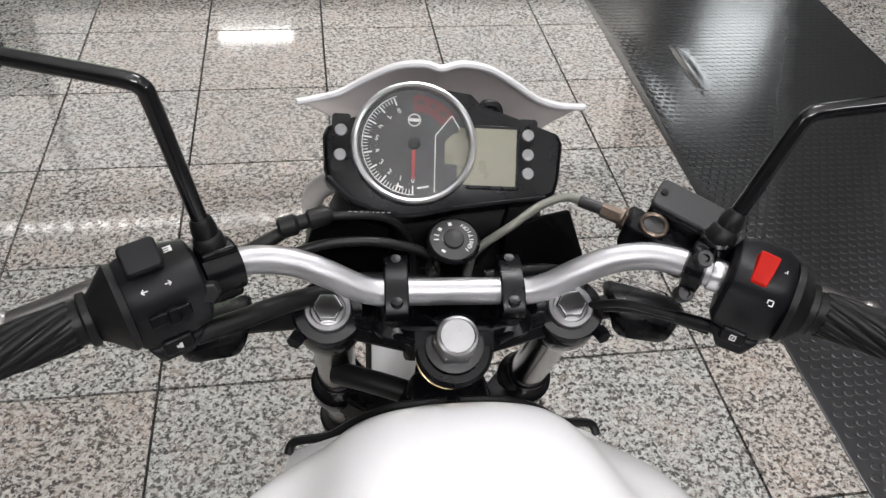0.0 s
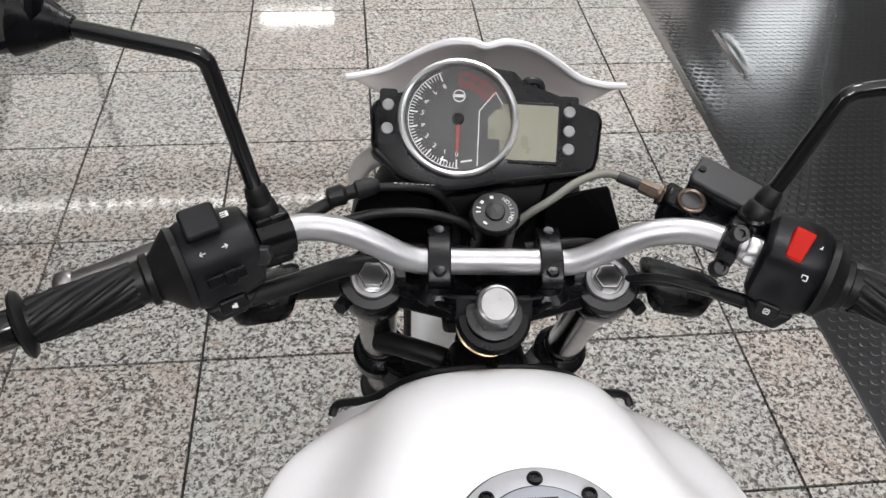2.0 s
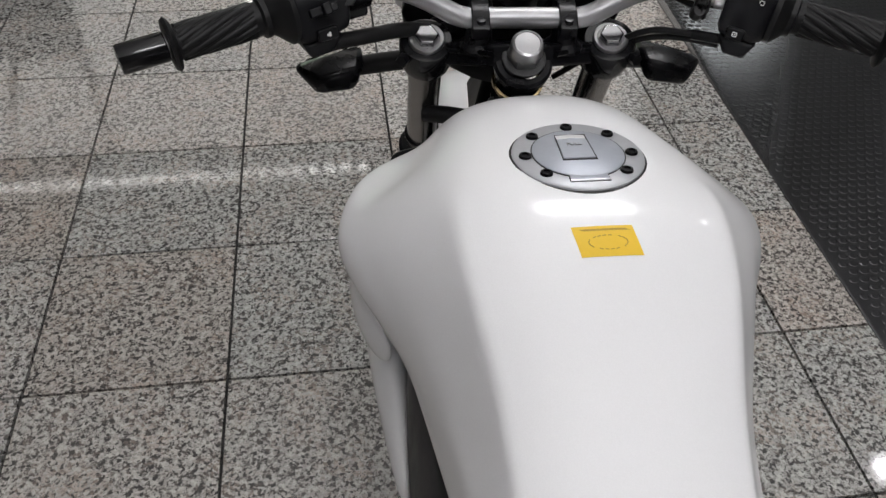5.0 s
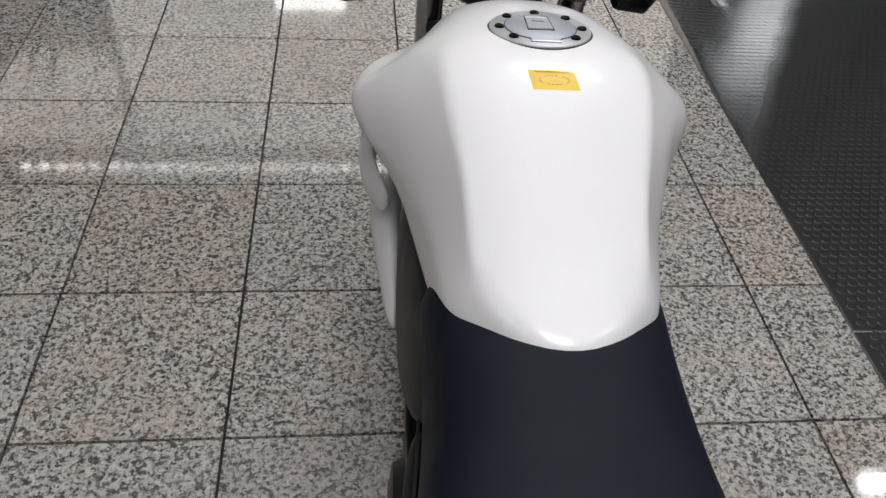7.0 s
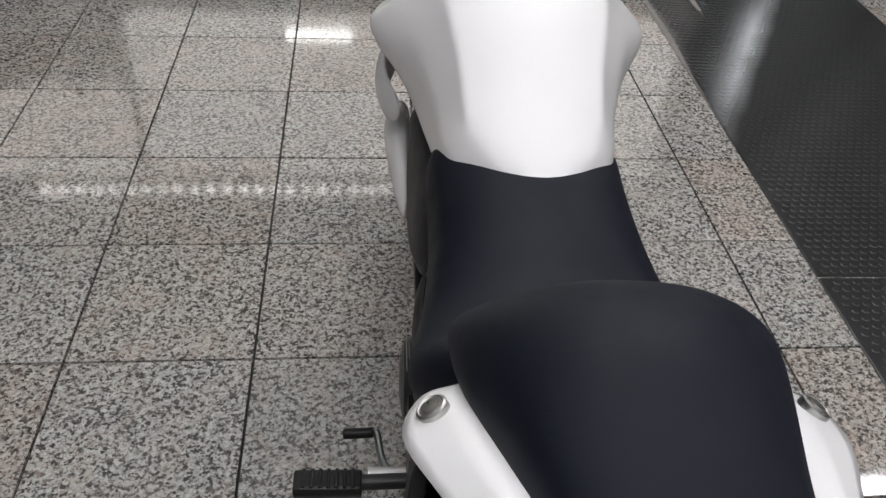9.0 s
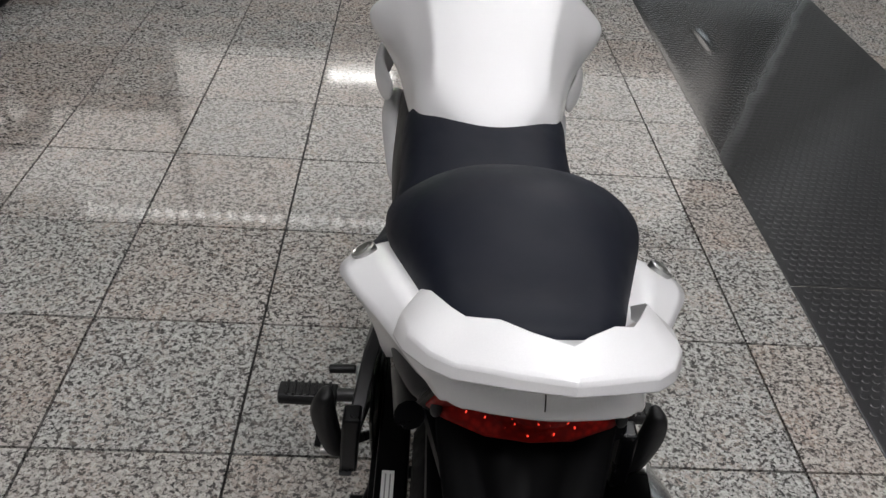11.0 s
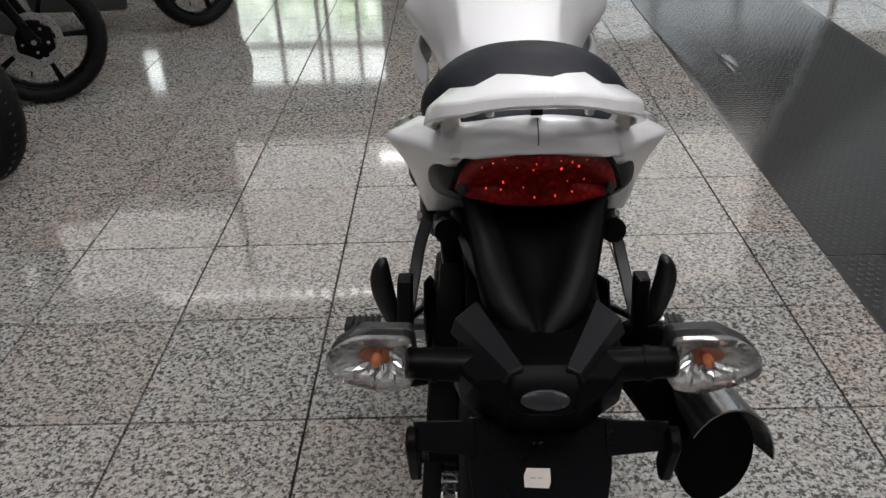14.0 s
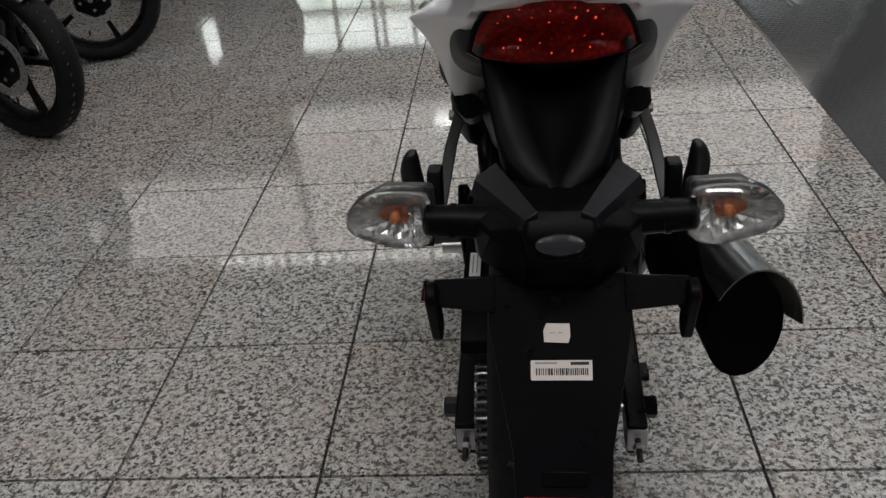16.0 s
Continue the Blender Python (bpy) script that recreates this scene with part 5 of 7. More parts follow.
frame_ob = part("frame", tube([(0, 0.66, 0.84), (0, 0.60, 0.72), (0, 0.35, 0.70), (0, 0.10, 0.68), (0, -0.2, 0.72)], 0.03, 14), "satin", bike, "black tubular frame")
for s in (-1, 1):
    part("frame_rail", tube([(s * 0.03, 0.66, 0.80), (s * 0.10, 0.55, 0.62), (s * 0.115, 0.30, 0.56), (s * 0.11, 0.12, 0.50), (s * 0.10, 0.10, 0.38)], 0.02, 12), "satin", frame_ob)
    part("subframe_rail", tube([(s * 0.10, 0.16, 0.58), (s * 0.11, 0.0, 0.64), (s * 0.105, -0.2, 0.70), (s * 0.09, -0.42, 0.80)], 0.014, 12), "satin", frame_ob)
    part("down_tube", tube([(s * 0.02, 0.66, 0.78), (s * 0.05, 0.60, 0.55), (s * 0.06, 0.53, 0.28), (s * 0.06, 0.42, 0.18)], 0.016, 12), "satin", frame_ob)
    part("frame_cover", loft([[(s * x, y, z) for x, z in ring] for y, ring in (
        (0.455, ((0.11, 0.735), (0.140, 0.725), (0.146, 0.69), (0.13, 0.66), (0.10, 0.68))),
        (0.40, ((0.10, 0.77), (0.136, 0.75), (0.150, 0.66), (0.135, 0.58), (0.10, 0.60))),
        (0.32, ((0.10, 0.77), (0.130, 0.755), (0.154, 0.62), (0.142, 0.53), (0.10, 0.54))),
        (0.24, ((0.10, 0.765), (0.124, 0.745), (0.150, 0.63), (0.138, 0.55), (0.10, 0.55))),
        (0.165, ((0.09, 0.74), (0.114, 0.715), (0.134, 0.645), (0.128, 0.59), (0.09, 0.58))))]), "greyplastic", bike, "dark grey moulded frame cover", smooth=50, subsurf=1)
    side = part("side_cover", loft([[(s * x, y, z) for x, z in ring] for y, ring in (
        (0.16, ((0.105, 0.66), (0.132, 0.652), (0.138, 0.60), (0.128, 0.55), (0.10, 0.55))),
        (0.08, ((0.108, 0.675), (0.134, 0.665), (0.148, 0.60), (0.135, 0.53), (0.10, 0.53))),
        (-0.02, ((0.115, 0.685), (0.140, 0.672), (0.150, 0.61), (0.138, 0.56), (0.10, 0.56))),
        (-0.12, ((0.125, 0.72), (0.145, 0.70), (0.148, 0.665), (0.13, 0.63), (0.10, 0.63))),
        (-0.20, ((0.12, 0.765), (0.136, 0.752), (0.136, 0.725), (0.12, 0.70), (0.10, 0.70))))]), "plastic", bike, "black side cover under the seat", smooth=50, subsurf=1)
    for k in range(2):
        part("print_bar", box((s * (0.1505 - k * 0.004), 0.03 - 0.004 * k, 0.612 - k * 0.014), (0.0008, 0.07 - 0.02 * k, 0.006), pose(0, 0, 0, 0, s * 9)), "printgrey", side, smooth=0)
    shroud = part("side_scoop", loft([[(s * x, y, z) for x, z in ring] for y, ring in (
        (0.64, ((0.155, 0.757), (0.160, 0.755), (0.169, 0.72), (0.160, 0.68), (0.155, 0.678))),
        (0.60, ((0.170, 0.758), (0.183, 0.755), (0.197, 0.715), (0.183, 0.665), (0.170, 0.66))),
        (0.535, ((0.178, 0.748), (0.192, 0.745), (0.206, 0.705), (0.190, 0.655), (0.178, 0.65))),
        (0.48, ((0.170, 0.738), (0.180, 0.735), (0.190, 0.705), (0.180, 0.665), (0.170, 0.66))),
        (0.447, ((0.150, 0.72), (0.160, 0.715), (0.164, 0.70), (0.160, 0.68), (0.152, 0.685))))]), "white", bike, "white side scoop below the tank", smooth=60, subsurf=2)
    part("lower_panel", loft([[(s * x, y, z) for x, z in ring] for y, ring in (
        (0.60, ((0.13, 0.67), (0.172, 0.655), (0.188, 0.60), (0.165, 0.54), (0.13, 0.54))),
        (0.53, ((0.135, 0.665), (0.176, 0.65), (0.188, 0.60), (0.165, 0.53), (0.135, 0.53))),
        (0.44, ((0.135, 0.64), (0.164, 0.63), (0.174, 0.59), (0.155, 0.53), (0.135, 0.53))),
        (0.345, ((0.140, 0.60), (0.153, 0.592), (0.157, 0.575), (0.150, 0.555), (0.140, 0.555))))]), "white", shroud, smooth=60, subsurf=2)
    part("tank_trim", tube([(s * x, y, z) for x, y, z in ((0.005, 0.662, 0.850), (0.045, 0.663, 0.845), (0.076, 0.668, 0.825), (0.105, 0.674, 0.795), (0.136, 0.682, 0.778), (0.142, 0.674, 0.770))], 0.0042, 8), "rubber", bike, "black rubber edge along the tank front")
    part("scoop_top", hull([(s * x, y, z) for x, y, z in ((0.09, 0.665, 0.81), (0.118, 0.672, 0.788), (0.140, 0.678, 0.768), (0.15, 0.60, 0.80), (0.11, 0.60, 0.82), (0.168, 0.60, 0.758), (0.13, 0.62, 0.74))]), "white", bike, smooth=60, bevel=0.004)
part("shock_absorber", lathe(((0.018, 0), (0.018, 0.03), (0.030, 0.035), (0.030, 0.05), (0.024, 0.055), (0.032, 0.07), (0.024, 0.085), (0.032, 0.1), (0.024, 0.115), (0.032, 0.13), (0.024, 0.145), (0.02, 0.19)), along((0, 0.03, 0.43), (0, -0.02, 0.66)), 20), "satin", frame_ob)
part("battery_box", box((0, -0.02, 0.58), (0.15, 0.16, 0.13)), "plastic", frame_ob, bevel=0.01)
part("inner_guard", hull(both([(0.075, -0.25, 0.74), (0.07, -0.50, 0.755), (0.075, -0.05, 0.66), (0.07, -0.35, 0.68), (0.07, -0.52, 0.70)])), "plastic", frame_ob, bevel=0.008)

# foot controls
for s in (-1, 1):
    hang = part("pillion_hanger", loft([[(s * (x + dx), y + dy, z) for dx, dy in ((-0.009, -0.020), (0.009, -0.020), (0.007, 0.020), (-0.007, 0.020))] for x, y, z in ((0.126, -0.135, 0.690), (0.142, -0.165, 0.645), (0.152, -0.21, 0.60), (0.158, -0.265, 0.575), (0.160, -0.29, 0.572))]), "greyplastic", bike, "dark grey cast pillion footrest hanger", smooth=45, bevel=0.003)
    part("hanger_brace", loft([[(s * (x + dx), y + dy, z) for dx, dy in ((-0.005, -0.009), (0.005, -0.009), (0.005, 0.009), (-0.005, 0.009))] for x, y, z in ((0.135, 0.0, 0.47), (0.148, -0.12, 0.50), (0.158, -0.25, 0.568))]), "satin", hang, bevel=0.002)
    part("pillion_footrest", loft([[(s * (x + dx), y + dy, z) for dx, dy in ((-g, -0.014), (g, -0.014), (g, 0.014), (-g, 0.014))] for x, y, z, g in ((0.168, -0.285, 0.582, 0.013), (0.176, -0.284, 0.60, 0.015), (0.184, -0.284, 0.63, 0.0175), (0.187, -0.288, 0.662, 0.0165), (0.183, -0.290, 0.684, 0.011), (0.181, -0.290, 0.690, 0.005))]), "rubber", hang, "folded black rubber pillion footrest", smooth=60, subsurf=1)
    part("footrest_lug", loft([[(s * (x + dx), y + dy, z) for dx, dy in ((-0.010, -0.013), (0.010, -0.013), (0.010, 0.013), (-0.010, 0.013))] for x, y, z in ((0.157, -0.29, 0.572), (0.155, -0.295, 0.62), (0.153, -0.298, 0.654), (0.152, -0.299, 0.668))]), "satin", hang, bevel=0.003)
    part("footrest_pin", rod((s * 0.148, -0.286, 0.588), (s * 0.19, -0.286, 0.588), 0.006, seg=12), "steel", hang)
    part("hanger_bolt", hexnut(along((s * 0.134, -0.14, 0.675), (s * 0.3, -0.14, 0.675)), 0.008, 0.012), "steel", hang, smooth=0)
    peg = part("rider_footrest", loft([[(s * x, -0.004 + dy, 0.385 + dz) for dy, dz in ((-0.018, -0.008), (0.018, -0.008), (0.020, 0.004), (0.014, 0.012), (-0.014, 0.012), (-0.020, 0.004))] for x in (0.205, 0.215, 0.285, 0.297)]), "rubber", bike, "ribbed black rubber rider footrest", smooth=40, bevel=0.003)
    for k in range(7):
        part("footrest_rib", box((s * (0.217 + k * 0.011), -0.004, 0.398), (0.005, 0.03, 0.004)), "rubber", peg, bevel=0.001)
    part("footrest_arm", rod((s * 0.14, 0.0, 0.385), (s * 0.206, -0.002, 0.385), 0.011, seg=14), "castiron", peg)
    part("heel_plate", hull([(s * x, y, z) for x in (0.138, 0.144) for y, z in ((0.06, 0.44), (0.06, 0.33), (-0.10, 0.36), (-0.16, 0.50), (-0.12, 0.55), (-0.02, 0.50))]), "satin", peg, bevel=0.003)
lever_s = part("gear_lever", tube([(-0.165, 0.04, 0.34), (-0.178, 0.09, 0.31), (-0.185, 0.15, 0.285), (-0.188, 0.166, 0.282)], 0.006, 10), "alu_dull", bike, "polished gear lever with a rubber toe piece")
part("toe_piece", rod((-0.192, 0.164, 0.281), (-0.24, 0.162, 0.28), 0.0085, seg=14, soft=0.002), "rubber", lever_s)
part("lever_pivot", rod((-0.14, 0.04, 0.34), (-0.20, 0.04, 0.34), 0.013, seg=16, soft=0.002), "alu", lever_s)
stand = part("centre_stand", tube([(-0.16, 0.10, 0.18), (-0.20, 0.06, 0.205), (-0.235, 0.05, 0.235), (-0.236, 0.056, 0.252)], 0.009, 10), "satin", bike, "black centre stand with a foot tang")
part("stand_pad", box((-0.232, 0.046, 0.232), (0.035, 0.045, 0.010), pose(0, 0, 0, 18, 10, 0)), "satin", stand, bevel=0.003)
for s in (-1, 1):
    part("stand_leg", tube([(s * 0.10, 0.12, 0.26), (s * 0.13, 0.09, 0.12), (s * 0.16, 0.07, 0.012)], 0.014, 12), "satin", stand)
    part("stand_foot", box((s * 0.165, 0.07, 0.009), (0.06, 0.045, 0.014)), "satin", stand, bevel=0.003)
part("stand_bridge", rod((-0.14, 0.085, 0.10), (0.14, 0.085, 0.10), 0.012, seg=12), "satin", stand)

# sticker on the tank
part("warning_sticker", patch(0.0475, 0.0265, 0.347, 0.0025, 8, 6, 0.0005), "yellow", tank, "yellow warning sticker", smooth=60)
for w, cy, cx in ((0.036, 0.3565, 0.002),):
    part("print_bar", patch(w, 0.0018, cy, cx, 8, 1, 0.0008), "stickerink", tank, smooth=60)
loop = bmesh.new()
for k in range(22):
    a = 2 * math.pi * k / 22
    if k % 5 != 4:
        p = on_tank(0.003 + 0.015 * math.cos(a), 0.3455 + 0.006 * math.sin(a), 0.0008)
        box(p, (0.0028, 0.0007, 0.0003), bm=loop, m=pose(0, 0, 0, 0, 0, math.degrees(a) + 90))
part("print_loop", loop, "stickerink", tank, smooth=0)

# ---------- bars and controls ----------
RAKE = Vector((0, 0.4226, -0.9063))
TOP = Vector((0, 0.712, 0.912))


def fork(s, d, fwd=0.0):
    """A place on a fork leg, d metres down from its cap."""
    return (s * 0.102, TOP.y + RAKE.y * d + fwd, TOP.z + RAKE.z * d)


clamp = part("top_clamp", prism([(-0.104, 0.022), (-0.05, 0.012), (0.05, 0.012), (0.104, 0.022), (0.108, -0.022), (0.085, -0.034), (0.056, -0.052), (0.032, -0.066), (-0.032, -0.066), (-0.056, -0.052), (-0.085, -0.034), (-0.108, -0.022)], 0.024,
             Matrix.Translation((0, 0.7319, 0.8694)) @ pose(0, 0, 0, -25)), "satin2", bike, "black top fork clamp", smooth=30, bevel=0.003, m=ST)
for s in (-1, 1):
    part("clamp_web", tube([(s * 0.080, 0.7055, 0.8985), (s * 0.055, 0.690, 0.9055), (s * 0.034, 0.672, 0.9125)], 0.0032, 8), "satin2", clamp, m=ST)
    part("clamp_ring", lathe(((0.0200, -0.020), (0.0285, -0.019), (0.0300, -0.012), (0.0300, 0.0145), (0.0280, 0.0175), (0.0200, 0.018)), along(fork(s, 0.024), fork(s, 0.0)), 36, close=False), "gloss", clamp, m=ST)
    part("fork_cap", lathe(((0.0198, -0.004), (0.0198, 0.0045), (0.0186, 0.0062), (0.0150, 0.0062), (0.0138, 0.0045), (0.0085, 0.0045)), along(fork(s, 0.008), fork(s, -0.1)), 32, close=False), "nutsteel", clamp, "polished fork cap", m=ST)
    part("fork_cap_nut", hexnut(along(fork(s, 0.004), fork(s, -0.1)), 0.0132, 0.0090), "capchrome", clamp, "polished hexagon fork cap", smooth=0, bevel=0.001, m=ST)
    part("pinch_bolt", hexnut(along((s * 0.126, 0.70, 0.893), (s * 0.14, 0.67, 0.893)), 0.007, 0.01), "satin2", clamp, smooth=0, m=ST)
    leg = part("fork_tube", rod(fork(s, 0.02), fork(s, 0.44), 0.0195, seg=28), "forksteel", bike, "polished steel fork tube", m=ST)
    part("lower_clamp_ring", rod(fork(s, 0.235), fork(s, 0.270), 0.030, seg=28, soft=0.004), "satin2", leg, m=ST)
    part("light_bracket", rod(fork(s, 0.205), fork(s, 0.212), 0.0225, seg=28, soft=0.002), "satin2", leg, m=ST)
    part("dust_seal", rod(fork(s, 0.405), fork(s, 0.435), 0.030, seg=28, soft=0.003), "rubber", leg, m=ST)
    part("fork_slider", rod(fork(s, 0.43), fork(s, 0.69), 0.026, 0.022, 28, soft=0.003), "satin2", leg, m=ST)
part("lower_clamp", prism([(-0.125, 0.815), (-0.102, 0.846), (-0.078, 0.832), (-0.05, 0.796), (0.05, 0.796), (0.078, 0.832), (0.102, 0.846), (0.125, 0.815), (0.09, 0.785), (0.04, 0.752), (-0.04, 0.752), (-0.09, 0.785)], 0.032, Matrix.Translation((0, 0, 0.660))), "satin2", bike, "black lower fork clamp", smooth=30, bevel=0.004, m=ST)
part("steering_head", rod((0, 0.77, 0.68), (0, 0.7, 0.842), 0.031, 0.0285, seg=28), "satin2", bike, m=ST)
stem = part("stem_nut", hexnut(along((0, 0.673, 0.909), (0, 0.643, 0.973)), 0.0192, 0.014), "nutsteel", clamp, "large polished stem nut", smooth=0, bevel=0.0012, m=ST)
part("stem_crown", lathe(((0.0172, 0), (0.0172, 0.0135), (0.0162, 0.0165), (0.0140, 0.0176), (0.0132, 0.0168), (0.0004, 0.0176)), along((0, 0.6685, 0.917), (0, 0.638, 0.981)), 32), "nutsteel", clamp, "polished stem nut crown", m=ST)
part("stem_boss", lathe(((0.0240, -0.010), (0.0305, -0.009), (0.0320, 0.001), (0.0295, 0.005), (0.0235, 0.0055)), along((0, 0.6765, 0.8985), (0, 0.6465, 0.9625)), 40, close=False), "satin2", clamp, m=ST)
part("stem_washer", lathe(((0.0235, 0), (0.0235, 0.003), (0.020, 0.004)), along((0, 0.674, 0.906), (0, 0.644, 0.97)), 32), "castiron", clamp, m=ST)
part("bearing_ring", lathe(((0.024, 0), (0.029, 0.001), (0.029, 0.006), (0.0265, 0.007), (0.024, 0)), along((0, 0.699, 0.862), (0, 0.669, 0.926)), 36, close=False), "brass", clamp, "brass-coloured bearing ring", m=ST)
part("head_gusset", hull(both([(0.045, 0.70, 0.80), (0.05, 0.66, 0.80), (0.08, 0.66, 0.68), (0.045, 0.74, 0.68), (0.03, 0.665, 0.845), (0.03, 0.70, 0.845)])), "satin2", bike, "black steering head gusset", bevel=0.004)

BAR = [(0.0, 0.704, 0.938), (0.046, 0.704, 0.938), (0.062, 0.703, 0.939), (0.078, 0.703, 0.945), (0.101, 0.706, 0.957), (0.125, 0.709, 0.966), (0.150, 0.708, 0.971), (0.170, 0.702, 0.9725), (0.190, 0.691, 0.9725), (0.215, 0.6765, 0.9715), (0.256, 0.655, 0.968), (0.385, 0.594, 0.9565)]
handlebar = part("handlebar", tube([(-x, y, z) for x, y, z in BAR[:0:-1]] + BAR, 0.0112, 20, 5), "baralu", bike, "silver satin aluminium handlebar", m=ST)


def bar_at(x):
    a = abs(x)
    return Vector((x, float(np.interp(a, [p[0] for p in BAR], [p[1] for p in BAR])), float(np.interp(a, [p[0] for p in BAR], [p[2] for p in BAR]))))


def on_bar(s, a):
    """A frame on the bar, a metres out: z points outwards along it, y up."""
    p, q = bar_at(s * a), bar_at(s * (a + 0.01))
    z = (q - p).normalized()
    y = (Vector((0, 0, 1)) - z * z.z).normalized()
    x = y.cross(z)
    m = Matrix.Identity(4)
    for r in range(3):
        m[r][0], m[r][1], m[r][2], m[r][3] = x[r], y[r], z[r], p[r]
    return m


for s in (-1, 1):
    riser = part("bar_riser", lathe(((0.021, 0), (0.0215, 0.004), (0.015, 0.010), (0.0135, 0.026)), Matrix.Translation((s * 0.0465, 0.702, 0.904)), 28), "satin2", clamp, "black handlebar riser", m=ST)
    cap_m = Matrix.Translation((s * 0.0465, 0.7075, 0.938)) @ pose(0, 0, 0, 10)
    part("bar_clamp", hull([(cap_m @ Vector((x, y, z))) for x in (-0.0095, 0.0095) for y, z in ((-0.027, -0.004), (-0.027, 0.004), (-0.023, 0.0075), (-0.010, 0.0135), (0.010, 0.0135), (0.026, 0.0075), (0.031, 0.004), (0.031, -0.004), (0.02, -0.018), (-0.02, -0.018))]), "satin2", riser, "black handlebar clamp", smooth=30, bevel=0.0035, m=ST)
    for y in (-0.0195, 0.0225):
        part("clamp_bolt", lathe(((0.0052, -0.001), (0.0052, 0.0012), (0.0042, 0.0026), (0.0003, 0.0030)), cap_m @ Matrix.Translation((0, y, 0.0082)), 16), "satin2", riser, m=ST)
    # grips
    g = part("grip", lathe([(0.0135, 0.262), (0.0205, 0.263), (0.0205, 0.268), (0.0165, 0.270), (0.0158, 0.300), (0.0168, 0.335), (0.0165, 0.352), (0.024, 0.354), (0.0265, 0.357), (0.024, 0.360), (0.0135, 0.361)], None, 28), "rubber", bike, "black ribbed rubber handlebar grip", m=ST @ on_bar(s, 0.262) @ Matrix.Translation((0, 0, -0.262)))
    for k in range(11):
        a0 = 2 * math.pi * k / 11
        run_ = [(0.0142 * math.cos(a0 + 1.7 * f * s), 0.0142 * math.sin(a0 + 1.7 * f * s), 0.276 + 0.074 * f) for f in np.linspace(0, 1, 7)]
        part("grip_rib", tube(run_, 0.0040, 10, 2), "rubber", g, m=ST @ on_bar(s, 0.262) @ Matrix.Translation((0, 0, -0.262)))
    part("bar_end", lathe(((0.0135, 0.362), (0.0145, 0.363), (0.0145, 0.405), (0.0135, 0.407), (0.0095, 0.407), (0.009, 0.402), (0.0004, 0.402)), None, 28), "gloss", g, "gloss black bar end weight", m=ST @ on_bar(s, 0.262) @ Matrix.Translation((0, 0, -0.262)))

# left switch block
swl = part("left_switchgear", loft([[(x, y, z) for x, y in rounded(w, h, 0.022, 5)] for w, h, z in ((0.046, 0.050, -0.032), (0.056, 0.060, -0.029), (0.061, 0.064, -0.014), (0.062, 0.066, 0.016), (0.058, 0.062, 0.024), (0.050, 0.052, 0.027))]), "swplastic", bike, "black left switchgear with white symbols", smooth=40, bevel=0.002, m=ST @ on_bar(-1, 0.221) @ pose(0, -0.002, 0, 0, 0, 0))
LW = on_bar(-1, 0.221)
part("switch_skirt", hull([LW @ Vector((x, y, z)) for x in (-0.024, 0.026) for y, z in ((-0.03, -0.022), (-0.03, 0.022), (-0.046, 0.016), (-0.046, -0.010))]), "swplastic", swl, bevel=0.004, m=ST)
part("flange", lathe(((0.026, 0.022), (0.0325, 0.024), (0.0335, 0.029), (0.030, 0.033), (0.027, 0.036), (0.022, 0.041), (0.0165, 0.048)), LW, 32), "rubber", swl, m=ST)


def key(w, h, d, x, y, z, rx, material, name, parent, label=""):
    """A switch key on the rider's face of a switch block, in that block's own frame."""
    return part(name, prism(rounded(w, h, min(w, h) * 0.2), d, Matrix.Translation((x, y, z)) @ rx), material, parent, label, bevel=0.001)


def face(block, u, v, lean, lift=0.0):
    """A pose on a switch block: u metres out along the bar, v towards the front over its top, leaning back by lean degrees."""
    base = block @ Matrix.Translation((0, 0, u))
    r = Matrix(((0, 0, 0, 0), (0, 0, 0, 0), (0, 0, 0, 0), (0, 0, 0, 1)))
    p = base.translation
    out = (base.to_3x3() @ Vector((0, 0, 1))).normalized()
    n = Vector((0, -math.sin(radians(lean)), math.cos(radians(lean))))
    n = (n - out * n.dot(out)).normalized()
    right = out if out.x > 0 else -out
    up = n.cross(right)
    m = Matrix.Identity(4)
    for k in range(3):
        m[k][0], m[k][1], m[k][2] = right[k], up[k], n[k]
    return Matrix.Translation(p + n * (0.032 + lift) + up * v) @ m


def marks(at, strokes, parent, size=1.0):
    bm = bmesh.new()
    for x, y, w, h, a in strokes:
        box((0, 0, 0), (w * size, h * size, 0.0005), bm=bm, m=at @ Matrix.Translation((x * size, y * size, 0.0004)) @ pose(0, 0, 0, 0, 0, a))
    part("symbol", bm, "print", parent, smooth=0, m=ST)


part("dip_switch", prism(rounded(0.027, 0.024, 0.004), 0.013, face(LW, 0.004, 0.017, 34, -0.003)), "swplastic", swl, bevel=0.002, m=ST)
arrow = ((0, 0, 0.005, 0.0012, 0), (-0.0022, 0.0012, 0.0035, 0.0011, 45), (-0.0022, -0.0012, 0.0035, 0.0011, -45))
marks(face(LW, 0.010, 0.004, 52, 0.0022), arrow, swl, 0.75)
marks(face(LW, -0.006, 0.004, 52, 0.0022), [(-x, y, w, h, -a) for x, y, w, h, a in arrow], swl, 0.75)
marks(face(LW, -0.014, 0.018, 36, 0.0018), ((0, 0.0016, 0.004, 0.0008, 0), (0, 0, 0.004, 0.0008, 0), (0, -0.0016, 0.004, 0.0008, 0), (0.003, 0, 0.002, 0.0042, 0)), swl)
part("turn_switch", prism(rounded(0.030, 0.009, 0.002), 0.006, face(LW, 0.0, -0.012, 62, -0.001)), "satin2", swl, bevel=0.0015, m=ST)
part("turn_thumb", prism(rounded(0.009, 0.012, 0.003), 0.010, face(LW, -0.002, -0.012, 62, 0.0)), "satin2", swl, bevel=0.0015, m=ST)
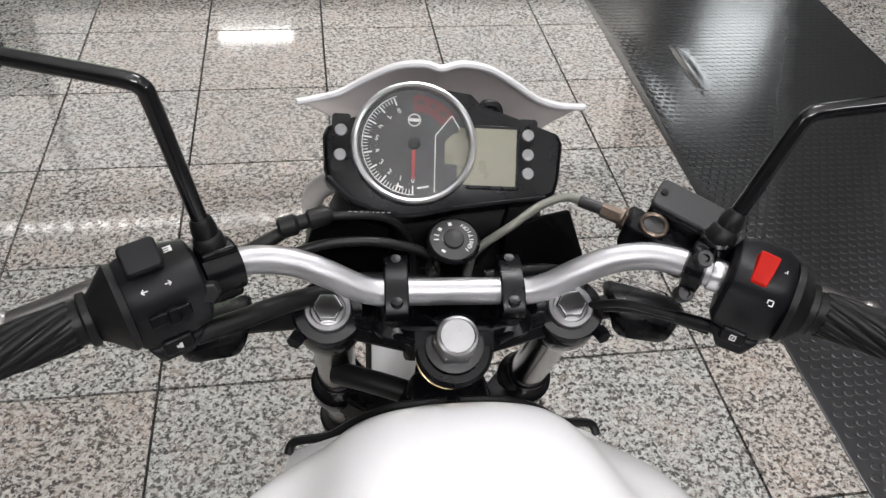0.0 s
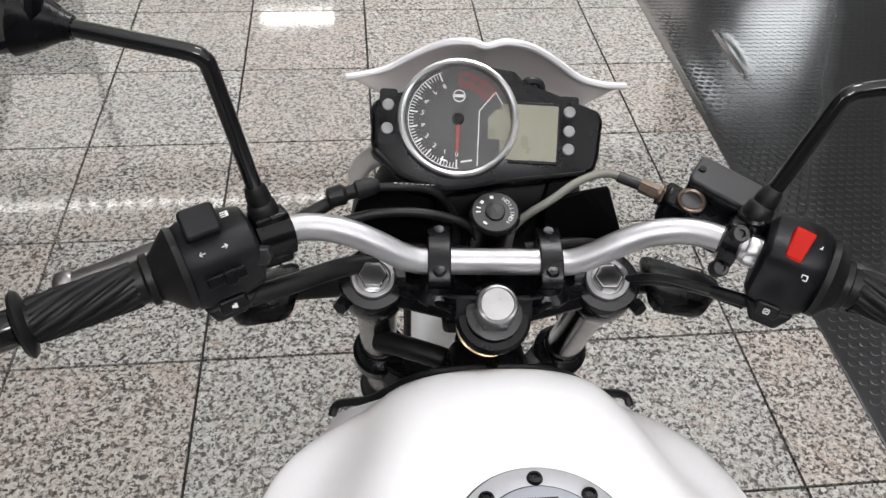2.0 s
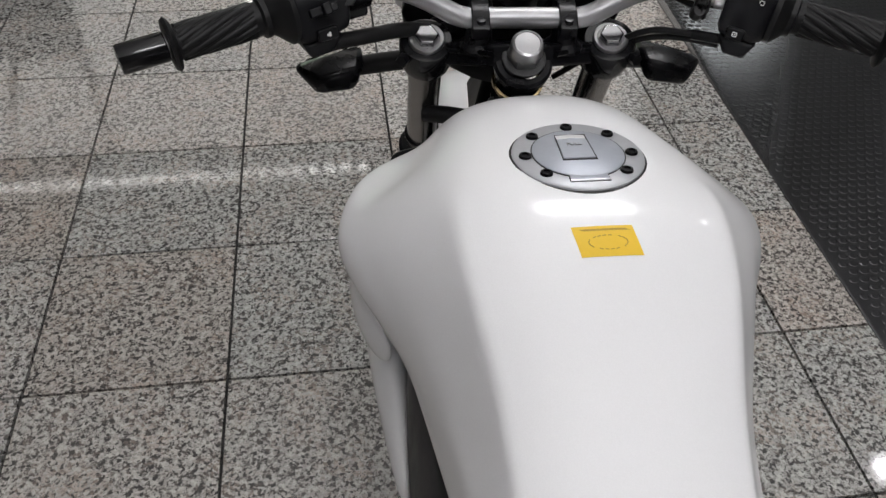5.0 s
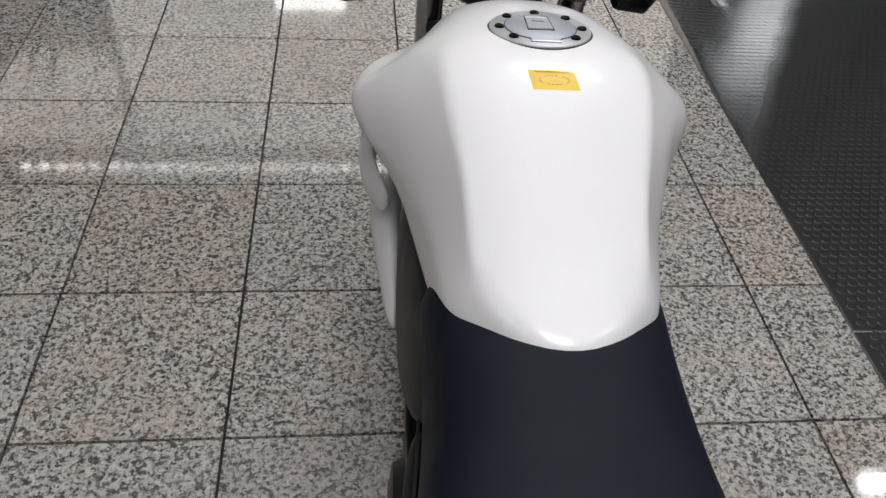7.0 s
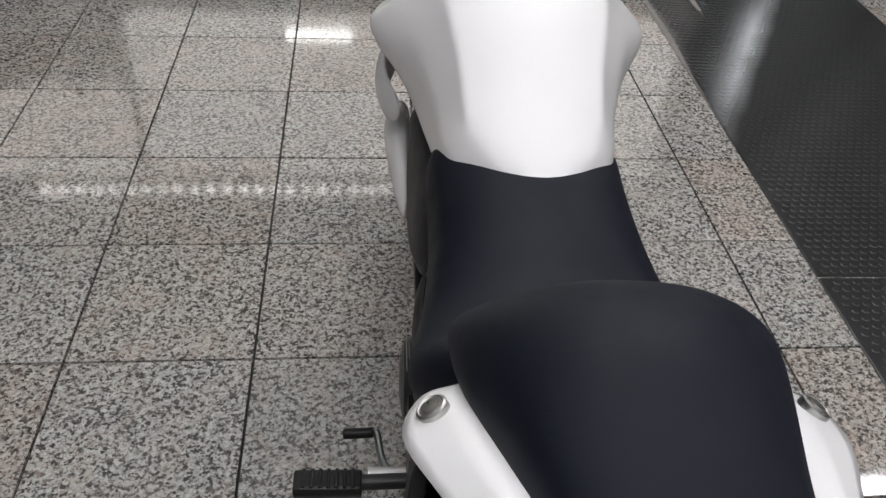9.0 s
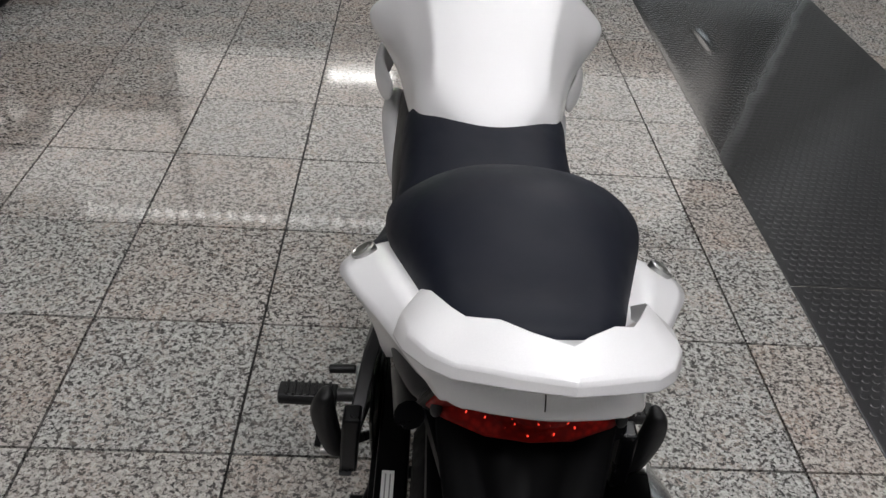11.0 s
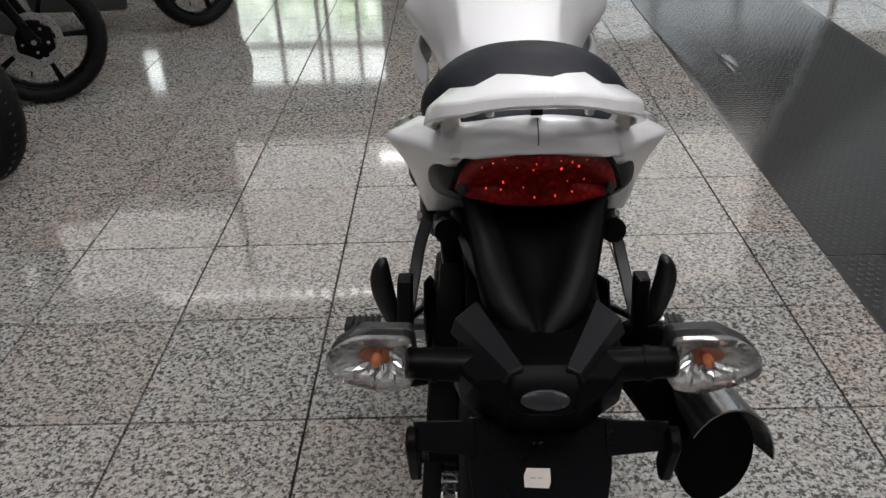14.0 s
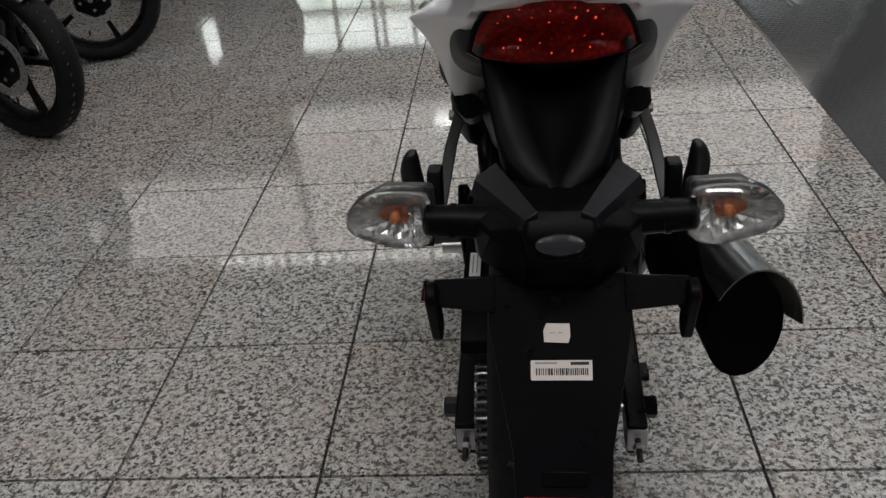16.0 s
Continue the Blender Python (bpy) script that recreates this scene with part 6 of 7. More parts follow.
part("horn_button", prism(rounded(0.022, 0.012, 0.003), 0.006, face(LW, 0.002, -0.021, 82, 0.004)), "satin2", swl, bevel=0.0015, m=ST)
marks(face(LW, 0.002, -0.021, 82, 0.0102), ((-0.0012, 0, 0.002, 0.0022, 0), (0.001, 0, 0.0022, 0.0042, 0)), swl)

# right switch block and throttle
RW = on_bar(1, 0.228)
swr = part("right_switchgear", loft([[(x, y, z) for x, y in rounded(w, h, 0.018, 5)] for w, h, z in ((0.048, 0.052, -0.024), (0.056, 0.062, -0.020), (0.060, 0.066, -0.010), (0.060, 0.066, 0.014), (0.054, 0.060, 0.022), (0.048, 0.052, 0.025))]), "swplastic", bike, "black right switchgear with a red stop switch", smooth=40, bevel=0.002, m=ST @ RW)
part("switch_skirt", hull([RW @ Vector((x, y, z)) for x in (-0.026, 0.022) for y, z in ((-0.03, -0.020), (-0.03, 0.020), (-0.048, 0.012), (-0.048, -0.010))]), "swplastic", swr, bevel=0.004, m=ST)
part("stop_switch", hull([face(RW, -0.002, 0.003, 30, -0.001) @ Vector((p[0] * 0.88, p[1] * 0.8, p[2])) for p in ((-0.009, -0.018, 0), (0.0065, -0.019, 0), (0.0105, 0.013, 0), (-0.0085, 0.015, 0), (-0.008, -0.017, 0.006), (0.0055, -0.018, 0.006), (0.0095, 0.011, 0.012), (-0.0075, 0.013, 0.012))]), "red", swr, "red engine stop switch", bevel=0.0015, m=ST)
marks(face(RW, 0.010, -0.012, 44, 0.0015), ((0, 0.002, 0.004, 0.0008, 0), (0.002, 0, 0.0008, 0.004, 0), (-0.002, 0.0006, 0.0008, 0.0028, 0), (0.0004, -0.002, 0.003, 0.0008, 0)), swr)
marks(face(RW, 0.013, 0.006, 30, 0.0015), ((0, 0, 0.004, 0.0008, 40), (0.0012, 0.001, 0.0008, 0.003, 0)), swr)
part("starter_button", prism(rounded(0.019, 0.012, 0.003), 0.005, face(RW, -0.004, -0.022, 82, 0.005)), "satin2", swr, bevel=0.0015, m=ST)
marks(face(RW, -0.004, -0.022, 82, 0.0102), ((0, 0.002, 0.004, 0.0008, 0), (0, -0.002, 0.004, 0.0008, 0), (0.002, 0, 0.0008, 0.004, 0), (-0.002, 0, 0.0008, 0.004, 0), (0, 0, 0.0026, 0.0007, 45)), swr)
part("throttle_flange", lathe(((0.026, 0.022), (0.0315, 0.024), (0.032, 0.029), (0.026, 0.035), (0.021, 0.039), (0.0165, 0.046)), RW, 32), "rubber", swr, m=ST)
part("bar_sleeve", lathe(((0.0128, -0.034), (0.0135, -0.033), (0.0135, -0.022), (0.0128, -0.021)), RW, 24), "alu", swr, "bright bar collar", m=ST)

# perches, levers and mirrors
MIR = {-1: ((-0.2112, 0.723, 1.1207), (-0.298, 0.735, 1.1347), (-0.355, 0.741, 1.1440)), 1: ((0.2542, 0.717, 1.0933), (0.340, 0.724, 1.0985), (0.405, 0.729, 1.104))}
for s in (-1, 1):
    a = 0.180 if s < 0 else 0.188
    wd = 0.016 if s < 0 else 0.0085
    pm = on_bar(s, a)
    perch = part("lever_perch", lathe(((0.0125, -wd), (0.0195, 0.002 - wd), (0.0195, wd - 0.002), (0.0125, wd)), pm, 28), "satin2", bike, "black %s lever perch" % ("clutch" if s < 0 else "brake"), m=ST)
    part("perch_lug", hull([pm @ Vector((x, y, z)) for x, y in ((-s * 0.008, -0.028), (s * 0.010, -0.028), (s * 0.012, 0.02), (-s * 0.008, 0.024)) for z in (0.002 - wd, wd - 0.002)]), "satin2", perch, bevel=0.003, m=ST)
    if s < 0:
        part("perch_bolt", hexnut(along(bar_at(s * a) + Vector((s * 0.002, -0.026, 0.004)), bar_at(s * a) + Vector((s * 0.002, -0.12, 0.05))), 0.0078, 0.010), "castiron", perch, "dark zinc-plated perch bolt", smooth=0, bevel=0.0008, m=ST)
    foot = bar_at(s * a) + (Vector((-0.004, 0.004, 0.016)) if s < 0 else Vector((0.016, 0.010, 0.018)))
    elbow, head, far = (ST.inverted() @ Vector(p) for p in MIR[s])
    mir = part("mirror", tube([foot, foot.lerp(elbow, 0.45), foot.lerp(elbow, 0.90), (foot.lerp(elbow, 0.90) + elbow * 3 + elbow.lerp(head, 0.15)) / 5, elbow.lerp(head, 0.15), elbow.lerp(head, 0.6), head], 0.0063, 14, 5), "gloss", bike, "black mirror on a cranked stem", m=ST)
    part("stem_boot", lathe(((0.0118, 0), (0.0122, 0.003), (0.0112, 0.012), (0.0092, 0.014), (0.0098, 0.018), (0.0085, 0.026), (0.0068, 0.029)), along(foot, elbow), 20), "rubber", mir, m=ST)
    part("mirror_socket", rod(foot + Vector((0, 0, -0.022)), foot + Vector((0, 0, 0.006)), 0.0135, seg=20, soft=0.002), "satin2", mir, m=ST)
    way = (far - head).normalized()
    part("mirror_neck", lathe(((0.0085, 0), (0.0105, 0.006), (0.018, 0.018), (0.026, 0.034)), along(head, far), 20), "satin2", mir, m=ST)
    shell_c = head + way * 0.085 + Vector((0, 0.002, 0.012))
    t = Matrix.Translation(shell_c) @ pose(0, 0, 0, 68, 0, s * 6)
    part("mirror_shell", loft([[(x, y, z) for x, y in rounded(w, h, min(w, h) * 0.42, 6)] for w, h, z in ((0.138, 0.078, 0.010), (0.144, 0.084, 0.004), (0.138, 0.078, -0.014), (0.10, 0.056, -0.028), (0.04, 0.02, -0.034))]), "satin2", mir, "black mirror housing", smooth=60, m=ST @ t)
    part("mirror_glass", prism(rounded(0.128, 0.069, 0.028, 6), 0.001, t @ Matrix.Translation((0, 0, 0.0095))), "chrome", mir, "mirror glass", m=ST)
    # lever
    piv = bar_at(s * (a + 0.012)) + Vector((0, 0.034, -0.012))
    e1 = bar_at(s * 0.255) + Vector((0, 0.062, -0.022))
    e2 = bar_at(s * 0.31) + Vector((0, 0.070, -0.030))
    e3 = bar_at(s * 0.352) + Vector((0, 0.083 if s < 0 else 0.08, -0.040))
    lev = part("hand_lever", tube([piv, piv.lerp(e1, 0.5) + Vector((0, 0.006, 0)), e1, e2, e3], 0.006, 12, 5, radii=(0.011, 0.0105, 0.0095, 0.0085, 0.0075)), "leveralu", bike, "polished aluminium %s lever with a ball end" % ("clutch" if s < 0 else "brake"), m=ST)
    ball = bmesh.new()
    bmesh.ops.create_uvsphere(ball, u_segments=18, v_segments=12, radius=0.0115, matrix=Matrix.Translation(e3))
    part("lever_ball", ball, "leveralu", lev, m=ST)
    part("lever_pivot", rod(piv + Vector((0, 0, -0.014)), piv + Vector((0, 0, 0.014)), 0.007, seg=14), "satin2", lev, m=ST)
    part("perch_arm", hull([bar_at(s * (a - 0.006)) + Vector((0, 0.0, 0.012)), bar_at(s * (a + 0.012)) + Vector((0, 0.0, 0.012)), bar_at(s * (a - 0.006)) + Vector((0, 0.0, -0.016)), bar_at(s * (a + 0.012)) + Vector((0, 0.0, -0.016)),
                            piv + Vector((-s * 0.012, 0.008, -0.011)), piv + Vector((s * 0.008, 0.008, -0.011)), piv + Vector((-s * 0.012, 0.006, 0.010)), piv + Vector((s * 0.008, 0.006, 0.010))]), "satin2", perch, bevel=0.003, m=ST)

# clutch cable adjuster and leads, left side
clu = part("clutch_cable", tube([(-0.150, 0.735, 0.966), (-0.12, 0.748, 0.975), (-0.085, 0.752, 0.978), (-0.05, 0.758, 0.968), (-0.03, 0.76, 0.93), (-0.03, 0.74, 0.86)], 0.0036, 10), "rubber", bike, "black clutch cable with printed code", m=ST)
part("cable_adjuster", rod((-0.165, 0.722, 0.963), (-0.135, 0.742, 0.970), 0.0068, 0.0055, 14), "rubber", clu, m=ST)
part("adjuster_boot", lathe(((0.005, 0), (0.0085, 0.002), (0.009, 0.014), (0.006, 0.017), (0.0062, 0.024), (0.0082, 0.026), (0.0078, 0.040), (0.0045, 0.045)), along((-0.140, 0.740, 0.974), (-0.098, 0.752, 0.980)), 14), "rubber", clu, m=ST)
for k in range(8):
    p = Vector((-0.083 + k * 0.0045, 0.7525 + 0.0008 * k, 0.9818 - 0.0009 * k))
    part("print_bar", box(p, (0.0026, 0.0018, 0.0003), pose(0, 0, 0, -30)), "print", clu, smooth=0, m=ST)
part("switch_lead", tube([(-0.19, 0.720, 0.962), (-0.15, 0.724, 0.955), (-0.10, 0.738, 0.960), (-0.05, 0.742, 0.956), (-0.01, 0.745, 0.93), (0.0, 0.74, 0.86)], 0.0042, 10), "rubber", bike, "black wiring sleeve from the left switchgear", m=ST)
part("switch_lead", tube([(-0.20, 0.668, 0.930), (-0.165, 0.690, 0.925), (-0.13, 0.715, 0.918), (-0.09, 0.735, 0.908), (-0.06, 0.745, 0.90), (-0.03, 0.75, 0.86)], 0.0085, 10), "rubber", bike, "black wiring sleeve below the bar", m=ST)
part("headlamp_lead", tube([(0.03, 0.735, 0.925), (0.07, 0.742, 0.925), (0.10, 0.75, 0.915), (0.12, 0.77, 0.88)], 0.005, 10), "rubber", bike, "black wiring sleeve", m=ST)
part("headlamp_lead", tube([(-0.02, 0.735, 0.92), (-0.06, 0.736, 0.923), (-0.09, 0.742, 0.915), (-0.11, 0.765, 0.88)], 0.005, 10), "rubber", bike, "black wiring sleeve", m=ST)
part("throttle_cable", tube([(0.205, 0.664, 0.935), (0.17, 0.682, 0.932), (0.14, 0.70, 0.925), (0.11, 0.72, 0.90), (0.06, 0.74, 0.86)], 0.0036, 10), "rubber", bike, "black throttle cable", m=ST)
part("throttle_cable", tube([(0.205, 0.668, 0.925), (0.17, 0.690, 0.922), (0.14, 0.71, 0.91), (0.10, 0.735, 0.88), (0.05, 0.745, 0.84)], 0.0036, 10), "rubber", bike, "black throttle cable", m=ST)
part("neck_loom", tube([(0.0, 0.695, 0.800), (-0.035, 0.712, 0.800), (-0.07, 0.728, 0.798), (-0.10, 0.745, 0.79)], 0.011, 12), "rubber", bike, "black wiring loom in front of the tank", m=ST)
part("throttle_adjuster", rod((0.205, 0.664, 0.934), (0.178, 0.678, 0.932), 0.0055, seg=12), "satin2", bike, "black cable adjuster", m=ST)

# brake master cylinder, right side
RES = Matrix.Translation((0.1755, 0.7375, 0.970)) @ pose(0, 0, 0, 14, 10, -33)
master = part("brake_reservoir", prism(rounded(0.062, 0.030, 0.005), 0.024, RES @ Matrix.Translation((0.011, 0.012, 0.0))), "satin2", bike, "black brake fluid reservoir", bevel=0.003, m=ST)
part("reservoir_lid", prism(rounded(0.064, 0.030, 0.005), 0.006, RES @ Matrix.Translation((0.011, 0.013, 0.0245))), "greyplastic", master, "dark grey reservoir lid", bevel=0.002, m=ST)
part("master_body", hull([RES @ Vector(p) for p in ((-0.030, -0.026, -0.012), (-0.034, -0.002, -0.012), (0.03, -0.026, -0.014), (0.04, -0.002, -0.012), (-0.030, -0.024, 0.018), (-0.034, -0.002, 0.018), (0.03, -0.025, 0.016), (0.04, -0.002, 0.012))]), "satin2", master, bevel=0.004, m=ST)
win = RES @ Matrix.Translation((-0.0095, -0.0130, 0.0185))
part("sight_glass_ring", lathe(((0.0085, 0), (0.0118, 0.0005), (0.0118, 0.003), (0.0102, 0.004), (0.0085, 0.003), (0.0085, 0)), win, 28, close=False), "bronze", master, "bronzed sight glass ring", m=ST)
part("sight_glass", lathe(((0.0086, 0), (0.0086, 0.0018), (0.0004, 0.0022)), win, 24), "castiron", master, m=ST)
for dx, dy in ((-0.015, 0.013), (0.037, 0.013)):
    part("lid_screw", lathe(((0.0032, 0), (0.003, 0.0012), (0.0004, 0.0014)), RES @ Matrix.Translation((dx, dy, 0.0308)), 12), "satin2", master, m=ST)
for x, y, z in ((0.1790, 0.6795, 0.9565), (0.1865, 0.6830, 0.9900)):
    part("master_clamp_bolt", lathe(((0.0072, -0.006), (0.0072, 0.004), (0.0060, 0.006), (0.0035, 0.006), (0.003, 0.003), (0.0004, 0.003)), along((x, y, z), (x, y - 0.05, z + 0.06)), 16), "castiron", master, m=ST)
hose = part("brake_hose", tube([(0.112, 0.763, 0.982), (0.0968, 0.7696, 0.982), (0.074, 0.762, 0.979), (0.049, 0.747, 0.970), (0.0247, 0.744, 0.950), (0.014, 0.748, 0.925)], 0.0036, 12), "braid", bike, "braided grey brake hose", m=ST)
part("banjo_sleeve", rod((0.127, 0.754, 0.981), (0.108, 0.765, 0.982), 0.0050, seg=14), "castiron", hose, m=ST)
part("banjo_fitting", rod((0.142, 0.745, 0.979), (0.125, 0.755, 0.981), 0.0066, seg=6), "bronze", hose, m=ST)
part("banjo_bolt", hexnut(along((0.148, 0.7415, 0.978), (0.128, 0.753, 0.981)), 0.0098, 0.008), "bronze", hose, smooth=0, m=ST)
part("banjo_washer", lathe(((0.0098, 0), (0.0098, 0.0025)), along((0.141, 0.7455, 0.979), (0.121, 0.757, 0.982)), 20), "bronze", hose, m=ST)

# ignition lock
IG = Matrix.Translation((0.002, 0.747, 0.9525)) @ pose(0, 0, 0, 18)
lock = part("ignition_lock", lathe(((0.021, -0.05), (0.021, -0.004), (0.0225, -0.002), (0.0225, 0.0025), (0.0205, 0.0045), (0.0155, 0.0045)), IG, 36), "satin2", bike, "round black ignition lock with white marks", m=ST)
part("lock_disc", lathe(((0.0205, 0.0035), (0.0195, 0.0055), (0.0085, 0.0055)), IG, 36, close=False), "dial", lock, m=ST)
part("key_barrel", lathe(((0.0086, 0.003), (0.0086, 0.0072), (0.0075, 0.008), (0.0004, 0.008)), IG, 24), "castiron", lock, "steel key barrel", m=ST)
part("key_slot", box((0, 0, 0), (0.0012, 0.008, 0.0006), IG @ pose(0, 0, 0.0081, 0, 0, 20)), "ink", lock, smooth=0, m=ST)
for k, letter in enumerate("IGNITION"):
    a = -46 + k * 14.5
    part("lock_letter", words(letter, 0.0052, IG @ Matrix.Translation((0.0150 * math.cos(radians(a)), 0.0150 * math.sin(radians(a)), 0.0057)) @ pose(0, 0, 0, 0, 0, a + 90), 0.0001), "print", lock, smooth=0, m=ST)
for a, w, h in ((100, 0.003, 0.003), (140, 0.003, 0.003), (165, 0.0012, 0.004), (182, 0.0012, 0.004), (232, 0.0036, 0.002)):
    a = radians(a)
    part("print_bar", box((0, 0, 0), (w, h, 0.0003), IG @ Matrix.Translation((0.0145 * math.cos(a), 0.0145 * math.sin(a), 0.0057)) @ pose(0, 0, 0, 0, 0, math.degrees(a) - 90)), "print", lock, smooth=0, m=ST)

# ---------- instrument panel ----------
CL = Matrix.Translation((-0.004, 0.80, 0.9965)) @ pose(0, 0, 0, 41.5) @ pose(0, 0, 0, 0, 0, -2.3)
outline = [(-0.100, 0.026), (-0.103, 0.018), (-0.101, -0.010), (-0.097, -0.019), (-0.078, -0.037), (-0.058, -0.046), (-0.032, -0.051), (-0.008, -0.047), (0.02, -0.040), (0.086, -0.030), (0.095, -0.024), (0.0985, -0.012), (0.1015, 0.020), (0.098, 0.028), (0.058, 0.042), (0.030, 0.052), (0.022, 0.060), (-0.0245, 0.066), (-0.065, 0.048), (-0.076, 0.036), (-0.092, 0.032)]
dash = part("instrument_panel", loft([[(x * g, y * g, z) for x, y in outline] for g, z in ((0.86, -0.048), (0.97, -0.030), (1.0, -0.012), (1.0, -0.002), (0.975, 0.0035), (0.93, 0.0045))]), "satin2", bike, "black instrument panel with a round rev counter and a display", smooth=35, bevel=0.0015, m=ST @ CL)
DM = CL @ Matrix.Translation((-0.0265, 0.0125, 0.006))
part("bezel", lathe(((0.0465, 0.004), (0.0475, 0.0085), (0.0495, 0.0095), (0.0515, 0.0085), (0.0525, 0.004), (0.0525, -0.006), (0.0465, -0.006), (0.0465, 0.004)), DM, 64, close=False), "alu", dash, "silver bezel ring", m=ST)
dialface = part("dial_face", lathe(((0.0470, -0.004), (0.0470, 0.0012), (0.0004, 0.0012)), DM, 56), "dial", dash, "black rev counter face with white numerals", m=ST)
part("dial_glass", lathe(((0.0468, 0.0048), (0.0468, 0.0056), (0.03, 0.0066), (0.0004, 0.0072)), DM, 48), "dialglass", dash, m=ST).visible_shadow = False
for k in range(41):
    a = radians(-90 - k * 19.4 / 5)
    long = k % 5 == 0
    r0, r1 = (0.0355, 0.0425) if long else (0.0385, 0.0425)
    wd = 0.0013 if long else 0.0006
    part("dial_mark", box((0, 0, 0), (r1 - r0, wd, 0.0002), DM @ Matrix.Translation(((r0 + r1) / 2 * math.cos(a), (r0 + r1) / 2 * math.sin(a), 0.0015)) @ pose(0, 0, 0, 0, 0, math.degrees(a))), "print", dialface, smooth=0, m=ST)
arc_bm = bmesh.new()
vs = []
for k in range(49):
    a = radians(-88 - k * 3.35)
    vs.append([arc_bm.verts.new((r * math.cos(a), r * math.sin(a), 0.0015)) for r in (0.0428, 0.0435)])
for a, b in zip(vs, vs[1:]):
    arc_bm.faces.new((a[0], a[1], b[1], b[0]))
part("dial_arc", arc_bm, "print", dialface, m=ST @ DM)
for k in range(9):
    a = radians(-90 - k * 19.4)
    part("dial_numeral", words(str(k), 0.0062, DM @ Matrix.Translation((0.0312 * math.cos(a), 0.0312 * math.sin(a), 0.0014)) @ pose(0, 0, 0, 0, 0, math.degrees(a) + (90 if k < 1 else 100) if k < 3 else math.degrees(a) + 120 if k < 5 else math.degrees(a) + 165 - (k - 5) * 22), 0.0001), "print", dialface, smooth=0, m=ST)
red_bm = bmesh.new()
vs = []
for k in range(19):
    a = radians(92 - k * 3.2)
    vs.append([red_bm.verts.new((r * math.cos(a), r * math.sin(a), 0.0014)) for r in (0.028, 0.0425)])
for a, b in zip(vs, vs[1:]):
    red_bm.faces.new((a[0], a[1], b[1], b[0]))
part("red_zone", red_bm, "dialred", dialface, "red zone of the rev counter", m=ST @ DM)
for k, (r, w) in enumerate(((0.036, 0.0055), (0.036, 0.004), (0.036, 0.0055))):
    a = radians(82 - k * 17)
    part("print_bar", box((0, 0, 0), (w, 0.004, 0.0002), DM @ Matrix.Translation((r * math.cos(a), r * math.sin(a), 0.0016)) @ pose(0, 0, 0, 0, 0, math.degrees(a) - 90)), "dial", dialface, smooth=0, m=ST)
part("emblem_ring", lathe(((0.0046, 0.0013), (0.0046, 0.0017), (0.0055, 0.0017), (0.0055, 0.0013), (0.0046, 0.0013)), DM @ Matrix.Translation((0, 0.0205, 0)), 24, close=False), "print", dialface, m=ST)
part("emblem_bar", box((0, 0, 0), (0.0085, 0.0026, 0.0002), DM @ Matrix.Translation((0, 0.0205, 0.0016))), "print", dialface, smooth=0, m=ST)
part("needle", prism([(-0.0011, -0.030), (0.0011, -0.030), (0.0016, 0.0), (-0.0016, 0.0)], 0.0008, DM @ Matrix.Translation((0, 0, 0.0022))), "needle", dialface, "red needle resting at zero", smooth=0, m=ST)
part("needle_hub", lathe(((0.0052, 0.0012), (0.0052, 0.0032), (0.0044, 0.004), (0.0004, 0.004)), DM, 24), "satin2", dialface, m=ST)
part("display_window", prism([(0.026, -0.016), (0.0395, -0.016), (0.0425, -0.008), (0.0445, 0.004), (0.0415, 0.0115), (0.033, 0.0105), (0.026, 0.003)], 0.0003, DM @ Matrix.Translation((0, 0, 0.0013))), "lcd", dialface, m=ST)
for pts in (((0.018, -0.0405), (0.018, 0.008)), ((0.018, 0.008), (0.0315, 0.0255)), ((0.0315, 0.0255), (0.038, 0.015))):
    (ax_, ay_), (bx_, by_) = pts
    ln = math.hypot(bx_ - ax_, by_ - ay_)
    part("dial_line", box((0, 0, 0), (ln, 0.0009, 0.0002), DM @ Matrix.Translation(((ax_ + bx_) / 2, (ay_ + by_) / 2, 0.0016)) @ pose(0, 0, 0, 0, 0, math.degrees(math.atan2(by_ - ay_, bx_ - ax_)))), "print", dialface, smooth=0, m=ST)
for y, w in ((-0.0365, 0.010), (-0.0365, 0.006)):
    part("print_bar", box((0, 0, 0), (w, 0.0015, 0.0002), DM @ Matrix.Translation((0.0085 if w > 0.008 else -0.011, y, 0.0016)) @ pose(0, 0, 0, 0, 0, 12 if w > 0.008 else -15)), "print", dialface, smooth=0, m=ST)
part("display_frame", prism([(0.018, -0.0235), (0.0625, -0.0235), (0.0635, 0.0315), (0.018, 0.0315)], 0.0035, CL @ Matrix.Translation((0, 0, 0.003))), "satin2", dash, bevel=0.001, m=ST)
part("display", prism([(0.010, -0.0205), (0.0595, -0.0205), (0.0605, 0.0285), (0.010, 0.0285)], 0.001, CL @ Matrix.Translation((0, 0, 0.0062))), "lcd", dash, "blank olive-grey display", m=ST)
for x, y in ((-0.0875, 0.0225), (-0.0875, 0.0015), (0.0705, 0.0245), (0.0705, 0.0075), (0.0705, -0.0085)):
    at = CL @ Matrix.Translation((x, y, 0.0035))
    part("panel_button", lathe(((0.0052, 0), (0.0052, 0.002), (0.0046, 0.0028), (0.0004, 0.003)), at, 24), "button", dash, "pale grey panel button", m=ST)
    part("print_bar", box((0, 0, 0), (0.0045, 0.0012, 0.0002), at @ Matrix.Translation((0, 0, 0.0031))), "printgrey", dash, smooth=0, m=ST)
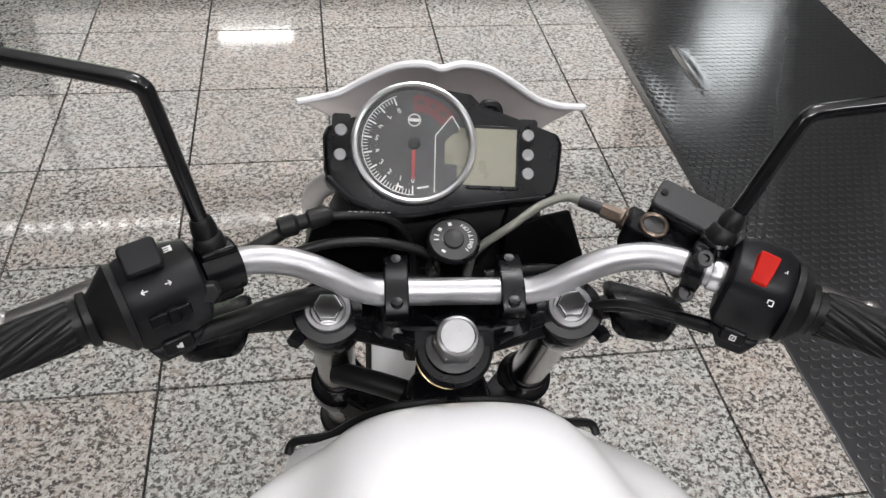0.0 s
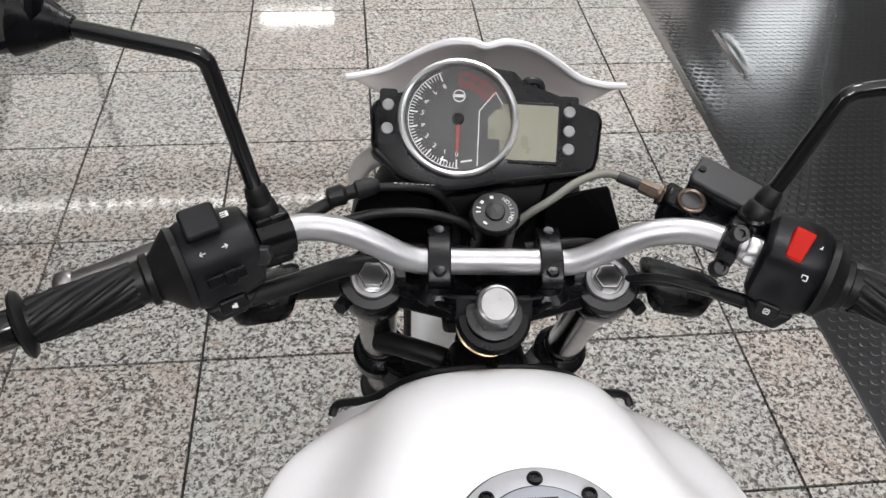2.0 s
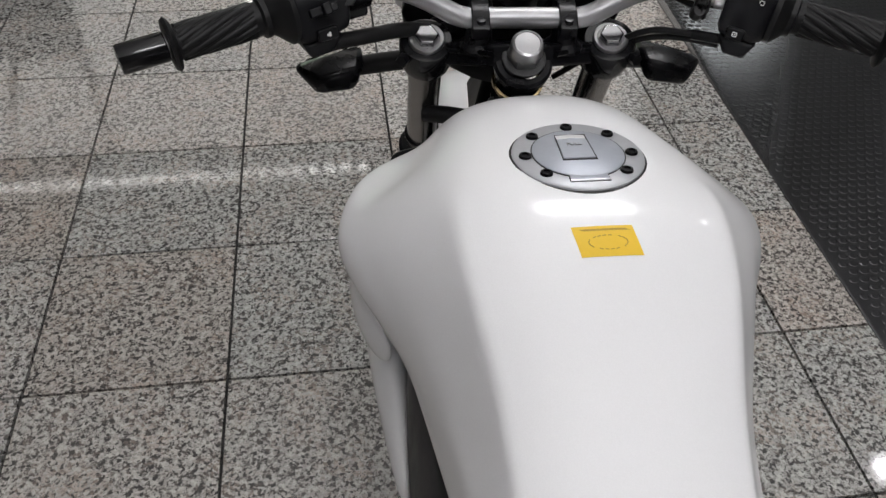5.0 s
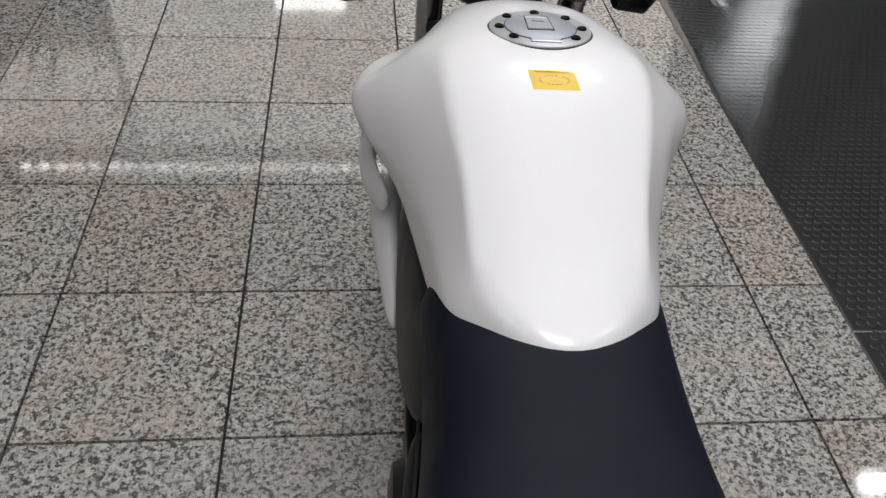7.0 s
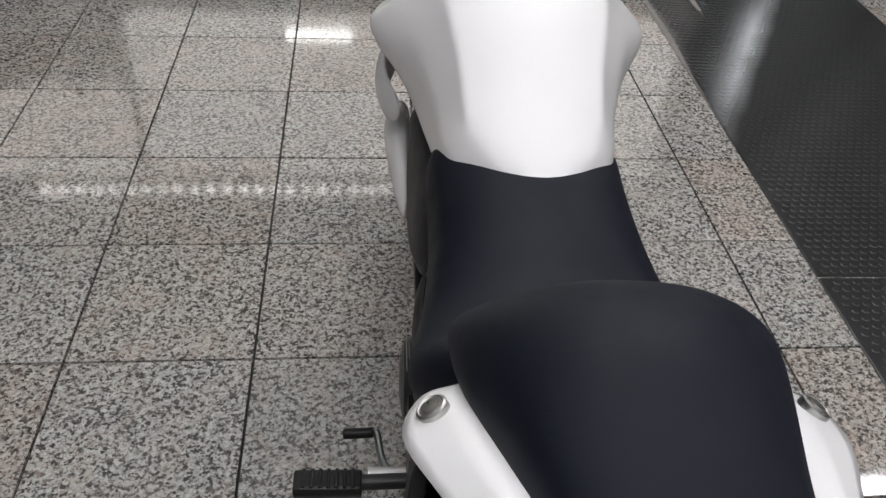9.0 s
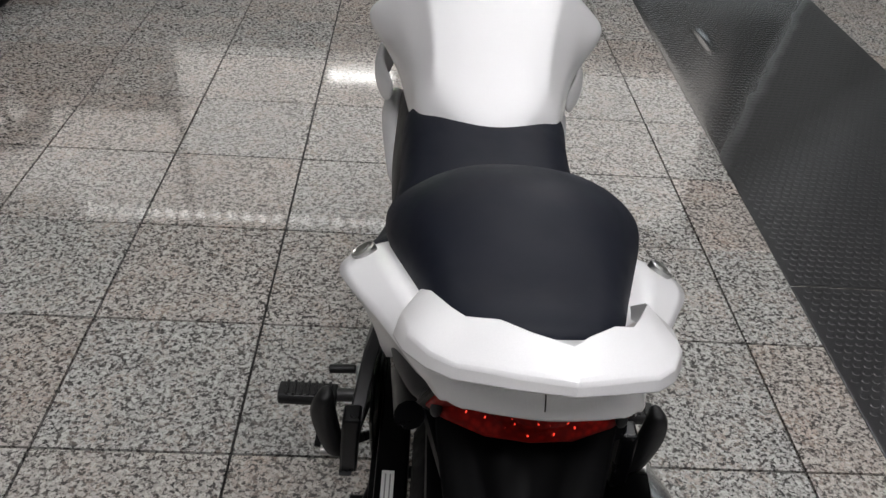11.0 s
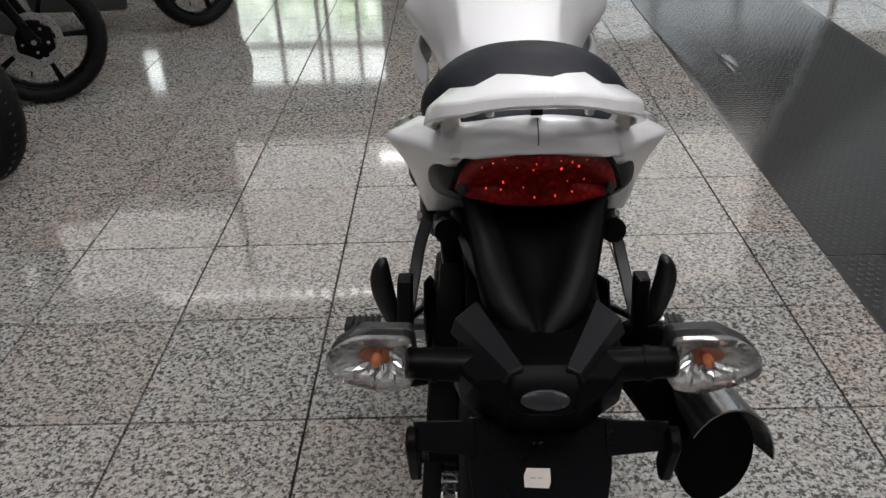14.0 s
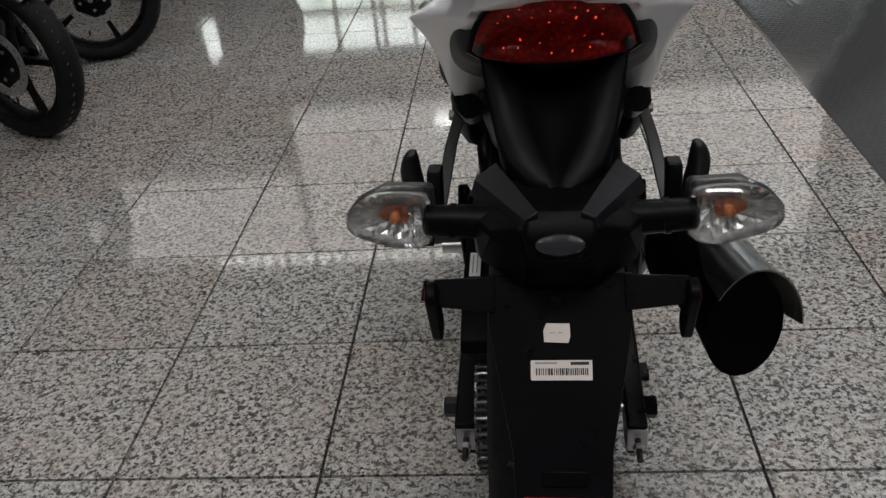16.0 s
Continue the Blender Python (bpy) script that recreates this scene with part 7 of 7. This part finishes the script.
for x in (-0.0875, 0.0705):
    part("button_panel", prism(rounded(0.0155 if x < 0 else 0.0165, 0.050 if x < 0 else 0.062, 0.003), 0.0015, CL @ Matrix.Translation((x, 0.008 if x > 0 else 0.012, 0.003))), "satin2", dash, bevel=0.0006, m=ST)
part("panel_lip", tube([CL @ Vector((x, y, 0.002)) for x, y in ((-0.097, -0.017), (-0.078, -0.034), (-0.056, -0.043), (-0.032, -0.047), (-0.008, -0.043), (0.02, -0.037), (0.086, -0.027))], 0.0028, 8), "swplastic", dash, m=ST)
part("panel_mount", hull(both([(0.06, 0.80, 0.955), (0.06, 0.845, 0.985), (0.05, 0.78, 0.93), (0.05, 0.86, 0.90), (0.03, 0.77, 0.90)])), "plastic", dash, bevel=0.005, m=ST)
part("wire_loop", tube([CL @ Vector(p) for p in ((0.03, 0.046, -0.004), (0.034, 0.052, 0.0), (0.044, 0.051, -0.001), (0.047, 0.043, -0.005))], 0.0038, 8), "swplastic", dash, m=ST)

# fly screen
edge = [(-0.1225, 0.869, 1.0145), (-0.108, 0.872, 1.0155), (-0.085, 0.874, 1.0205), (-0.06, 0.873, 1.0355), (-0.035, 0.868, 1.0495), (-0.012, 0.862, 1.0545), (0.002, 0.859, 1.0515), (0.02, 0.862, 1.0540), (0.045, 0.868, 1.0455), (0.07, 0.873, 1.028), (0.095, 0.878, 1.008), (0.12, 0.882, 0.998), (0.144, 0.886, 0.994)]
edge = [ST.inverted() @ Vector(p) for p in edge]
rows_ = []
for f, drop in ((0, 0.0), (0.12, 0.004), (0.5, 0.022), (1.0, 0.055), (1.25, 0.080)):
    row = []
    for p in edge:
        k = 1 - 0.42 * f
        row.append(Vector((p.x * k + 0.003 * f, p.y + 0.028 * f - 0.02 * f * (abs(p.x) / 0.12) ** 2, p.z - drop * (1.0 - 0.25 * (abs(p.x) / 0.12)))))
    rows_.append(row)
screen_bm = bmesh.new()
grid = [[screen_bm.verts.new(p) for p in row] for row in rows_]
for a, b in zip(grid, grid[1:]):
    for k in range(len(edge) - 1):
        screen_bm.faces.new((a[k], a[k + 1], b[k + 1], b[k]))
fly = part("fly_screen", screen_bm, "white_in", bike, "small white fly screen over the instruments", smooth=180, m=ST)
sol = fly.modifiers.new("thick", "SOLIDIFY")
sol.thickness, sol.offset = 0.0042, 0
sb = fly.modifiers.new("subsurf", "SUBSURF")
sb.levels = sb.render_levels = 2
part("screen_edge", tube(edge, 0.0034, 8, 4), "white", fly, "glossy white rolled edge", m=ST)

# headlamp, front indicators, front wheel
head = part("headlamp", loft([[(r * math.cos(a), y, 0.862 + r * 0.86 * math.sin(a)) for a in np.linspace(0, 2 * math.pi, 28, endpoint=False)] for r, y in ((0.04, 0.80), (0.085, 0.815), (0.104, 0.85), (0.110, 0.885), (0.104, 0.905), (0.09, 0.915))]), "swplastic", bike, "black headlamp bowl below the fly screen", smooth=50, m=ST)
part("headlamp_glass", lathe(((0.098, 0), (0.085, 0.012), (0.05, 0.02), (0.0004, 0.023)), Matrix.Translation((0, 0.908, 0.862)) @ pose(0, 0, 0, -90) @ Matrix.Diagonal((1, 0.86, 1, 1)), 36), "clear", head, m=ST)
part("headlamp_reflector", lathe(((0.096, -0.002), (0.05, -0.03), (0.012, -0.04)), Matrix.Translation((0, 0.908, 0.862)) @ pose(0, 0, 0, -90) @ Matrix.Diagonal((1, 0.86, 1, 1)), 36), "chrome", head, m=ST)
part("headlamp_trim", tube([(-0.096, 0.800, 0.978), (-0.112, 0.83, 0.945), (-0.122, 0.865, 0.905), (-0.124, 0.895, 0.862)], 0.010, 10), "alu", head, "silver headlamp side trim", m=ST)
for s in (-1, 1):
    part("headlamp_ear", hull([(s * x, y, z) for x, y, z in ((0.085, 0.78, 0.955), (0.112, 0.80, 0.945), (0.125, 0.83, 0.90), (0.122, 0.80, 0.86), (0.098, 0.765, 0.85), (0.05, 0.762, 0.90), (0.05, 0.775, 0.945), (0.055, 0.83, 0.90), (0.128, 0.782, 0.905))]), "plastic", head, "black headlamp bracket", smooth=20, bevel=0.003, m=ST)
    c = Vector((-0.217, 0.758, 0.848) if s < 0 else (0.198, 0.772, 0.848))
    fi = part("front_indicator", hull([c + Vector((s * x, y, z)) for x, y, z in ((-0.044, 0.028, 0.014), (-0.044, -0.028, 0.014), (0.006, -0.044, 0.008), (0.036, -0.014, 0.004), (0.040, 0.012, -0.004), (-0.032, 0.026, -0.022), (0.014, 0.026, -0.022), (-0.036, -0.030, -0.014), (0.010, -0.040, -0.014), (-0.004, -0.016, 0.022), (-0.046, 0.0, 0.018))]), "satin2", bike, "black front indicator pod", smooth=60, bevel=0.010, m=ST)
    part("indicator_stalk", rod((s * 0.115, 0.752, 0.862), c - Vector((s * 0.03, 0, 0)), 0.0115, seg=14), "rubber", fi, m=ST)
    part("indicator_lens", hull([c + Vector((s * x, y, z)) for x, y, z in ((-0.028, 0.020, 0.014), (0.030, 0.013, 0.0), (0.012, 0.024, -0.018), (-0.028, 0.024, -0.018), (-0.018, 0.036, 0.004), (0.012, 0.032, -0.006))]), "clear", fi, bevel=0.003, m=ST)
FA = (0.0, 1.0, 0.302)
wheel(FA, 0.302, 0.105, 5, bike, -1, "front_wheel")
mg = []
for a in np.linspace(radians(20), radians(150), 14):
    c, s_ = math.cos(a), math.sin(a)
    ring = []
    for x, r in ((-0.066, 0.300), (-0.064, 0.318), (-0.045, 0.334), (0, 0.340), (0.045, 0.334), (0.064, 0.318), (0.066, 0.300), (0.060, 0.300), (0.042, 0.328), (0, 0.334), (-0.042, 0.328), (-0.060, 0.300)):
        ring.append((x, FA[1] - r * c, FA[2] + r * s_))
    mg.append(ring)
part("front_mudguard", loft(mg), "white", bike, "white front mudguard", smooth=60, m=ST)
part("front_axle", rod((-0.13, 1.0, 0.302), (0.13, 1.0, 0.302), 0.010, seg=14), "steel", bike, "steel front axle", m=ST)
part("headlamp_stay", hull([(-0.032, 0.845, 0.705), (0.06, 0.845, 0.705), (-0.028, 0.965, 0.70), (0.06, 0.965, 0.70), (-0.03, 0.85, 0.68), (0.06, 0.85, 0.68), (0.0, 0.93, 0.77), (0.04, 0.93, 0.77)]), "swplastic", bike, "black stay below the headlamp", bevel=0.006, m=ST)

# ---------- motorcycles parked along the west side ----------


def parked(at, heading, steer, disc_side):
    """The front of a dark motorcycle: wheel, fork, mudguard and the dark body behind."""
    b = thing("parked_motorcycle", pose(at[0], at[1], 0, 0, 0, heading), "black motorcycle with cast wheels parked on the tiles", "motorcycle", "parked motorcycles")
    sm = Matrix.Translation((0, 0, 0)) @ pose(0, 0, 0, 0, 0, steer)
    w = wheel((0, 0, 0.297), 0.297, 0.105, 5, b, disc_side, "front_wheel", 24)
    w.matrix_local = sm
    part("valve", rod((0.0, -0.06, 0.12), (0.0, -0.055, 0.145), 0.004, seg=8), "rubber", b, m=sm)
    for s in (-1, 1):
        leg = part("fork_leg", rod((s * 0.085, 0, 0.297), (s * 0.085, -0.20, 0.72), 0.024, seg=20, soft=0.004), "satin", b, m=sm)
        part("fork_tube", rod((s * 0.085, -0.19, 0.70), (s * 0.085, -0.30, 0.94), 0.0175, seg=20), "forksteel", leg, m=sm)
        part("axle_lug", lathe(((0.02, 0), (0.026, 0.004), (0.026, 0.022), (0.018, 0.028)), along((s * 0.07, 0, 0.297), (s * 0.2, 0, 0.297)), 20), "satin", leg, m=sm)
        part("axle_nut", hexnut(along((s * 0.098, 0, 0.297), (s * 0.2, 0, 0.297)), 0.012, 0.012), "steel", leg, smooth=0, m=sm)
    part("caliper", hull([(disc_side * x, y, z) for x in (0.055, 0.105) for y, z in ((-0.07, 0.33), (-0.03, 0.40), (-0.10, 0.44), (-0.145, 0.36))]), "castiron", b, "brake caliper", bevel=0.006, m=sm)
    rings_ = []
    for a in np.linspace(radians(48), radians(165), 12):
        c, s_ = math.cos(a), math.sin(a)
        rings_.append([(x, -r * -c, 0.297 + r * s_) for x, r in ((-0.06, 0.302), (-0.056, 0.322), (0, 0.338), (0.056, 0.322), (0.06, 0.302), (0.052, 0.302), (0, 0.330), (-0.052, 0.302))])
    part("mudguard", loft(rings_), "capgrey", b, "silver-grey front mudguard", smooth=60, m=sm)
    part("engine", hull(both([(0.15, -0.40, 0.16), (0.16, -0.42, 0.45), (0.13, -0.40, 0.62), (0.15, -0.86, 0.60), (0.16, -0.88, 0.20), (0.11, -0.36, 0.34), (0.11, -0.92, 0.34)])), "castiron", b, bevel=0.015)
    part("fuel_tank", loft([mirrored(h, y) for y, h in ((-0.32, ((0, 0.86), (0.06, 0.84), (0.08, 0.78), (0, 0.74))), (-0.45, ((0, 0.95), (0.10, 0.92), (0.14, 0.82), (0, 0.74))), (-0.65, ((0, 0.93), (0.11, 0.90), (0.14, 0.80), (0, 0.72))), (-0.80, ((0, 0.82), (0.07, 0.80), (0.09, 0.76), (0, 0.70))))]), "gloss", b, smooth=180, subsurf=2)
    part("seat", loft([mirrored(h, y) for y, h in ((-0.78, ((0, 0.79), (0.08, 0.78), (0.11, 0.73), (0, 0.70))), (-1.05, ((0, 0.78), (0.10, 0.77), (0.13, 0.72), (0, 0.70))), (-1.35, ((0, 0.84), (0.08, 0.83), (0.10, 0.79), (0, 0.77))))]), "seat", b, smooth=180, subsurf=2)
    part("frame", tube([(0, -0.28, 0.82), (0, -0.42, 0.62), (0, -0.6, 0.55), (0, -0.95, 0.5), (0, -1.30, 0.31)], 0.05, 12), "satin", b)
    r = wheel((0, -1.32, 0.305), 0.305, 0.125, 5, b, 0, "rear_wheel")
    part("side_stand", rod((-0.10, -0.75, 0.28), (-0.26, -0.66, 0.008), 0.011, seg=12), "satin", b)
    return b


parked((-1.400, 0.925), -88, -22, 1)
parked((-1.495, 1.815), -84, 14, 1)
parked((-1.14, 3.12), -70, 28, 1)

# ---------- floor tiles ----------
TILE, GAP = 0.4, 0.0060


def tile_mesh(name, cells, material):
    verts, faces = [], []
    h, c = TILE / 2 - GAP / 2, 0.0003
    for x, y in cells:
        n = len(verts)
        for z, d in ((-0.012, 0), (-c, 0), (0, c)):
            verts += [(x + sx * (h - d), y + sy * (h - d), z) for sx, sy in ((-1, -1), (1, -1), (1, 1), (-1, 1))]
        for lv in (0, 4):
            faces += [(n + lv + k, n + lv + (k + 1) % 4, n + lv + 4 + (k + 1) % 4, n + lv + 4 + k) for k in range(4)]
        faces.append((n + 8, n + 9, n + 10, n + 11))
    me = bpy.data.meshes.new(name)
    me.from_pydata(verts, [], faces)
    me.materials.append(M[material])
    return me


one = tile_mesh("tile", [(0, 0)], "granite")
NEAR = [(i, j) for i in range(-6, 6) for j in range(-4, 20)]
for i, j in NEAR:
    t_ob = new("tile", one)
    t_ob.location = ((i + 0.5) * TILE, (j + 0.5) * TILE, 0)
    t_ob.parent = floor
rest = [((i + 0.5) * TILE, (j + 0.5) * TILE) for i in range(-17, 17) for j in range(-16, 23) if (i, j) not in set(NEAR)]
tagged(new("tile_rest", tile_mesh("tile_rest", rest, "granite_rest")), kind="stuff").parent = floor
